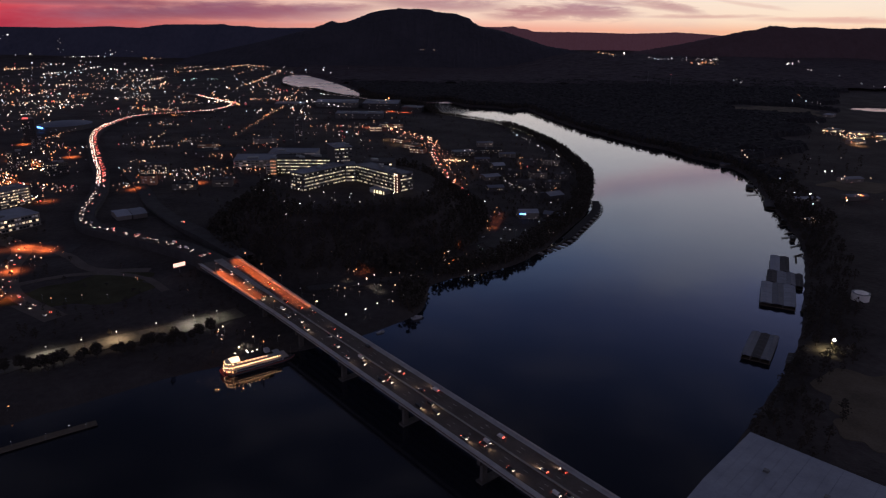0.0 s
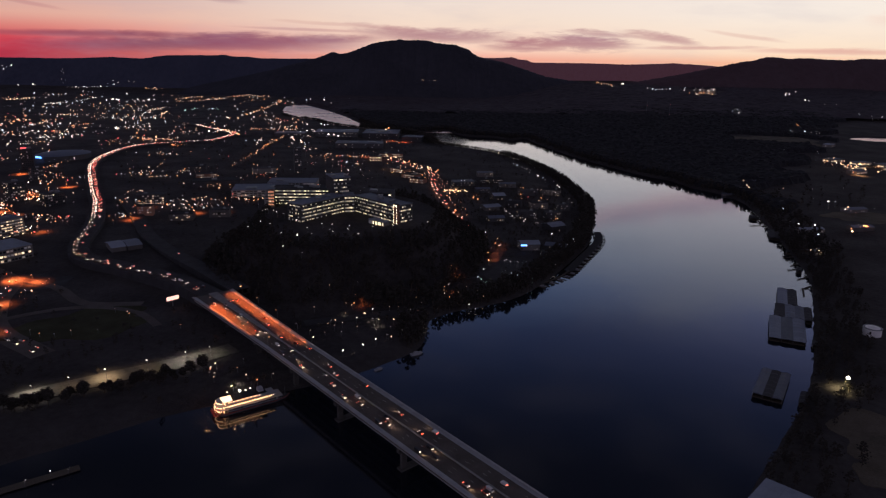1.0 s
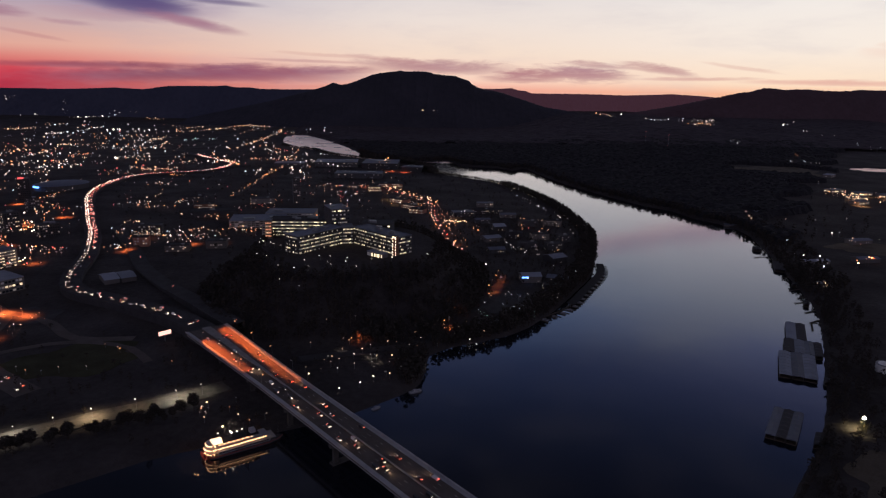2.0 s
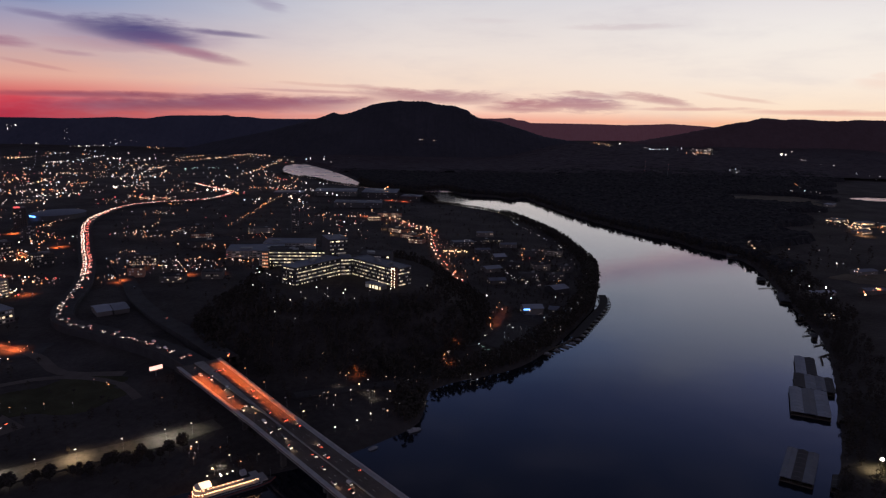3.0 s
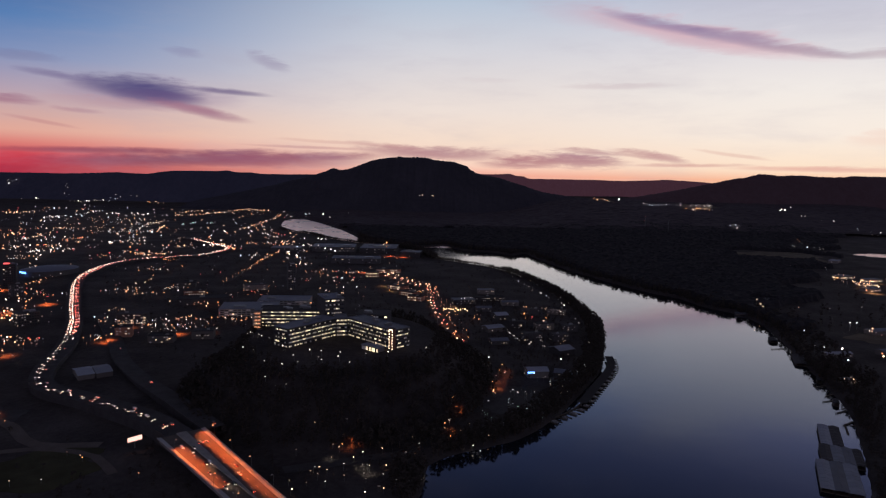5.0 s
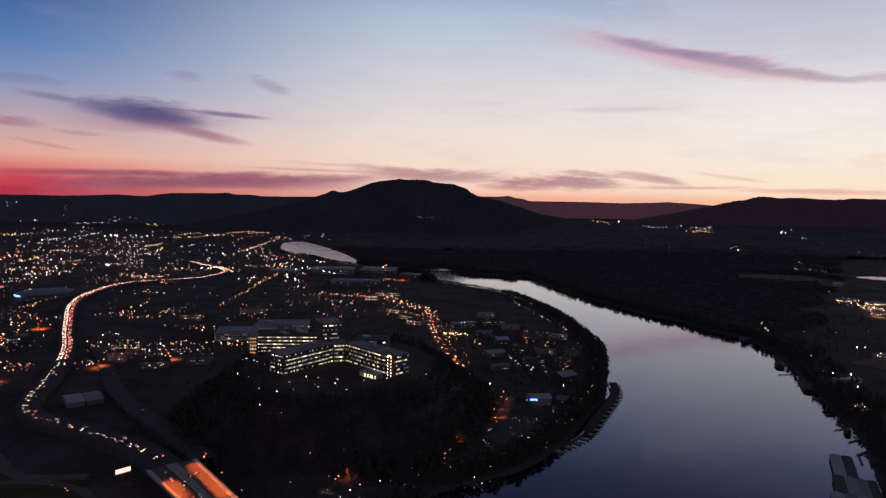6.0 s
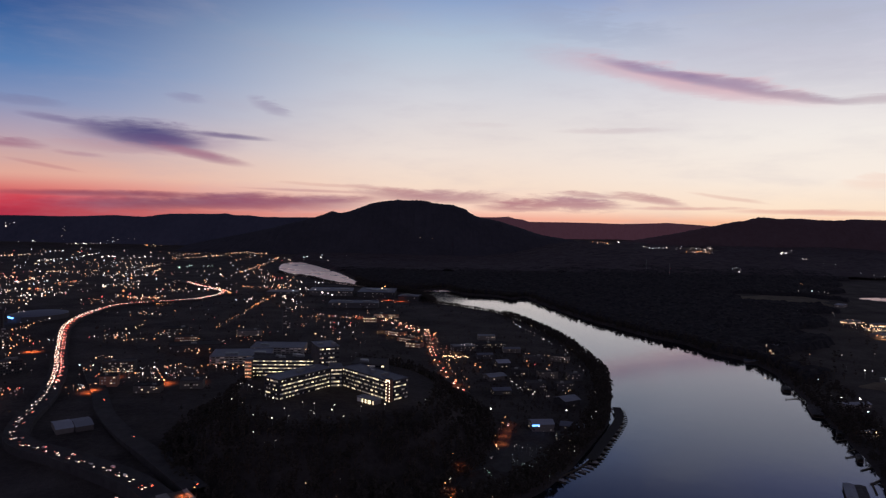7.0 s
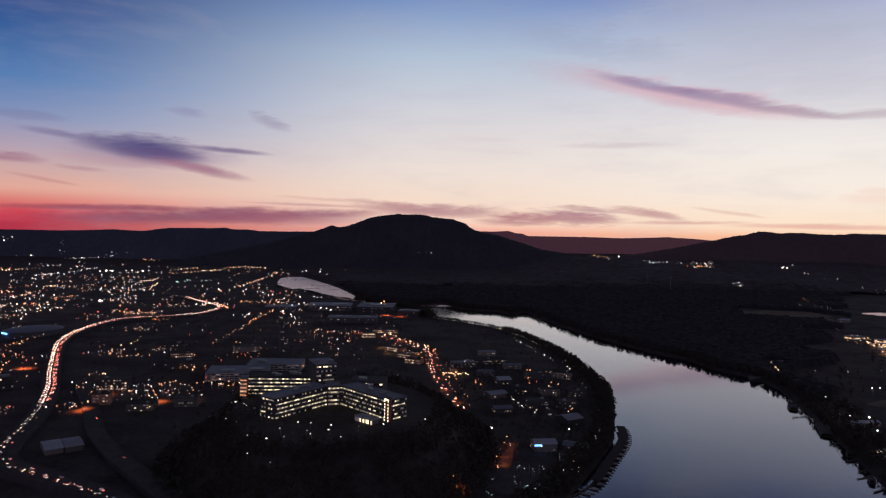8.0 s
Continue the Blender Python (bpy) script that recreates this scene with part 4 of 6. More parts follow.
wood("trees_quay", keep_land(in_box(160, -420, -110, 430, 640, 5, 9, lambda x, y: abs((y - 455) - 0.63 * (x + 302)) > 14 and math.hypot((x + 330) / 80, (y - 590) / 50) > 1)), "dark trees and scrub behind the quay", 28, 20)


def quay_tree(x, y, h):
    t = thing("tree", x, y, ground_z(x, y), random.uniform(0, 360), "round-headed street tree in silhouette before a lit road", "tree", "trees along the quay")
    r = np.random.default_rng(int(x * 7 + y * 13) % 9999)
    g = Geo().tube((0, 0, -0.3), (0, 0, h * 0.42), 0.22, 0.13, 7)
    for k in range(5):
        a = k * 1.3
        g.tube((0, 0, h * (0.28 + 0.03 * k)), (math.cos(a) * h * 0.24, math.sin(a) * h * 0.24, h * (0.55 + 0.05 * k)), 0.09, 0.03, 5)
    part("trunk", g, "bark", t)
    g = Geo()
    for k in range(190):
        d = r.normal(0, 1, 3)
        d /= np.linalg.norm(d)
        rad = r.uniform(0.02, 1.0) ** 0.45
        g.blob((d[0] * h * 0.30 * rad, d[1] * h * 0.30 * rad, h * 0.62 + d[2] * h * 0.34 * rad), h * r.uniform(0.035, 0.075), r.uniform(0.8, 1.4), r.uniform(0.5, 0.9))
    part("crown", g, "leaf", t)


for k in range(30):
    s = k / 29
    quay_tree(-312 + 120 * s + random.uniform(-5, 5), 428 + 70 * s + random.uniform(-7, 4), random.choice((7.5, 9.5, 11.5, 13.0, 14.5)) * random.uniform(0.88, 1.1))

wood("trees_gardens", keep_land(in_box(520, 15, 235, 850, 1330, 4, 8, lambda x, y: math.hypot((x + 118) / 175, (y - 858) / 225) > 1.02 and x > 20 + 0.0 * y and math.hypot(x - 84, y - 790) > 45), 12), "garden trees among the houses of the point", 29, 12)


# ---- buildings ----
PANES = {}


def pane_mesh(w, h, mat):
    key = (round(w, 2), round(h, 2), mat)
    if key not in PANES:
        PANES[key] = Geo().box(-w / 2, -0.06, 0, w / 2, 0.06, h, 0.03).mesh("window", MAT[mat])
    return PANES[key]


def add_windows(wall, face, length, width, height, storeys, pitch, lit, lit_mat, pane_w, pane_h, base=1.1, dim=0.25, dark=True, skip_ground=False):
    """Rows of panes on one face (0 front, 1 right end, 2 back, 3 left end) of a block whose origin is its front left corner."""
    run = (length, width, length, width)[face]
    n = max(1, int((run - 1.0) / pitch))
    off = (run - n * pitch) / 2 + pitch / 2
    floor_h = height / storeys
    for k in range(1 if skip_ground else 0, storeys):
        wave = random.random()
        for i in range(n):
            s, z = off + i * pitch, k * floor_h + base
            r = random.random()
            chance = min(0.97, lit * (0.55 + 0.9 * wave))
            if r < chance:
                mat = lit_mat
            elif r < chance + dim * 0.6:
                mat = "window_low"
            elif dark:
                mat = "glass"
            else:
                continue
            ob = part("window", pane_mesh(pane_w, pane_h, mat), mat, wall)
            x, y, a = ((s, 0, 0), (length, s, 90), (length - s, width, 180), (0, width - s, 270))[face]
            ob.matrix_basis = pose(x, y, z, 0, 0, a)


def block(name, x, y, turn, length, width, height, storeys, label, category, wall="wall", roof="roof_dark", faces=(0, 1, 3), lit=0.3, lit_mat="window_warm", pitch=3.6, pane=(2.4, 1.8),
          group="", z=None, plant=2, gable=0.0, dim=0.25, dark=True, lits=None):
    """A building: walls with a parapet, roof, roof plant and panes on the faces given. Origin: its front left corner."""
    if z is None:
        c, s = math.cos(radians(turn)), math.sin(radians(turn))
        z = min(ground_z(x, y), ground_z(x + length * c, y + length * s), ground_z(x - width * s, y + width * c), ground_z(x + length * c - width * s, y + length * s + width * c)) - 0.3
    t = thing(name, x, y, z, turn, label, category, group)
    L, W, H = length, width, height
    g = Geo()
    if gable:
        g.box(0, 0, -3, L, W, H)
        g.add([(0, 0, H), (0, W, H), (0, W / 2, H + gable), (L, 0, H), (L, W, H), (L, W / 2, H + gable)], [(0, 2, 1), (3, 4, 5)])
        body = part("wall", g, wall, t)
        e = 0.6
        k = gable / (W / 2)
        r = Geo().add([(-e, -e, H - e * k), (L + e, -e, H - e * k), (L + e, W / 2, H + gable), (-e, W / 2, H + gable), (L + e, W + e, H - e * k), (-e, W + e, H - e * k)]
                      + [(-e, -e, H - e * k + 0.25), (L + e, -e, H - e * k + 0.25), (L + e, W / 2, H + gable + 0.25), (-e, W / 2, H + gable + 0.25), (L + e, W + e, H - e * k + 0.25), (-e, W + e, H - e * k + 0.25)],
                      [(6, 7, 8, 9), (9, 8, 10, 11), (0, 3, 2, 1), (3, 5, 4, 2), (0, 1, 7, 6), (4, 5, 11, 10), (1, 2, 8, 7), (2, 4, 10, 8), (3, 0, 6, 9), (5, 3, 9, 11)])
        part("roof", r, roof, t)
    else:
        g.box(0, 0, -3, L, W, H)
        body = part("wall", g, wall, t)
        p = 0.35
        r = Geo().box(0.002, 0.002, H, L - 0.002, W - 0.002, H + 0.15)
        for x0, y0, x1, y1 in ((0, 0, L, p), (0, W - p, L, W), (0, p, p, W - p), (L - p, p, L, W - p)):
            r.box(x0, y0, H + 0.15, x1, y1, H + 0.9)
        top = part("roof", r, roof, t)
        for k in range(plant):
            u, v = random.uniform(0.15, 0.75) * L, random.uniform(0.2, 0.6) * W
            w = min(L, W) * random.uniform(0.12, 0.22)
            part("roof_plant", Geo().box(u, v, H + 0.15, u + w * 1.5, v + w, H + random.uniform(1.6, 3.2), 0.08), "steel", top)
    for f in faces:
        add_windows(body, f, L, W, H, storeys, pitch, (lits or {}).get(f, lit), lit_mat, pane[0], pane[1], max(0.6, (H / storeys - pane[1]) / 2), dim, dark)
    return t


random.seed(5)
# the office campus on the hill
A1 = math.degrees(math.atan2(0.81, 0.58))
A2 = math.degrees(math.atan2(-0.71, 0.70))
HILL_Z = 53.0
block("office_building", -173, 801, A1, 76, 24, 22.5, 5, "long office wing with bright bands of lit windows", "office", "dark_wall", "roof_grey", (0, 3), 0.66, "window_cool", 2.1, (1.7, 1.5), "hill campus", HILL_Z, 4, lits={3: 0.34})
block("office_building", -116, 866, A2, 85, 25, 22.5, 5, "office wing with lit window bands ending in a stair tower", "office", "dark_wall", "roof_grey", (0, 1), 0.60, "window_cool", 2.1, (1.7, 1.5), "hill campus", HILL_Z, 4, lits={1: 0.3})
block("office_link", -130, 861, 14, 15, 24, 22.0, 5, "glazed link between two office wings, brightly lit", "office", "dark_wall", "roof_grey", (0,), 0.85, "window_cool", 2.4, (2.1, 1.8), "hill campus", HILL_Z, 0)
block("office_building", -233, 902, 4, 88, 30, 21.5, 5, "rear office block with two bright window bands", "office", "dark_wall", "roof_dark", (0, 3), 0.80, "window_cool", 2.3, (2.1, 1.4), "hill campus", HILL_Z, 5, dark=False, lits={3: 0.8})
block("office_tower", -147, 884, 25, 25, 36, 41.0, 8, "taller office tower with lit lower floors", "office", "dark_wall", "roof_grey", (0, 1), 0.4, "window_cool", 2.6, (2.2, 1.6), "hill campus", HILL_Z, 2)
block("office_building", -110, 892, -4, 40, 34, 21.0, 5, "rear office block with a dark flat roof", "office", "dark_wall", "roof_dark", (0,), 0.5, "window_cool", 3.5, (3.0, 1.8), "hill campus", HILL_Z, 2)
block("entrance_pavilion", -92, 806, -38, 26, 10, 5.5, 1, "low entrance pavilion glowing with white light", "pavilion", "wall", "roof_pale", (0, 3), 1.0, "window_cool", 2.2, (2.0, 4.2), "", HILL_Z, 0)
stair = thing("stair_tower", -60.5, 808, HILL_Z, A2, "slim brick stair tower with lamps up its corners", "tower")
part("wall", Geo().box(0, -1.2, -2, 6.5, 3, 24.5), "brick", stair)
part("roof", Geo().box(-0.3, -1.5, 24.5, 6.8, 3.3, 25.1), "roof_dark", stair)
MAT["stair_lamp"] = glow("stair_lamp", (1.0, 0.72, 0.45), 3.0)
for k in range(7):
    for u in (0.6, 5.9):
        part("wall_lamp", Geo().box(u - 0.55, -1.5, 1.0 + 3.3 * k, u + 0.55, -1.22, 2.6 + 3.3 * k, 0.1), "stair_lamp", stair)
part("lamp_band", Geo().box(0.2, -1.45, 22.6, 6.3, -1.21, 24.0, 0.05), "stair_lamp", stair)
# orange light on the end wall is put in as glowing panes
MAT["orange_wash"] = glow("orange_wash", (1.0, 0.34, 0.12), 0.8)
end_bay = thing("stair_tower", -236.5, 893, HILL_Z, 4, "end bay of an office, its orange glow put into panes", "tower")
part("wall", Geo().box(0, 0, -2, 8, 12, 23), "wall", end_bay)
part("roof", Geo().box(-0.3, -0.3, 23, 8.3, 12.3, 23.6), "roof_grey", end_bay)
for k in range(5):
    for u in (0.5, 2.4, 4.3, 6.2):
        part("window", Geo().box(u, -0.14, 1.4 + 4.3 * k, u + 1.3, -0.02, 3.2 + 4.3 * k, 0.05), "orange_wash" if (k + u) % 2 < 1.4 else "window_warm", end_bay)
# lamp added to wash the bay's wall orange
bulb("stair_light", -238, 888, HILL_Z + 3, 1500, (1.0, 0.40, 0.16), 0.3, 120, (-233, 894, HILL_Z + 14))
for x, y, turn, L, W, H in ((-372, 1160, 10, 95, 60, 14), (-300, 1105, -8, 100, 46, 18), (-330, 1240, 4, 90, 50, 14)):
    block("parking_garage", x, y, turn, L, W, H, 4, "low parking garage with a pale grey roof deck", "garage", "concrete", "roof_grey", (0,), 0.03, "window_low", 7.0, (5.5, 1.4), "garages behind the hill", None, 2)

# town blocks west of the highway
block("office_building", -600, 845, 62, 58, 30, 24, 6, "wide office block with rows of orange-lit windows", "office", "wall", "roof_grey", (0, 3, 1), 0.45, "window_warm", 3.6, (2.8, 1.3), "downtown blocks")
block("office_building", -545, 722, 58, 84, 46, 16, 3, "long civic building with a pale roof and bright entrance", "office", "wall", "roof_pale", (0, 3), 0.45, "window_warm", 4.0, (3.0, 2.4), "downtown blocks", None, 3)
block("tower_block", -716, 1090, 55, 26, 24, 32, 9, "dark residential tower with few lit windows", "tower", "dark_wall", "roof_dark", (0, 3), 0.14, "window_warm", 3.6, (2.0, 1.6), "downtown blocks")
block("tower_block", -640, 1060, 50, 30, 24, 20, 5, "dark office tower with scattered lit windows", "tower", "dark_wall", "roof_dark", (0, 3), 0.16, "window_warm", 3.6, (2.2, 1.6), "downtown blocks")
block("tower_block", -884, 1394, 28, 24, 20, 44, 11, "tall dark tower with a red roof sign beside the arena", "tower", "dark_wall", "roof_dark", (0, 3), 0.07, "window_warm", 3.6, (2.0, 1.6), "downtown blocks")
block("tower_block", -800, 1290, 45, 22, 20, 22, 6, "dark square block of flats", "tower", "dark_wall", "roof_dark", (0, 3), 0.08, "window_warm", 3.6, (2.0, 1.6), "downtown blocks")
block("tower_block", -318, 1420, 20, 16, 16, 52, 14, "slim dark tower with a lit stairwell", "tower", "dark_wall", "roof_dark", (0,), 0.08, "window_warm", 3.6, (2.0, 1.6), "downtown blocks")
sign = thing("roof_sign", -882, 1396, ground_z(-870, 1405) + 43.6, 28, "glowing red sign on a tower roof", "sign")
part("frame", Geo().box(0, 0.3, 0, 11, 0.8, 4), "steel", sign)
part("panel", Geo().box(0.3, 0, 0.8, 10.7, 0.28, 3.8), "red_lamp", sign)


def arena(x, y):
    t = thing("arena", x, y, ground_z(x, y) - 0.5, 58, "large arena with a low curved grey roof and blue sign", "arena")
    part("wall", Geo().prism([(60 * math.cos(a / 32 * 6.2832), 46 * math.sin(a / 32 * 6.2832)) for a in range(32)], -2, 12), "dark_wall", t)
    g = Geo()
    rings = [(1.03, 12), (1.0, 13), (0.8, 15.5), (0.5, 17.5), (0.2, 18.5), (0.02, 18.8)]
    vs = [(60 * k * math.cos(a / 32 * 6.2832), 46 * k * math.sin(a / 32 * 6.2832), z) for k, z in rings for a in range(32)]
    g.add(vs, [(r * 32 + i, r * 32 + (i + 1) % 32, r * 32 + 32 + (i + 1) % 32, r * 32 + 32 + i) for r in range(len(rings) - 1) for i in range(32)] + [tuple(range(32 * 5, 32 * 6))])
    part("roof", g, "roof_grey", t, smooth_faces=True)
    part("sign_panel", Geo().box(-62.8, -20, 9.5, -61.0, 2, 12.5), "blue_sign", t, "glowing blue sign panel")


arena(-890, 1565)
# buildings between the highway and the hill
for x, y, turn, L, W, H, st, lit, label in (
        (-508, 1092, 12, 44, 22, 16, 4, 0.35, "lit apartment block with many small windows"), (-470, 1240, 20, 86, 40, 12, 2, 0.1, "long low warehouse with a pale roof"),
        (-470, 1010, 14, 22, 16, 15, 4, 0.35, "square block washed with orange light"), (-412, 985, 8, 34, 20, 10, 3, 0.25, "low brick block among parking lots"),
        (-360, 1010, 10, 30, 22, 12, 3, 0.12, "dark block behind trees"), (-500, 1340, 15, 40, 18, 9, 2, 0.6, "low building with bright warm windows"),
        (-560, 1420, 15, 50, 26, 10, 2, 0.2, "low commercial building with dark roof"), (-400, 1400, 25, 46, 24, 11, 3, 0.2, "low commercial building with dark roof")):
    block("town_building", x, y, turn, L, W, H, st, label, "building", random.choice(("wall", "brick", "dark_wall")), random.choice(("roof_grey", "roof_dark")), (0, 3), lit, "window_warm", 3.8, (2.4, 1.5), "town buildings", None, 1, dark=False)
for k, (x, y) in enumerate(((-414, 812), (-398, 822))):
    block("warehouse", x, y, 38, 17, 34, 6, 1, "small warehouse with a pale blue-grey metal roof", "warehouse", "wall", "roof_pale", (), 0, "window_warm", 4, (2, 2), "warehouses below the highway", None, 0, 2.5)

# houses, apartments and works on the river point
for x, y, turn, L, W, H, g, label, roof, lit in (
        (90, 1182, 5, 22, 26, 8, 3, "house with a pale metal roof", "roof_pale", 0.2), (70, 1090, 10, 30, 22, 7, 2.5, "long house with a pale lilac roof", "roof_pale", 0.2),
        (60, 1335, 0, 60, 20, 8, 0, "low lit clubhouse with a dark roof", "roof_dark", 0.7), (20, 1300, 8, 46, 24, 9, 0, "bright low shop building beside the avenue", "roof_grey", 0.9),
        (160, 968, 30, 34, 24, 9, 3.5, "long house with a ribbed pale roof", "roof_pale", 0.1), (104, 868, 15, 34, 20, 9, 3, "restaurant with a blue-lit gable and pale roof", "roof_pale", 0.25),
        (136, 872, -8, 30, 18, 8, 2.5, "riverside house with a grey roof", "roof_grey", 0.25), (128, 838, -5, 26, 14, 8, 0, "low riverside building with lit terrace windows", "roof_dark", 0.8),
        (70, 1012, 0, 26, 16, 7, 2.5, "house with a grey roof and lit porch", "roof_grey", 0.3), (140, 1225, 0, 34, 16, 11, 0, "terrace of flats with warm lamps", "roof_dark", 0.3),
        (185, 1250, 0, 40, 16, 11, 0, "terrace of flats with warm lamps", "roof_dark", 0.25), (105, 1130, 5, 28, 16, 11, 0, "dark block of flats with a few lit windows", "roof_dark", 0.2),
        (150, 1120, 5, 28, 16, 11, 0, "dark block of flats with a few lit windows", "roof_dark", 0.2), (120, 1050, 5, 32, 16, 11, 0, "dark block of flats with a few lit windows", "roof_dark", 0.2),
        (165, 1050, 5, 28, 16, 11, 0, "dark block of flats with a few lit windows", "roof_dark", 0.2), (195, 1110, 5, 22, 16, 11, 0, "dark block of flats with a few lit windows", "roof_dark", 0.2),
        (60, 1240, 0, 30, 14, 8, 2, "house with a grey roof", "roof_grey", 0.2), (110, 1300, 0, 36, 16, 8, 2, "house with a grey roof", "roof_grey", 0.15),
        (-10, 1000, 20, 24, 14, 8, 2.5, "house with a dark roof on the hillside", "roof_dark", 0.3), (70, 1420, 5, 40, 18, 9, 0, "low dark works building", "roof_grey", 0.2)):
    block("house" if g else "apartment_block", x, y, turn + random.uniform(-16, 16), L * random.uniform(0.75, 1.05), W, H, 1 if H < 8 else 3 if H > 10 else 2, label, "house" if g else "building", random.choice(("wall", "dark_wall", "dark_wall")), roof, (0, 3), lit * 0.4, "window_warm", 3.6, (1.6, 1.2),
          "houses on the point", None, 0 if g else 1, g, dark=False)
eave = thing("gable_sign", 103.4, 866.5, ground_z(110, 868) + 6.5, 15, "blue neon strip on a restaurant gable", "sign")
part("panel", Geo().box(0, 0, 0, 9, 0.3, 1.8), "blue_sign", eave)
part("bracket", Geo().box(0.3, 0.3, 0.3, 8.7, 0.7, 1.4), "steel", eave)
# shops, station and works behind the avenue
for x, y, turn, L, W, H, label in ((-120, 1470, -35, 40, 24, 8, "filling station shop bright with lamps"), (-90, 1400, -35, 36, 22, 8, "low shop bright with lamps"), (-70, 1340, -20, 30, 20, 9, "low shop bright with lamps"),
                                   (-165, 1690, 5, 60, 26, 9, "low lit shed beside the avenue"), (-180, 1610, 10, 30, 20, 12, "brick block washed in red light")):
    block("shop", x, y, turn, L, W, H, 2, label, "shop", "brick", "roof_dark", (0, 3), 0.55, "window_warm", 3.6, (2.6, 1.6), "shops along the avenue", None, 1, dark=False)
for x, y in ((-128, 1520), (-96, 1462), (-74, 1420), (-52, 1390), (-110, 1400), (-132, 1440), (-60, 1460), (-40, 1350)):
    street_lamp(x, y, "sodium", 9.0)
for x, y in ((-105, 1440), (-70, 1400), (20, 1290), (-130, 1500)):
    bulb("forecourt_light", x, y - 8, ground_z(x, y) + 9, 14000, (1.0, 0.5, 0.2), 0.5)
for x, y, turn, L, W, H, label in ((-400, 2085, 5, 130, 90, 16, "long works hall with a grey roof"), (-255, 2080, 0, 110, 120, 18, "wide works hall with a ribbed grey roof"), (-300, 1840, 3, 130, 60, 14, "low lit works building"),
                                   (-520, 2060, 5, 90, 60, 12, "low works building with a grey roof"), (-130, 2020, -8, 60, 50, 16, "works building washed in red light")):
    block("factory", x, y, turn, L, W, H, 2, label, "factory", "dark_wall", "roof_grey", (0,), 0.06, "window_warm", 6.0, (3.0, 1.4), "works by the upper river", None, 4, dark=False)
for x, y, z in ((-160, 2015, 12), (-120, 2000, 12), (-195, 1680, 10), (-165, 1640, 10)):
    bulb("works_light", x, y, ground_z(x, y) + z, 90000, (1.0, 0.16, 0.06), 0.8)
for x, y in ((-178, 2060), (-172, 2062), (-200, 2058)):
    street_lamp(x, y, "sodium", 22.0)

# east bank: shed with a long pale roof, tank, low houses
def warehouse_east():
    t = thing("warehouse", 198, 364, ground_z(198, 364) - 0.5, math.degrees(math.atan2(-0.69, 0.72)), "large warehouse with a pale weathered metal roof", "warehouse")
    part("wall", Geo().box(0, -104, -3, 120, 0, 7.2), "wall", t)
    g = Geo()
    g.add([(-0.8, 0.8, 7.2), (120.8, 0.8, 7.2), (120.8, -70, 10.4), (-0.8, -70, 10.4), (120.8, -104.8, 7.6), (-0.8, -104.8, 7.6)]
          + [(-0.8, 0.8, 7.6), (120.8, 0.8, 7.6), (120.8, -70, 10.8), (-0.8, -70, 10.8), (120.8, -104.8, 8.0), (-0.8, -104.8, 8.0)],
          [(9, 8, 7, 6), (11, 10, 8, 9), (0, 1, 2, 3), (3, 2, 4, 5), (6, 7, 1, 0), (10, 11, 5, 4), (7, 8, 2, 1), (8, 10, 4, 2), (9, 6, 0, 3), (11, 9, 3, 5)])
    roof = part("roof", g, "roof_pale", t)
    for k in range(19):
        part("roof_seam", Geo().add([(6 * k + 5, 0.5, 7.63), (6 * k + 5.25, 0.5, 7.63), (6 * k + 5.25, -70, 10.83), (6 * k + 5, -70, 10.83), (6 * k + 5, 0.5, 7.75), (6 * k + 5.25, 0.5, 7.75), (6 * k + 5.25, -70, 10.95), (6 * k + 5, -70, 10.95)],
                              [(4, 7, 6, 5), (0, 1, 5, 4), (1, 2, 6, 5), (3, 0, 4, 7)]), "roof_pale", roof)
    for k in range(3):
        part("roof_vent", Geo().box(20 + 32 * k, -38, 8.9, 23 + 32 * k, -35, 10.8, 0.2), "steel", roof)


warehouse_east()
tank = thing("storage_tank", 409, 603, ground_z(409, 603), 0, "white round storage tank", "tank")
part("shell", Geo().tube((0, 0, -0.6), (0, 0, 7), 8, 8, 28), "white", tank)
part("roof", Geo().tube((0, 0, 7), (0, 0, 8.6), 8.2, 1.0, 28), "white", tank)
part("rail", Geo().tube((0, 0, 7.0), (0, 0, 7.4), 8.3, 8.3, 28), "steel", tank)
for x, y, turn, L, W, H, label in ((540, 992, 8, 40, 12, 6, "long shed with a pale roof"), (690, 1125, 15, 40, 18, 7, "shed beside a bright yard lamp"), (625, 1000, 10, 36, 16, 7, "building washed in orange light"),
                                   (495, 870, 20, 22, 12, 6, "small house with lit windows"), (640, 1400, 5, 24, 12, 6, "small house with lit windows"), (700, 960, 15, 34, 18, 7, "low shed with a grey roof"),
                                   (600, 830, 25, 30, 16, 7, "low shed with a grey roof"), (545, 1300, -18, 46, 10, 5, "long low boathouse at the water")):
    block("shed", x, y, turn, L, W, H, 1, label, "shed", "wall", "roof_pale" if L == 40 and W == 12 else "roof_grey", (0,), 0.5 if "lit" in label else 0.05, "window_warm", 4.0, (1.8, 1.6), "sheds on the east bank", None, 0, 2.0, dark=False)
# far mall and works on the eastern plain
for k, (x, y) in enumerate(((985, 1625), (1040, 1690), (1000, 1740), (1090, 1660), (950, 1540), (1075, 1600), (1080, 1960), (1180, 2060), (1000, 2100))):
    block("retail_shed", x, y, 10 + 5 * k, 44, 24, 8, 1, "low lit retail shed on the plain" if k < 6 else "low shed with a pale roof", "shed", "wall", "roof_grey" if k < 6 else "roof_pale", (0, 3), 0.75 if k < 6 else 0.0, "window_warm", 5.0, (4.0, 2.4), "sheds on the eastern plain", None, 1, dark=False)
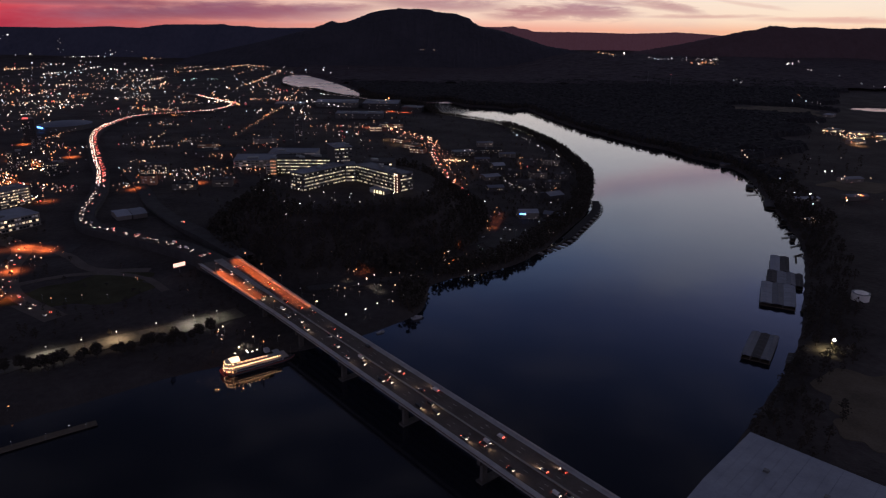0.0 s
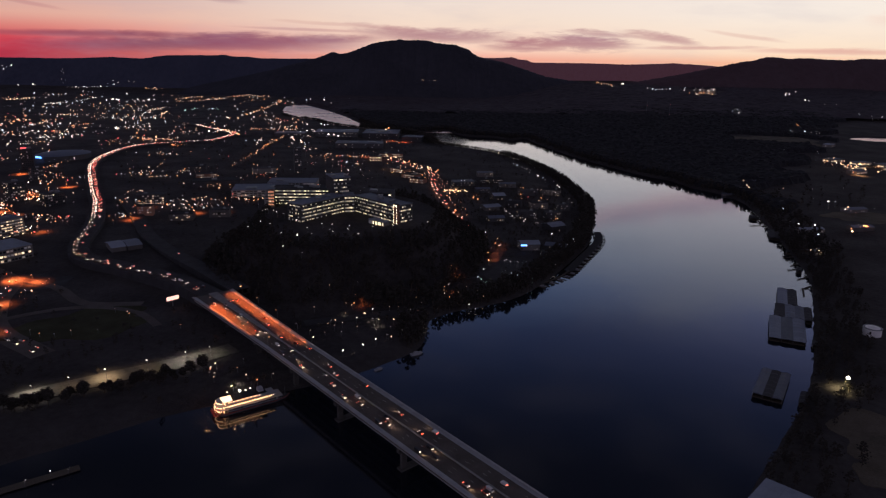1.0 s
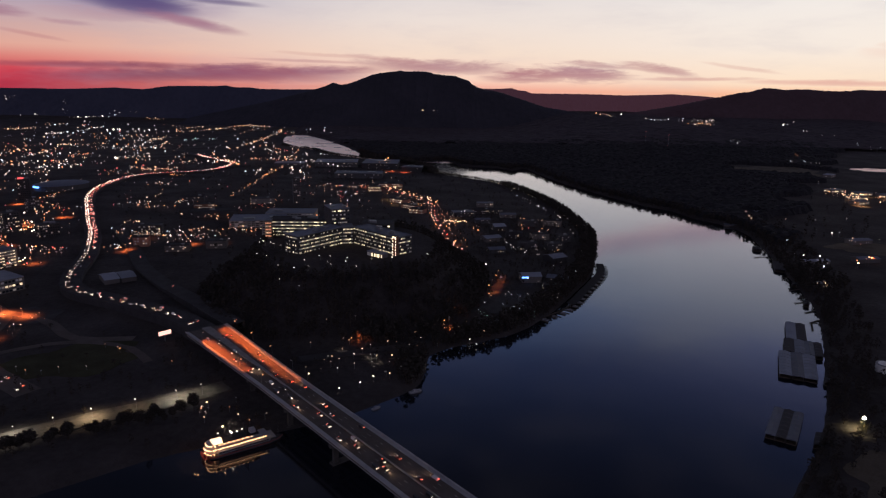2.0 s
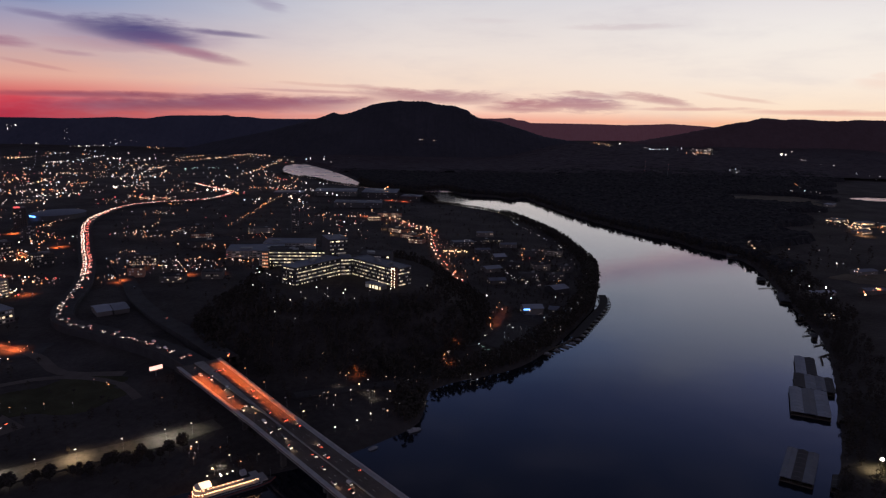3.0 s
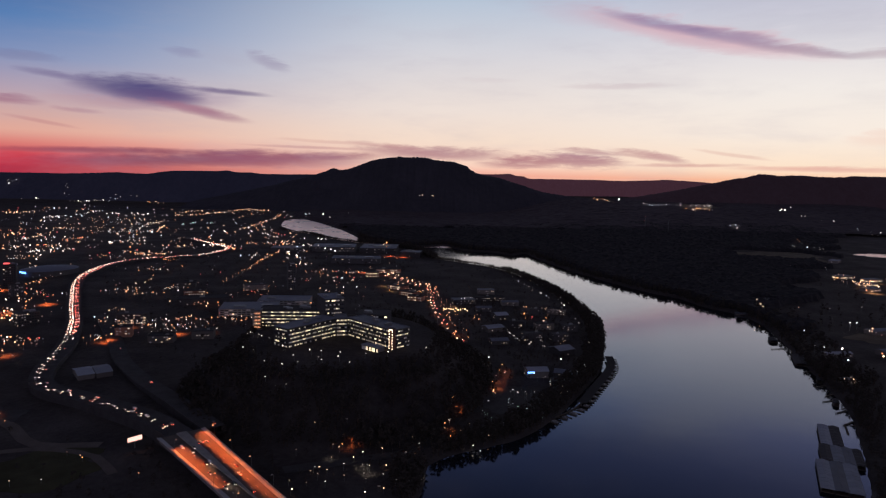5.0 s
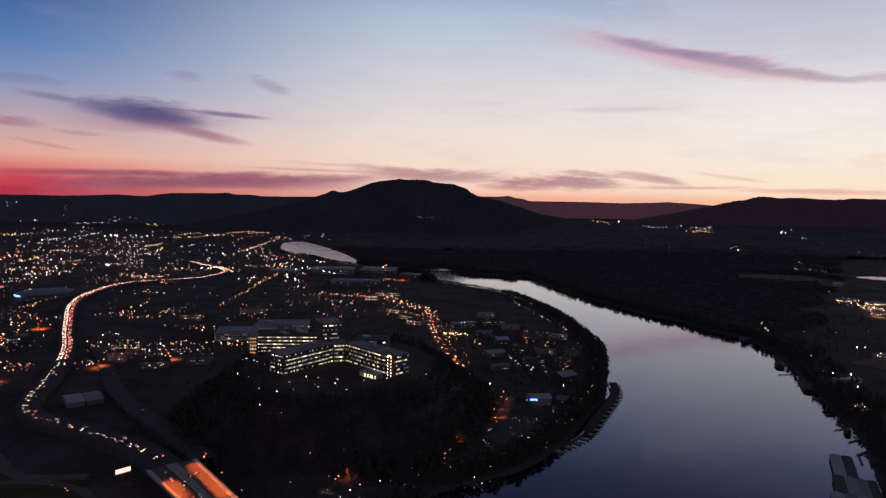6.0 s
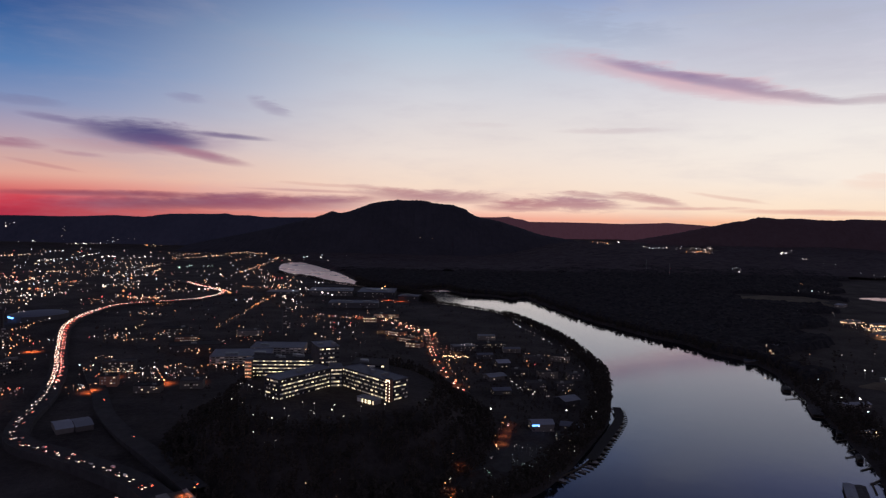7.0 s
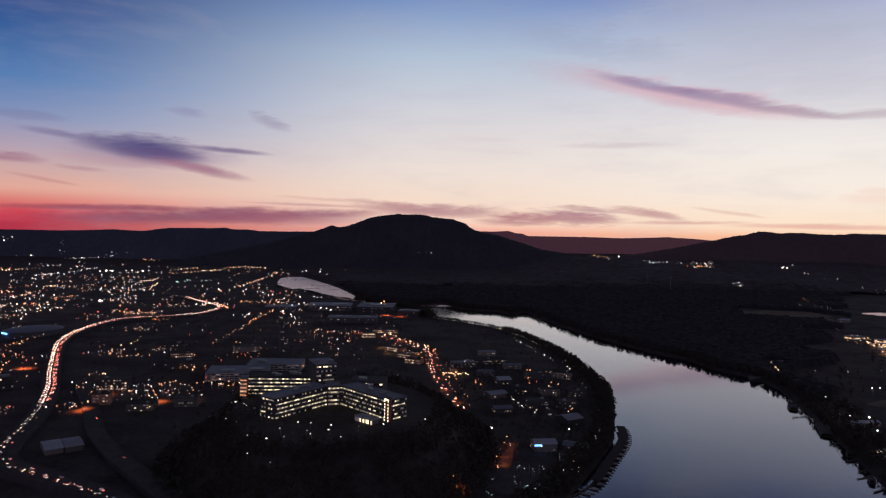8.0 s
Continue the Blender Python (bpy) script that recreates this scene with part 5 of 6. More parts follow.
for x, y in ((985, 1610), (1050, 1680), (1085, 1640), (950, 1528)):
    bulb("yard_light", x, y, ground_z(x, y) + 14, 60000, (1.0, 0.48, 0.2), 0.8)


# ---- vehicles ----
def profile(g, pts, y0, y1, inset=0.0):
    """A side outline (x, z) pushed out across the car, its upper points drawn in."""
    top = max(z for _, z in pts)
    low = min(z for _, z in pts)
    n = len(pts)
    vs = [(x, y0 + inset * (z - low) / (top - low + 1e-6), z) for x, z in pts] + [(x, y1 - inset * (z - low) / (top - low + 1e-6), z) for x, z in pts]
    return g.add(vs, [tuple(range(n - 1, -1, -1)), tuple(range(n, 2 * n))] + [(i, (i + 1) % n, n + (i + 1) % n, n + i) for i in range(n)])


CAR_BODY = [(-2.25, 0.35), (2.2, 0.32), (2.28, 0.62), (2.1, 0.82), (1.0, 0.96), (-2.0, 1.0), (-2.3, 0.9)]
CAR_CABIN = [(1.0, 0.96), (0.25, 1.45), (-1.2, 1.48), (-2.0, 1.0)]
VAN_BODY = [(-2.5, 0.4), (2.3, 0.38), (2.4, 0.8), (1.9, 1.1), (1.5, 1.9), (-2.5, 1.95)]
for key, colour in (("car_dark", (0.03, 0.03, 0.035)), ("car_silver", (0.34, 0.35, 0.36)), ("car_white", (0.66, 0.66, 0.65)), ("car_red", (0.24, 0.03, 0.03))):
    MAT[key] = surface(key, colour, 0.3, 0.2, vary=0.1, scale=1.0, bump=0.0)
wheel_mesh = Geo().tube((0, -0.11, 0), (0, 0.11, 0), 0.33, 0.33, 10).mesh("wheel", MAT["rubber"])
head_mesh = Geo().box(-0.06, -0.2, -0.1, 0.08, 0.2, 0.1, 0.02).mesh("headlight", MAT["headlight"])
tail_mesh = Geo().box(-0.06, -0.22, -0.11, 0.06, 0.22, 0.11, 0.03).mesh("tail_light", MAT["tail_light"])


def make_car(mat, van):
    word = {"car_dark": "dark", "car_silver": "silver", "car_white": "white", "car_red": "red"}[mat]
    t = thing("van" if van else "car", 0, 0, -300, 0, f"{word} {'van' if van else 'saloon car'} driving with its lights on", "van" if van else "car", "evening traffic")
    shell = part("body", profile(Geo(), VAN_BODY if van else CAR_BODY, -0.92, 0.92, 0.08), mat, t)
    if van:
        part("windscreen", profile(Geo(), [(1.96, 1.12), (1.6, 1.82), (1.5, 1.8), (1.86, 1.1)], -0.8, 0.8, 0.05), "glass", t)
    else:
        part("cabin", profile(Geo(), CAR_CABIN, -0.86, 0.86, 0.16), "glass", t)
    for x in (1.4, -1.4):
        for y in (0.82, -0.82):
            part("wheel", wheel_mesh, "rubber", t).location = (x, y, 0.33)
    front, rear = (2.34, -2.52) if van else (2.26, -2.3)
    for y in (0.62, -0.62):
        part("headlight", head_mesh, "headlight", shell).location = (front, y, 0.68)
        part("tail_light", tail_mesh, "tail_light", shell).location = (rear, y, 0.85)
    return t


CARS = [make_car(m, v) for m, v in (("car_dark", False), ("car_silver", False), ("car_white", False), ("car_red", False), ("car_dark", True), ("car_white", True))]
FIRST = {id(c): True for c in CARS}


def car(x, y, z, turn):
    c = random.choice(CARS)
    m = pose(x, y, z, 0, 0, turn)
    if FIRST[id(c)]:
        FIRST[id(c)] = False
        c.matrix_basis = m
        return c
    return copy_thing(c, m)


random.seed(9)
deck_turn = math.degrees(math.atan2(AX.y, AX.x))
lit = 0
# towards the camera on the left-hand carriageway, away on the other
for way, lanes, gaps in ((1, (-3.0, -6.8, -10.6), (28, 64)), (-1, (3.0, 6.8, 10.6), (46, 110))):
    for w in lanes:
        s = random.uniform(0, 20)
        while s < 640:
            x, y = on_deck(s, w)
            car(x, y, DECK_Z + 0.03, deck_turn + (0 if way > 0 else 180))
            if s < 470 and lit < 46 and random.random() < 0.6:
                d = AX * way
                bulb("headlight_beam", x + d.x * 2.6, y + d.y * 2.6, DECK_Z + 0.9, 1600, (1.0, 0.66, 0.42), 0.15, 70, (x + d.x * 13, y + d.y * 13, DECK_Z - 0.6))
                lit += 1
            s += random.uniform(*gaps)


def queue(line, offset, way, gap, lo=0.0, hi=1.0):
    """Places and headings of cars along a line, offset metres to its right."""
    pts = np.array(line)
    run = np.r_[0, np.cumsum(np.linalg.norm(np.diff(pts, axis=0), axis=1))]
    s, out = run[-1] * lo + random.uniform(0, gap), []
    while s < run[-1] * hi - 3:
        k = int(np.searchsorted(run, s)) - 1
        k = min(max(k, 0), len(pts) - 2)
        u = pts[k + 1] - pts[k]
        p = pts[k] + u * (s - run[k]) / (run[k + 1] - run[k])
        n = np.array([u[1], -u[0]]) / math.hypot(u[0], u[1])
        out.append((p[0] + n[0] * offset, p[1] + n[1] * offset, p[2] + 0.03, math.degrees(math.atan2(u[1], u[0])) + (0 if way > 0 else 180)))
        s += gap * random.uniform(0.6, 1.5)
    return out


def far_traffic(name, places, label):
    """Distant cars joined into one mesh: bodies, headlights and tail lights."""
    verts, faces, idx = [], [], []
    for x, y, z, turn in places:
        g, count = Geo(), []
        profile(g, CAR_BODY, -0.92, 0.92, 0.08), profile(g, CAR_CABIN, -0.86, 0.86, 0.16)
        count += [0] * len(g.f)
        for sx, m in ((2.26, 1), (-2.3, 2)):
            for sy in (0.62, -0.62):
                n = len(g.f)
                g.box(sx - 0.14, sy - 0.34, 0.5, sx + 0.14, sy + 0.34, 1.15, 0.02)
                count += [m] * (len(g.f) - n)
        m = np.array(pose(x, y, z, 0, 0, turn))
        v = np.array(g.v) @ m[:3, :3].T + m[:3, 3]
        faces += [tuple(i + len(verts) for i in f) for f in g.f]
        verts += v.tolist()
        idx += count
    me = bpy.data.meshes.new(name)
    me.from_pydata(verts, [], faces)
    for m in ("car_dark", "far_headlight", "far_tail"):
        me.materials.append(MAT[m])
    me.polygons.foreach_set("material_index", idx)
    tagged(new(name, me), label, "traffic", kind="stuff")


for off, gap in ((-1.8, 17), (-5.2, 20)):
    for p in queue(main_line, off, -1, gap, 0.01, 0.22):
        car(*p)
for p in queue(main_line, 3.5, 1, 70, 0.0, 0.3) + queue(branch_line, 3.0, 1, 120) + queue(city_street, 3.0, 1, 26) + queue(city_street, -3.0, -1, 26) + queue(river_road, 2.5, 1, 80):
    car(*p)
far_traffic("traffic_highway", queue(main_line, -1.8, -1, 11, 0.22, 0.9) + queue(main_line, -5.2, -1, 16, 0.22, 0.9) + queue(main_line, 3.0, 1, 22, 0.22, 0.9) + queue(main_line, 6.2, 1, 30, 0.22, 0.9), "dense line of distant headlights on the highway")
far_traffic("traffic_avenue", queue(lamp_avenue, 3.0, 1, 34) + queue(lamp_avenue, -3.0, -1, 40), "evening cars along the avenue")


# ---- billboard ----
bb = thing("billboard", -267, 634, ground_z(-267, 634), math.degrees(math.atan2(10, 8)) - 4, "tall roadside billboard with a glowing pink-white face", "billboard")
part("post", Geo().tube((0, 0.9, -1), (0, 0.9, 6.6), 0.6, 0.5, 12), "steel", bb)
part("frame", Geo().box(-6.4, 0.1, 6.3, 6.4, 1.2, 10.7), "dark_steel", bb)
part("panel", Geo().box(-6.1, -0.05, 6.6, 6.1, 0.1, 10.4), "billboard", bb)
part("catwalk", Geo().box(-6.2, -1.1, 6.0, 6.2, 0.1, 6.15), "steel", bb)


# ---- the river boat ----
def river_boat(x, y, turn):
    t = thing("riverboat", x, y, 0, turn, "white three-decked paddle riverboat glowing with warm lights", "boat")
    hull = [(-25, -4.2), (-22, -5.4), (16, -5.4), (24, -3.4), (28.5, 0), (24, 3.4), (16, 5.4), (-22, 5.4), (-25, 4.2)]
    part("hull", Geo().prism(hull, -0.8, 1.5), "dark_wall", t)
    part("rubbing_strake", Geo().prism([(px * 1.006, py * 1.02) for px, py in hull], 1.1, 1.4), "red_paint", t)
    for k, (x0, x1, hw, z) in enumerate(((-21, 20, 4.9, 1.5), (-21, 15, 4.7, 4.4), (-20, 8, 4.4, 7.3))):
        house = part("deck_house", Geo().box(x0 + 2, -hw + 1.3, z, x1 - 2, hw - 1.3, z + 2.6), "boat_paint", t)
        deck = part("deck", Geo().box(x0 - 2.2, -hw - 0.7, z + 2.6, x1 + 1.5, hw + 0.7, z + 2.9), "boat_paint" if k < 2 else "roof_dark", t)
        n = int((x1 - x0 - 5) / 2.1)
        for i in range(n):
            for side in (-1, 1):
                mat = "glass" if k == 0 else "boat_wall"
                ob = part("window", pane_mesh(1.7, 1.7, mat), mat, house)
                ob.matrix_basis = pose(x0 + 3.4 + i * 2.1, side * (hw - 1.3), z + 0.5, 0, 0, 0)
        for side in (-1, 1):
            rail = Geo()
            rail.box(x0 - 2, side * (hw + 0.55) - 0.05, z + 0.95, x1 + 1.3, side * (hw + 0.55) + 0.05, z + 1.05)
            for i in range(0, int((x1 - x0 + 3) / 3)):
                rail.tube((x0 - 1.9 + 3 * i, side * (hw + 0.55), z), (x0 - 1.9 + 3 * i, side * (hw + 0.55), z + 2.6), 0.06, 0.06, 5)
            part("railing", rail, "boat_paint", deck)
            if k > 0:
                for i in range(int((x1 - x0 + 3) / (1.6 if k == 1 else 3.2))):
                    part("festoon_lamp", boat_bulb, "boat_light", deck).location = (x0 - 1.8 + (1.6 if k == 1 else 3.2) * i, side * (hw + 0.78), z + 2.3)
        arc = [(x0 - 2.2 - 4.2 * math.cos(a), (hw + 0.6) * math.sin(a)) for a in np.linspace(-1.5, 1.5, 11)]
        balcony = part("stern_balcony", Geo().prism(([(x0 - 2.2, hw + 0.6)] + arc[::-1][1:-1] + [(x0 - 2.2, -hw - 0.6)]), z + 2.55, z + 2.85), "boat_paint", t)
        part("stern_screen", Geo().box(x0 - 1.2, -hw + 0.4, z + 0.2, x0 - 1.0, hw - 0.4, z + 2.4), "stern_glow", t, "stern saloon front, orange lamp light put in as glow")
        for i in range(1, 10):
            part("festoon_lamp", boat_bulb, "boat_light", balcony).location = (arc[i][0], arc[i][1], z + 2.3)
    part("canopy", Geo().add([(-22.5, -4.6, 10.2), (-16, -4.6, 10.2), (-16, 4.6, 10.2), (-22.5, 4.6, 10.2), (-20.5, 0, 12.2), (-16, 0, 12.2)], [(0, 1, 5, 4), (2, 3, 4, 5), (3, 0, 4), (1, 2, 5), (3, 2, 1, 0)]), "canopy_glow", t, "white canopy with its lamp light put in as glow")
    part("wheelhouse", Geo().box(4, -2.2, 10.2, 8, 2.2, 12.8, 0.25), "boat_paint", t)
    for side in (-1, 1):
        stack = part("funnel", Geo().tube((1, side * 2.6, 10.2), (1, side * 2.6, 16.5), 0.42, 0.42, 10).tube((1, side * 2.6, 16.5), (1, side * 2.6, 17.6), 0.75, 0.4, 10), "dark_steel", t)
    mast = part("mast", Geo().tube((-9, 0, 10.2), (-9, 0, 15), 0.12, 0.08, 6).tube((-9, -1.2, 14.2), (-9, 1.2, 14.2), 0.06, 0.06, 5), "steel", t)
    for side in (-1, 1):
        part("mast_lamp", Geo().blob((-9, side * 1.2, 14.2), 0.55), "flood_lamp", mast)
    wheel = Geo()
    for k in range(12):
        a = k / 12 * 6.2832
        c, s = math.cos(a), math.sin(a)
        wheel.tube((-26.5 + 0.4 * c, -3.6, 2.6 + 0.4 * s), (-26.5 + 3.2 * c, -3.6, 2.6 + 3.2 * s), 0.1, 0.1, 4)
        wheel.tube((-26.5 + 0.4 * c, 3.6, 2.6 + 0.4 * s), (-26.5 + 3.2 * c, 3.6, 2.6 + 3.2 * s), 0.1, 0.1, 4)
        wheel.add([(-26.5 + 2.4 * c, -3.7, 2.6 + 2.4 * s), (-26.5 + 3.3 * c, -3.7, 2.6 + 3.3 * s), (-26.5 + 3.3 * c, 3.7, 2.6 + 3.3 * s), (-26.5 + 2.4 * c, 3.7, 2.6 + 2.4 * s),
                   (-26.45 + 2.4 * c, -3.7, 2.66 + 2.4 * s), (-26.45 + 3.3 * c, -3.7, 2.66 + 3.3 * s), (-26.45 + 3.3 * c, 3.7, 2.66 + 3.3 * s), (-26.45 + 2.4 * c, 3.7, 2.66 + 2.4 * s)], [(0, 1, 2, 3), (7, 6, 5, 4), (0, 4, 5, 1), (2, 6, 7, 3)])
    part("paddle_wheel", wheel, "red_paint", t)
    part("axle", Geo().tube((-26.5, -4, 2.6), (-26.5, 4, 2.6), 0.3, 0.3, 8), "dark_steel", t)
    for side in (-1, 1):
        part("flagpole", Geo().tube((25, side * 0.3, 1.5), (25, side * 0.3, 9), 0.06, 0.04, 5), "steel", t)


# canopy and stern front glow themselves, in place of lamp light on them
MAT["canopy_glow"] = glow("canopy_glow", (1.0, 0.66, 0.42), 2.0)
MAT["stern_glow"] = glow("stern_glow", (1.0, 0.42, 0.18), 2.6)
MAT["boat_paint"] = surface("boat_paint", (0.30, 0.31, 0.34), 0.6, vary=0.12, scale=0.4)
boat_bulb = Geo().blob((0, 0, 0), 0.4).mesh("festoon_lamp", MAT["boat_light"])
river_boat(-139, 457, 35)
for x, y, z, watts in ((-167, 436, 9.5, 700), (-163, 431, 6.5, 600), (-150, 446, 14, 500)):
    bulb("boat_lamp", x, y, z, watts, (1.0, 0.52, 0.24), 0.3, 150)
stage = thing("landing_stage", -150, 462, 0, math.degrees(math.atan2(36, 44)), "floating landing stage with lamps", "dock")
part("float", Geo().box(-14, -3, -0.4, 30, 3, 0.9), "wood", stage)
part("gangway", Geo().box(4, 3, 0.9, 7, 16, 1.3), "steel", stage)
part("roof", Geo().box(-8, -2.4, 4.2, 6, 2.4, 4.6), "roof_grey", stage)
for k in range(4):
    part("post", Geo().tube((-7.5 + 4.3 * k, -2, 0.9), (-7.5 + 4.3 * k, -2, 4.2), 0.12, 0.12, 6), "steel", stage)
for x, y in ((-158, 462), (-148, 466), (-143, 470)):
    street_lamp(x, y, "white", 6.0)
bulb("landing_light", -147, 468, 9, 3000, COLD, 0.4)


# ---- marinas ----
def boathouse(x, y, turn, length, width, roof, label):
    t = thing("boathouse", x, y, 0, turn, label, "boathouse", "floating boathouses")
    part("float", Geo().box(0, 0, -0.4, width, length, 0.5), "wood", t)
    for u in (0.3, width - 0.5):
        part("side_wall", Geo().box(u, 0.3, 0.5, u + 0.2, length - 0.3, 3.6), "wall", t)
    part("end_wall", Geo().box(0.5, length - 0.5, 0.5, width - 0.5, length - 0.3, 3.6), "wall", t)
    w = width / 2
    part("roof", Geo().add([(-0.3, -0.4, 3.6), (width + 0.3, -0.4, 3.6), (w, -0.4, 4.7), (-0.3, length + 0.4, 3.6), (width + 0.3, length + 0.4, 3.6), (w, length + 0.4, 4.7)],
                           [(0, 1, 2), (5, 4, 3), (0, 2, 5, 3), (2, 1, 4, 5), (1, 0, 3, 4)]), roof, t)
    for k in range(int(length / 8)):
        part("roof_seam", Geo().add([(-0.3, 4 + 8 * k, 3.62), (w, 4 + 8 * k, 4.73), (width + 0.3, 4 + 8 * k, 3.62), (-0.3, 4.2 + 8 * k, 3.62), (w, 4.2 + 8 * k, 4.73), (width + 0.3, 4.2 + 8 * k, 3.62),
                                     (-0.3, 4.1 + 8 * k, 3.75), (w, 4.1 + 8 * k, 4.86), (width + 0.3, 4.1 + 8 * k, 3.75)], [(0, 1, 7, 6), (1, 2, 8, 7), (4, 3, 6, 7), (5, 4, 7, 8)]), "steel", t)


TURN1 = math.degrees(math.atan2(-0.43, 0.90))
for u, v, w, length, roof, word in ((0, 0, 10, 62, "roof_pale", "pale"), (10.4, 0, 10, 62, "roof_grey", "grey"), (20.8, 0, 10.5, 62, "roof_pale", "pale"), (3, 63.5, 9, 40, "roof_dark", "dark"), (12.4, 63.5, 9, 40, "roof_pale", "pale"),
                                    (21.8, 63.5, 8, 40, "roof_grey", "grey"), (30.2, 63.5, 7, 40, "roof_dark", "dark"), (4, 105, 9.5, 56, "roof_pale", "pale"), (14, 105, 9, 56, "roof_dark", "dark")):
    boathouse(308 + 0.90 * u + 0.46 * v, 595 - 0.43 * u + 0.89 * v, TURN1, length, w, roof, f"floating boathouse with a {word} metal roof")
TURN2 = math.degrees(math.atan2(-0.54, 0.84))
for u, roof, word in ((0, "roof_grey", "grey"), (7.2, "roof_dark", "dark"), (14.4, "roof_grey", "grey")):
    boathouse(243 + 0.84 * u, 484 - 0.54 * u, TURN2, 52, 7, roof, f"floating boathouse with a {word} metal roof")
for x, y, turn, length, w in ((482, 966, -22, 52, 15), (508, 1092, -20, 24, 12), (468, 888, -25, 14, 6), (440, 804, -25, 16, 6), (340, 578, TURN1, 12, 8), (272, 470, TURN2, 20, 6)):
    boathouse(x, y, turn, length, w, "roof_dark", "small floating boathouse with a dark roof")
for x, y, turn, length in ((462, 872, 205, 14), (452, 838, 212, 11), (444, 818, 200, 16), (434, 782, 208, 13), (421, 748, 215, 15), (484, 934, 200, 12), (498, 1050, 195, 14)):
    jetty = thing("jetty", x + 6, y + 3, 0, turn, "narrow wooden jetty with mooring posts", "dock", "jetties on the east bank")
    part("planking", Geo().box(-6, -0.9, 0.5, length, 0.9, 0.75), "wood", jetty)
    for u in (0.5, length * 0.5, length - 0.4):
        for v in (-0.95, 0.95):
            part("post", Geo().tube((u, v, -2.0), (u, v, 2.6), 0.16, 0.13, 6), "wood", jetty)
walk_g = thing("gangway", 395, 690, 0, TURN1, "wooden gangway from the boathouses to the bank", "dock")
part("planking", Geo().box(-4, 30, 0.4, -2.2, 62, 0.65).box(-4, 60, 0.4, 10, 61.8, 0.66), "wood", walk_g)
for k in range(6):
    part("post", Geo().tube((-3.9, 31 + 6 * k, -1.5), (-3.9, 31 + 6 * k, 1.5), 0.12, 0.12, 5), "wood", walk_g)
# slips round the point
edge = curve_points([(117, 729), (157, 773), (191, 840), (222, 905), (234, 940), (240, 976)], 34)
dock = thing("marina_dock", 0, 0, 0, 0, "long marina dock with many finger piers", "dock")
inner = []
for i, (x, y) in enumerate(edge):
    a, b = Vector(edge[max(0, i - 1)]), Vector(edge[min(33, i + 1)])
    d = (b - a).normalized()
    n = Vector((-d.y, d.x))
    inner.append((x + n.x * 13, y + n.y * 13, 0.55))
    g = Geo()
    p, q = Vector((x, y)), Vector((x, y)) + n * 12.5
    h = d * 0.7
    vs = [(*(p - h), 0.2), (*(p + h), 0.2), (*(q + h), 0.2), (*(q - h), 0.2), (*(p - h), 0.55), (*(p + h), 0.55), (*(q + h), 0.55), (*(q - h), 0.55)]
    part("finger_pier", g.add(vs, [(4, 5, 6, 7), (0, 1, 5, 4), (1, 2, 6, 5), (2, 3, 7, 6), (3, 0, 4, 7)]), "wood", dock)
cover = [(0.2 * x + 0.8 * u, 0.2 * y + 0.8 * v, 4.2) for (x, y), (u, v, _) in zip(edge, inner)]
cover = cover[8:]
roof = Geo().ribbon(cover, -5.5, 5.5)
roof.add([(x, y, z - 0.3) for x, y, z in roof.v], [tuple(reversed(f)) for f in roof.f])
part("slip_roof", roof, "roof_dark", dock, "long dark roof over the boat slips")
for x, y, z in cover[::3]:
    part("roof_post", Geo().tube((x, y, -1.5), (x, y, 4.0), 0.18, 0.18, 6), "steel", dock)
part("walkway", Geo().ribbon(inner, -1.2, 1.2, 0.05).ribbon(inner, 1.2, -1.2, -0.4), "wood", dock)


def motor_boat(x, y, turn, size=1.0):
    t = thing("motor_boat", x, y, 0, turn, "small white motor boat moored at the dock", "boat", "moored boats")
    part("hull", profile(Geo(), [(-4 * size, -0.3), (2.5 * size, -0.3), (4.4 * size, 1.1 * size), (-4 * size, 1.0 * size)], -1.35 * size, 1.35 * size, -0.25), "boat_paint", t)
    part("cabin", profile(Geo(), [(-1.5 * size, 1.0 * size), (2.0 * size, 1.0 * size), (1.2 * size, 2.1 * size), (-1.2 * size, 2.1 * size)], -1.1 * size, 1.1 * size, 0.25), "boat_paint", t)
    part("windscreen", profile(Geo(), [(1.35 * size, 1.9 * size), (1.9 * size, 1.2 * size), (2.02 * size, 1.2 * size), (1.47 * size, 1.9 * size)], -0.9 * size, 0.9 * size, 0.1), "glass", t)


for k in range(0, 32, 2):
    (x, y), (x2, y2) = edge[k], edge[k + 1]
    d = Vector((x2 - x, y2 - y)).normalized()
    n = Vector((-d.y, d.x))
    motor_boat((x + x2) / 2 + n.x * 6, (y + y2) / 2 + n.y * 6, math.degrees(math.atan2(-n.y, -n.x)), random.uniform(0.75, 1.1))
motor_boat(-22, 549, 30, 1.3), motor_boat(-52, 518, 40, 0.9)
pier = thing("pier", -300, 318, 0, math.degrees(math.atan2(17, 23)), "low wooden pier with small lamps", "pier")
part("planking", Geo().box(-60, -3, 0.6, 95, 3, 1.2), "wood", pier)
for k in range(12):
    part("pile", Geo().tube((-55 + 13 * k, 0, -4), (-55 + 13 * k, 0, 0.6), 0.5, 0.5, 8), "wood", pier)
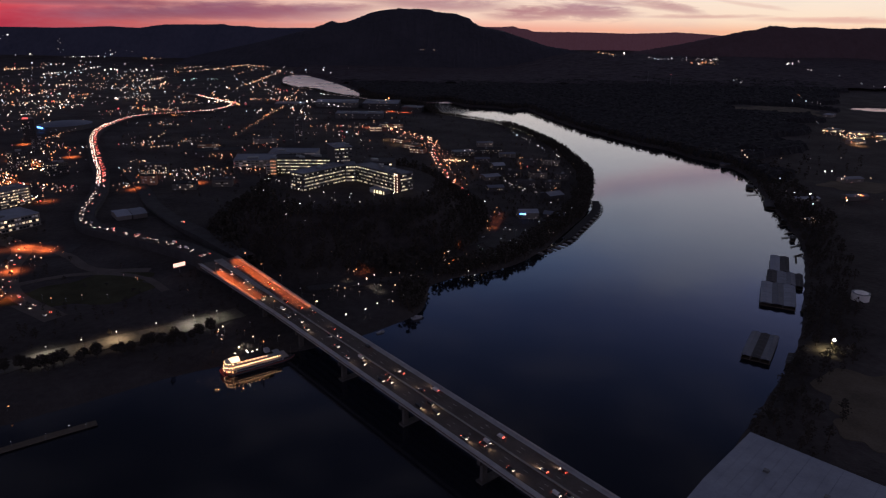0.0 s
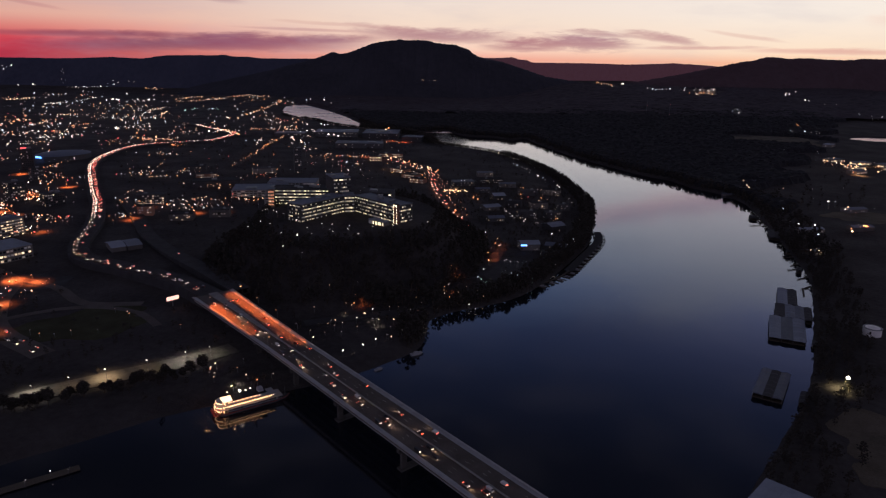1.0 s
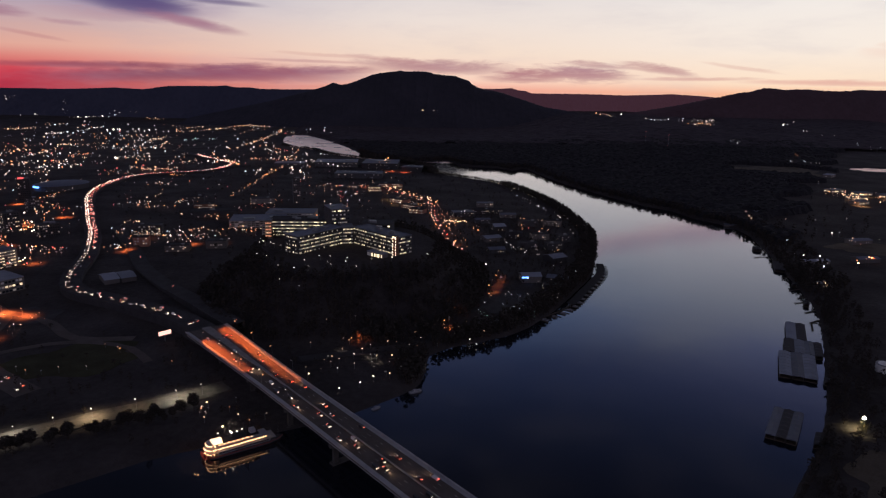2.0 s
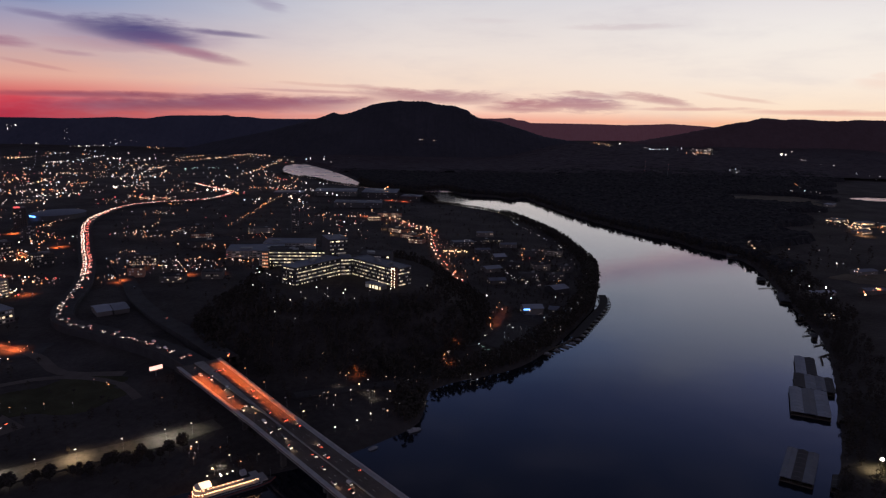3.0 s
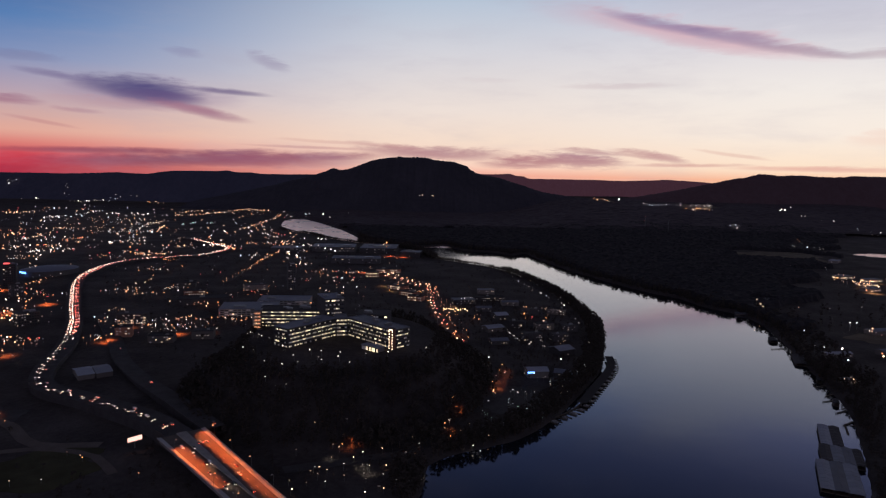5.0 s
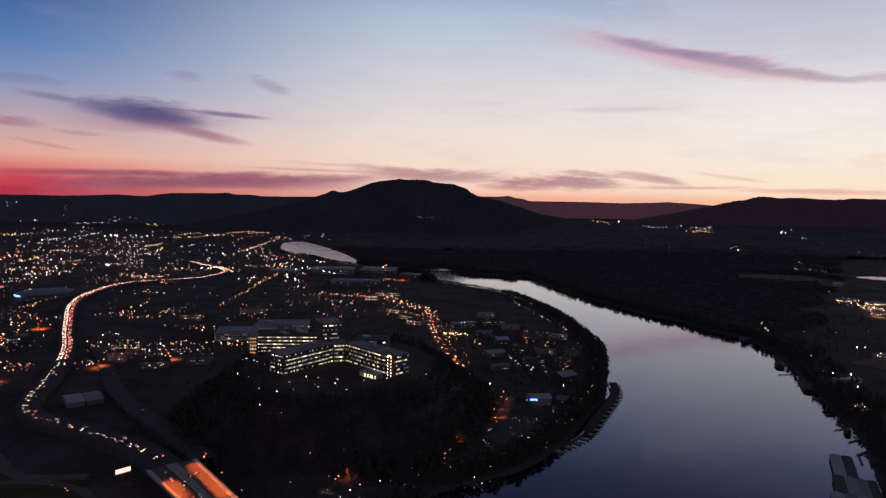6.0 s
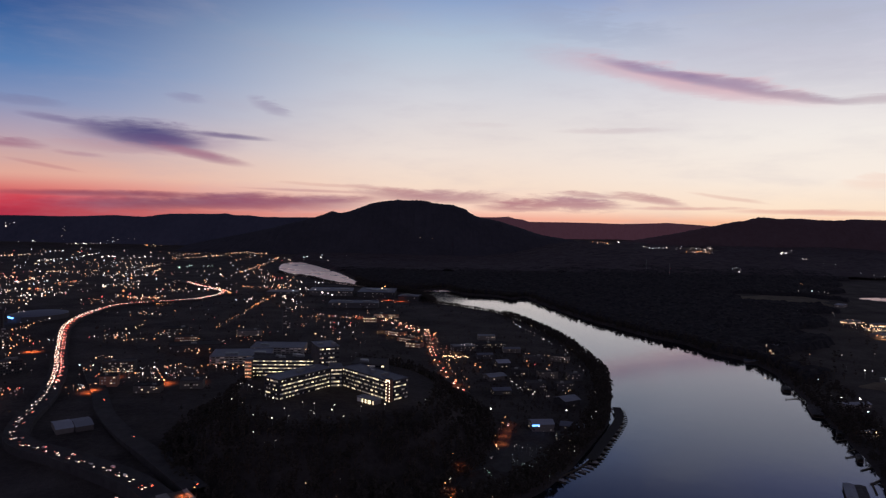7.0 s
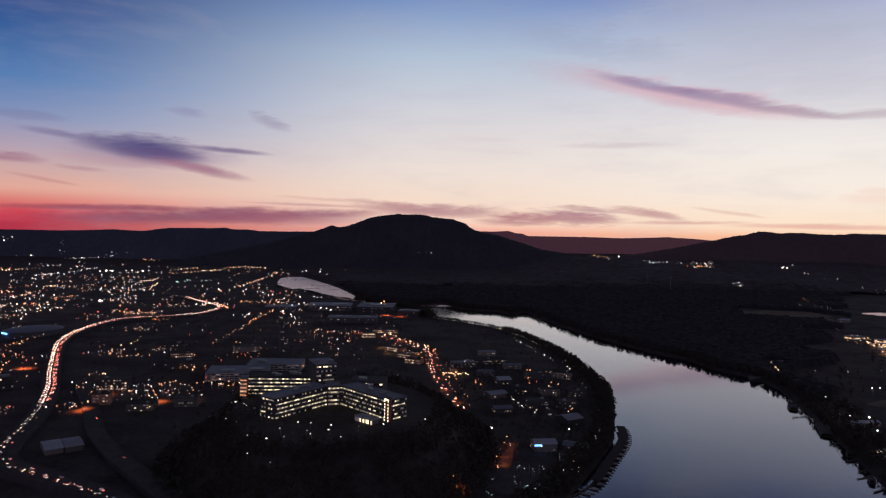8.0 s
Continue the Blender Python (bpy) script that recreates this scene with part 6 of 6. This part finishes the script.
# ---- pale yards on the east bank, sports field ----
def patch(name, x, y, rx, ry, turn, material, label, seed):
    r = np.random.default_rng(seed)
    n = 40
    k = 1 + 0.16 * np.sin(np.arange(n) / n * 6.2832 * 3 + r.uniform(0, 6)) + 0.1 * np.sin(np.arange(n) / n * 6.2832 * 7 + r.uniform(0, 6))
    c, s = math.cos(radians(turn)), math.sin(radians(turn))
    px = [rx * k[i] * math.cos(i / n * 6.2832) for i in range(n)]
    py = [ry * k[i] * math.sin(i / n * 6.2832) for i in range(n)]
    rings = [(0.02, 0.3), (0.35, 0.3), (0.7, 0.3), (1.0, 0.3), (1.02, -1.0)]
    pts = [(x + (px[i] * q) * c - (py[i] * q) * s, y + (px[i] * q) * s + (py[i] * q) * c, dz) for q, dz in rings for i in range(n)]
    z = land_z(np.array([p[0] for p in pts]), np.array([p[1] for p in pts]))
    g = Geo().add([(p[0], p[1], float(h) + p[2]) for p, h in zip(pts, z)], [(j * n + i, j * n + (i + 1) % n, j * n + n + (i + 1) % n, j * n + n + i)[::-1] for j in range(len(rings) - 1) for i in range(n)] + [tuple(range(n))])
    solid(name, g, material, label, "yard", kind="structure")


patch("ground_yard", 312, 420, 46, 34, 30, "sand", "pale gravel yard", 1)
patch("ground_yard_south", 285, 375, 26, 20, 40, "sand", "pale gravel yard", 2)
patch("ground_lot", 700, 1100, 60, 40, 10, "sand", "pale parking lot", 3)
patch("ground_field", 1090, 2240, 150, 130, 0, "sand", "pale open field", 4)
patch("ground_sports", -335, 585, 62, 38, 30, "grass", "worn sports field", 5)
patch("ground_lot_city", -455, 690, 46, 34, 40, "asphalt", "orange-lit parking lot", 6)
patch("ground_lot_point", 84, 780, 36, 44, 0, "asphalt", "riverside parking lot dotted with lamps", 7)


# ---- radio masts ----
for x, y in ((904, 3064), (965, 2936)):
    t = thing("radio_mast", x, y, ground_z(x, y), 0, "slim radio mast with red warning lamps", "mast", "radio masts")
    part("mast", Geo().tube((0, 0, -1), (0, 0, 62), 0.7, 0.4, 5), "steel", t)
    for k in range(3):
        part("warning_lamp", Geo().blob((0, 0, 20 + 21 * k), 0.8), "red_lamp", t)


# ---- the lights of the town, far off ----
def far_lights(name, places, colours, label, radius, seed, height=7.0):
    """Many lamps on thin poles as one mesh. places: x, y or x, y, ground height."""
    r = np.random.default_rng(seed)
    mats = ["steel"] + sorted(set(colours))
    verts, faces, idx = [], [], []
    proto = Geo().blob((0, 0, 0), 1.0)
    pv, pf = np.array(proto.v), proto.f
    xs, ys = np.array([p[0] for p in places]), np.array([p[1] for p in places])
    zs = land_z(xs, ys)
    count = 0
    for p, z in zip(places, zs):
        x, y, z = p[0], p[1], (p[2] if len(p) > 2 else z)
        h = height * r.uniform(0.6, 1.2)
        k = 1.35 * radius * r.uniform(0.6, 1.25)
        verts += (pv * k + (x, y, z + h)).tolist()
        verts += [(x - 0.1, y, z - 1), (x + 0.1, y, z - 1), (x, y + 0.1, z - 1), (x - 0.1, y, z + h - k * 0.5), (x + 0.1, y, z + h - k * 0.5), (x, y + 0.1, z + h - k * 0.5)]
        faces += [tuple(i + count for i in f) for f in pf]
        c = count + len(pv)
        faces += [(c, c + 1, c + 4, c + 3), (c + 1, c + 2, c + 5, c + 4), (c + 2, c, c + 3, c + 5)]
        m = mats.index(colours[r.integers(len(colours))])
        idx += [m] * len(pf) + [0] * 3
        count += len(pv) + 6
    me = bpy.data.meshes.new(name)
    me.from_pydata(verts, [], faces)
    for m in mats:
        me.materials.append(MAT[m])
    me.polygons.foreach_set("material_index", idx)
    return tagged(new(name, me), label, "street lights", kind="stuff")


def town_places(n, lo, hi, y0, y1, clusters, wide, seed, test):
    """Single lamps and long rows of lamps, as of streets and yards that run across the valley; they thin out with distance. lo, hi: x over y."""
    r = np.random.default_rng(seed)
    out = []
    while len(out) < n:
        cy = 1 / r.uniform(1 / y1, 1 / y0)
        cx = r.uniform(lo, hi) * cy
        if r.random() < clusters:
            many, tilt, size = int(r.uniform(4, 16)), r.normal(0, 0.10), r.uniform(0.3, 1.3) * cy / 3000
            deep = 0.006 * cy * cy / 1000
            row = [(cx + u, cy + tilt * u + r.normal(0, deep)) for u in r.normal(0, wide * size, many)]
        else:
            row = [(cx, cy)]
        out += [p for p in row if test(*p)]
    return out


def dry(places, least=15):
    d = from_shore([p[0] for p in places], [p[1] for p in places])
    return [p for p, k in zip(places, d) if k > least]


MAT["green_lamp"] = glow("green_lamp", (0.55, 1.0, 0.72), 3.0, 1.2)
MIX = ["white_lamp"] * 5 + ["warm_lamp"] * 5 + ["sodium_lamp"] * 4 + ["cool_lamp"] * 2 + ["red_lamp"]
WHITE = ["white_lamp"] * 6 + ["cool_lamp"] * 3 + ["warm_lamp"] * 2
AMBER = ["sodium_lamp"] * 5 + ["warm_lamp"] * 4 + ["white_lamp"] * 2
in_city = lambda x, y: -0.76 * y < x < -0.21 * y + 40 and not (x > -560 and y > 2900)
near_main = lambda x, y, d: min(math.dist((x, y), p[:2]) for p in main_line[::6]) > d
off_hill = lambda x, y: math.hypot((x + 118) / 200, (y - 858) / 260) > 1 and near_main(x, y, 32)
RED = ["sodium_lamp"] * 5 + ["warm_lamp"] * 3 + ["red_lamp"] * 2 + ["white_lamp"] * 2
far_lights("street_lights_city", dry(town_places(520, -0.76, -0.20, 1900, 4100, 0.20, 110, 3, in_city)), WHITE + AMBER + RED + WHITE, "countless lamps of the distant city streets", 1.25, 41)
far_lights("street_lights_yards", dry(town_places(110, -0.72, -0.26, 2500, 3600, 0.90, 90, 13, in_city)), WHITE + ["warm_lamp"] * 3, "white lamps of distant yards and lots", 1.45, 51)
far_lights("street_lights_suburb", dry(town_places(200, -0.76, -0.24, 1900, 3400, 0.80, 90, 14, in_city)), RED + AMBER, "amber lamps of distant suburbs", 1.3, 52)
far_lights("street_lights_west", dry(town_places(110, -0.74, -0.56, 1750, 2150, 0.8, 70, 15, in_city)), WHITE + AMBER, "lamps of yards beyond the arena", 1.0, 55)
# rows and clusters that stand out: from x, y to x, y, how many, which lamps
RIDGE_ROWS = ((-3083, 4755, -3017, 4750, 4, "w"), (-2660, 4745, -2612, 4730, 6, "w"), (-2909, 4655, -2784, 4640, 8, "w"), (-2497, 4540, -2268, 4685, 22, "w"),
              (-2246, 4680, -2112, 4685, 5, "w"), (-2005, 4575, -1892, 4515, 8, "a"), (-2197, 3840, -2119, 3815, 6, "w"), (-2219, 4170, -2103, 4080, 5, "w"))
BAND_ROWS = ((-2166, 3365, -2086, 3495, 9, "A"), (-1845, 3130, -1803, 3225, 26, "w"), (-1807, 3355, -1864, 3630, 16, "w"), (-1731, 3475, -1675, 3500, 4, "W"),
              (-1576, 3345, -1518, 3460, 10, "w"), (-1618, 3515, -1515, 3555, 4, "W"), (-1345, 3385, -1218, 3770, 34, "a"), (-1426, 3640, -1385, 3870, 12, "a"),
              (-1569, 4320, -1522, 4340, 3, "W"), (-1233, 3875, -1117, 4440, 42, "a"), (-1208, 4130, -1024, 3955, 18, "a"))
SUBURB_ROWS = ((-1590, 2500, -1524, 2590, 12, "r"), (-1358, 2260, -1401, 2410, 22, "a"), (-1480, 2605, -1455, 2635, 9, "a"), (-1238, 2230, -1202, 2295, 18, "r"),
              (-1393, 2230, -1353, 2225, 8, "a"), (-1396, 2625, -1362, 2715, 14, "a"), (-1148, 1900, -1109, 1945, 20, "w"), (-1126, 1995, -1061, 1965, 8, "w"),
              (-1057, 2165, -1054, 2180, 3, "W"), (-1050, 2185, -1017, 2355, 18, "w"), (-1244, 2865, -1252, 3060, 20, "a"), (-1134, 2720, -1151, 2800, 4, "A"),
              (-1218, 2725, -1210, 2755, 5, "w"), (-1105, 2905, -1092, 2970, 7, "c"), (-1047, 2985, -1011, 3030, 7, "c"))
TOWN_ROWS = ((-815, 2750, -820, 2985, 16, "a"), (-820, 2985, -873, 3635, 26, "a"), (-744, 2130, -718, 2165, 4, "W"), (-711, 2185, -642, 2090, 10, "A"),
              (-652, 2245, -550, 2215, 16, "r"), (-832, 1880, -767, 1940, 14, "a"), (-466, 1470, -472, 1640, 16, "s"), (-472, 1640, -482, 1810, 14, "s"),
              (-482, 1810, -486, 2045, 16, "s"), (-835, 1365, -835, 1450, 14, "a"), (-843, 1455, -854, 1540, 8, "a"), (-716, 1305, -698, 1310, 6, "w"), (-627, 1415, -625, 1485, 3, "A"),
              (-518, 1360, -515, 1360, 1, "W"), (-539, 1905, -514, 1935, 6, "w"), (-466, 1265, -433, 1285, 10, "A"), (-684, 2560, -649, 2545, 3, "W"), (-425, 1875, -380, 1875, 7, "w"))
FOOT_ROWS = ((-805, 3450, -708, 3530, 12, "w"), (-675, 3745, -562, 3355, 5, "w"), (-538, 3795, -532, 3800, 1, "w"), (-675, 4300, -713, 4680, 3, "w"),
              (-955, 4685, -947, 4685, 2, "w"), (-412, 2240, -388, 2245, 3, "W"), (-459, 2085, -391, 2080, 7, "w"), (-346, 2015, -318, 2005, 3, "W"), (-190, 2185, -173, 2155, 3, "S"),
              (-228, 1570, -158, 1615, 14, "a"), (-353, 1655, -345, 1660, 2, "A"))
VALLEY_ROWS = ((956, 4315, 1012, 4115, 14, "a"), (1092, 4235, 1099, 4235, 1, "W"), (1419, 4835, 1429, 4840, 2, "w"), (1430, 4520, 1579, 4560, 22, "w"),
              (1721, 4740, 1788, 4835, 3, "W"), (1153, 3905, 1280, 3900, 12, "w"), (1329, 3910, 1365, 3920, 4, "w"), (1398, 3870, 1524, 3865, 18, "w"),
              (1326, 3660, 1467, 3755, 20, "a"), (1319, 3140, 1366, 3165, 6, "w"), (1865, 3770, 1908, 3805, 3, "W"), (1766, 4390, 1771, 4395, 1, "w"))
PLAIN_ROWS = ((1983, 3865, 1989, 3870, 1, "w"), (1861, 3555, 1873, 3555, 2, "w"), (1853, 3345, 1858, 3345, 1, "w"), (1907, 3315, 1912, 3315, 1, "w"),
              (1868, 3080, 1912, 3125, 3, "w"), (1853, 2955, 1908, 2980, 4, "w"), (1357, 2620, 1322, 2550, 2, "S"), (1234, 2435, 1267, 2460, 3, "w"), (1250, 2335, 1260, 2270, 5, "w"),
              (974, 1770, 977, 1770, 2, "w"), (938, 1855, 941, 1855, 1, "w"), (955, 1675, 943, 1625, 9, "a"), (942, 1595, 940, 1550, 10, "A"), (944, 1550, 972, 1570, 8, "A"),
              (583, 1305, 596, 1295, 3, "A"))
PALETTE = {"w": ["white_lamp"] * 3 + ["cool_lamp"], "a": ["warm_lamp"] * 4 + ["sodium_lamp"] * 2 + ["white_lamp"], "r": ["sodium_lamp"] * 3 + ["red_lamp"] * 2 + ["warm_lamp"] * 2, "s": ["sodium_lamp"] * 3 + ["warm_lamp"],
           "c": ["cool_lamp"] * 2 + ["green_lamp"], "W": ["flood_lamp"], "A": ["amber_flood"], "S": ["amber_flood", "sodium_lamp"]}


def on_slope(x, y):
    """A place on the foot of the far western ridge, or on the plain before it."""
    if x < -700 and y > 4630:
        y = min(y, 4780)
        return x, y, 215 * (0.5 + 0.5 * math.cos(math.pi * (4880 - y) / 260)) ** 1.15
    return x, y


def lamp_rows(name, rows, label, seed, tall=7.0):
    """Street rows and lit yards of one district, as one mesh."""
    r = random.Random(seed)
    groups = {}
    for x0, y0, x1, y1, n, key in rows:
        for k in range(n):
            u = min(1.0, max(0.0, (k + r.uniform(-0.45, 0.45)) / max(1, n - 1)))
            y = y0 + (y1 - y0) * u
            wide = 0.0012 * y * (0.4 if key in "WAS" else 1.0)
            deep = 0.006 * y * (0.2 if key in "WAS" else 1.0)
            groups.setdefault((key, int(y / 900)), []).append(on_slope(x0 + (x1 - x0) * u + r.gauss(0, wide), y + r.gauss(0, deep)))
    for i, ((key, far), places) in enumerate(sorted(groups.items())):
        size = (far + 0.5) * 900 * (0.0006 if key in "WAS" else 0.00046)
        far_lights(name, dry(places, 4), PALETTE[key], label, size, seed + i, tall)


lamp_rows("street_lights_ridge", RIDGE_ROWS, "small white lamps high at the city's far edge", 101)
lamp_rows("street_lights_band", BAND_ROWS, "bright rows of lamps across the far city", 131)
lamp_rows("street_lights_district", SUBURB_ROWS, "rows of lamps and lit yards in the suburbs", 161)
lamp_rows("street_lights_town_rows", TOWN_ROWS, "amber rows of lamps along town streets", 191)
lamp_rows("street_lights_foot", FOOT_ROWS, "lamps along the upper river at the mountain's foot", 221, 22.0)
lamp_rows("street_lights_far_valley", VALLEY_ROWS, "clusters of lamps in the far valley", 251, 22.0)
lamp_rows("street_lights_far_plain", PLAIN_ROWS, "scattered lamps and lit yards on the dark plain", 281, 22.0)
far_lights("street_lights_old_town", dry(town_places(480, -0.62, -0.06, 1050, 1950, 0.25, 60, 4, lambda x, y: x < -60 and off_hill(x, y))), MIX + RED, "lamps of the old town streets", 0.66, 42)
far_lights("street_lights_downtown", dry(town_places(330, -0.76, -0.56, 880, 1700, 0.55, 70, 5, lambda x, y: near_main(x, y, 35))), RED + AMBER + WHITE, "lamps of the downtown streets", 0.75, 43)
far_lights("street_lights_blocks", dry([(random.gauss(-455, 26), random.gauss(1075, 24)) for _ in range(46)] + [(random.gauss(-395, 24), random.gauss(1060, 22)) for _ in range(40)] + [(random.gauss(-490, 10), random.gauss(985, 12)) for _ in range(14)]
                                       + [(random.uniform(-560, -500), random.gauss(1385, 4)) for _ in range(14)]), RED + WHITE, "lamps round the blocks below the hill", 0.5, 57)
far_lights("street_lights_foreshore", dry([(random.gauss(-428, 10), random.uniform(560, 700)) for _ in range(26)] + [(-400 + 12 * k, 556 + random.gauss(0, 3)) for k in range(7)] + [(random.uniform(-320, -200), random.uniform(560, 640)) for _ in range(6)]),
           ["warm_lamp", "white_lamp", "sodium_lamp"], "small lamps along the road by the sports field", 0.34, 58, 5.0)
far_lights("street_lights_mountain", [(-175 + 15 * k + random.gauss(0, 6), 4240 + random.gauss(0, 2), 108) for k in range(9)] + [(126, 4225, 72), (134, 4226, 73), (146, 4228, 73), (420, 4200, 40)], ["white_lamp", "white_lamp", "amber_flood"], "lamps of a road on the mountain's flank", 1.0, 53)
POINT_ROWS = ((161, 1630, 185, 1493, 7, "w"), (185, 1493, 210, 1385, 6, "w"), (227, 1374, 225, 1169, 5, "w"), (250, 1162, 193, 933, 7, "w"), (193, 933, 164, 864, 6, "w"), (147, 1271, 219, 1246, 14, "a"),
              (134, 1188, 189, 1179, 2, "r"), (143, 1229, 136, 1161, 5, "a"), (178, 1212, 164, 1132, 4, "a"), (99, 1089, 110, 1022, 8, "w"), (120, 1013, 126, 1010, 3, "w"), (146, 1054, 141, 997, 5, "w"),
              (180, 1069, 172, 1013, 4, "a"), (59, 929, 60, 929, 1, "W"), (155, 936, 156, 936, 1, "W"), (132, 887, 133, 887, 1, "W"))
YARD_ROWS = ((1, 1235, 42, 1229, 16, "A"), (29, 1309, 54, 1336, 5, "W"), (49, 1180, 63, 1167, 6, "a"), (56, 803, 58, 795, 3, "A"), (40, 737, 59, 700, 14, "c"), (70, 763, 106, 728, 26, "c"),
             (77, 804, 114, 786, 16, "w"), (122, 792, 140, 800, 7, "W"), (111, 865, 144, 809, 12, "w"))
EAST_ROWS = ((672, 1157, 686, 1163, 2, "W"), (684, 1124, 680, 1100, 6, "a"), (542, 1006, 543, 1006, 1, "W"), (564, 998, 564, 998, 1, "W"), (488, 864, 500, 860, 5, "A"), (566, 1098, 567, 1098, 1, "w"),
             (533, 1040, 530, 1015, 2, "w"), (599, 967, 634, 988, 4, "S"), (528, 1083, 529, 1083, 1, "w"), (541, 942, 544, 936, 2, "w"))
AVENUE_ROWS = ((-141, 1654, -18, 1442, 18, "A"), (-100, 1501, -31, 1470, 4, "A"), (-91, 1426, -22, 1378, 16, "a"), (-18, 1442, 19, 1058, 16, "s"), (4, 1317, 35, 1059, 10, "s"))
lamp_rows("street_lights_avenue", AVENUE_ROWS, "orange lamps along the avenue and its bright forecourts", 401, 9.0)
lamp_rows("street_lights_point", POINT_ROWS, "small lamps along the paths and streets of the point", 311)
lamp_rows("street_lights_lots", YARD_ROWS, "white and greenish lamps over riverside parking lots", 341)
lamp_rows("street_lights_east", EAST_ROWS, "bright yard lamps on the dark east bank", 371, 12.0)
far_lights("lamps_pier", [(-262, 347, 1.2), (-247, 358, 1.2), (-245, 354, 1.2), (-236, 365, 1.2), (-228, 371, 1.2), (-227, 368, 1.2)], ["white_lamp"], "small lamps along a low pier", 0.22, 64, 3.0)
far_lights("yard_flood", [(322, 494)], ["flood_lamp"], "very bright flood lamp over a riverside yard", 1.0, 63, 9.0)
far_lights("street_lights_mall", dry([(random.gauss(1020, 45), random.gauss(1660, 40)) for _ in range(34)] + [(random.gauss(955, 18), random.gauss(1535, 14)) for _ in range(8)]), ["sodium_lamp"] * 3 + ["warm_lamp"] * 3 + ["white_lamp"], "orange lamps of a distant shopping yard", 0.8, 47)
far_lights("lamps_river_park", dry([(random.gauss(-60, 34), random.gauss(606, 30)) for _ in range(34)] + [(random.gauss(20, 22), random.gauss(690, 22)) for _ in range(22)] + [(random.gauss(-165, 16), random.gauss(492, 14)) for _ in range(10)], 4),
           ["warm_lamp"] * 4 + ["white_lamp"] * 2 + ["sodium_lamp"], "small warm lamps of the riverside park", 0.36, 61, 5.0)
far_lights("lamps_east_yards", dry([(random.uniform(520, 800), random.uniform(850, 1450)) for _ in range(12)]),
           ["white_lamp"] * 5 + ["warm_lamp"] * 3, "yard lamps scattered over the east bank", 0.55, 62, 8.0)
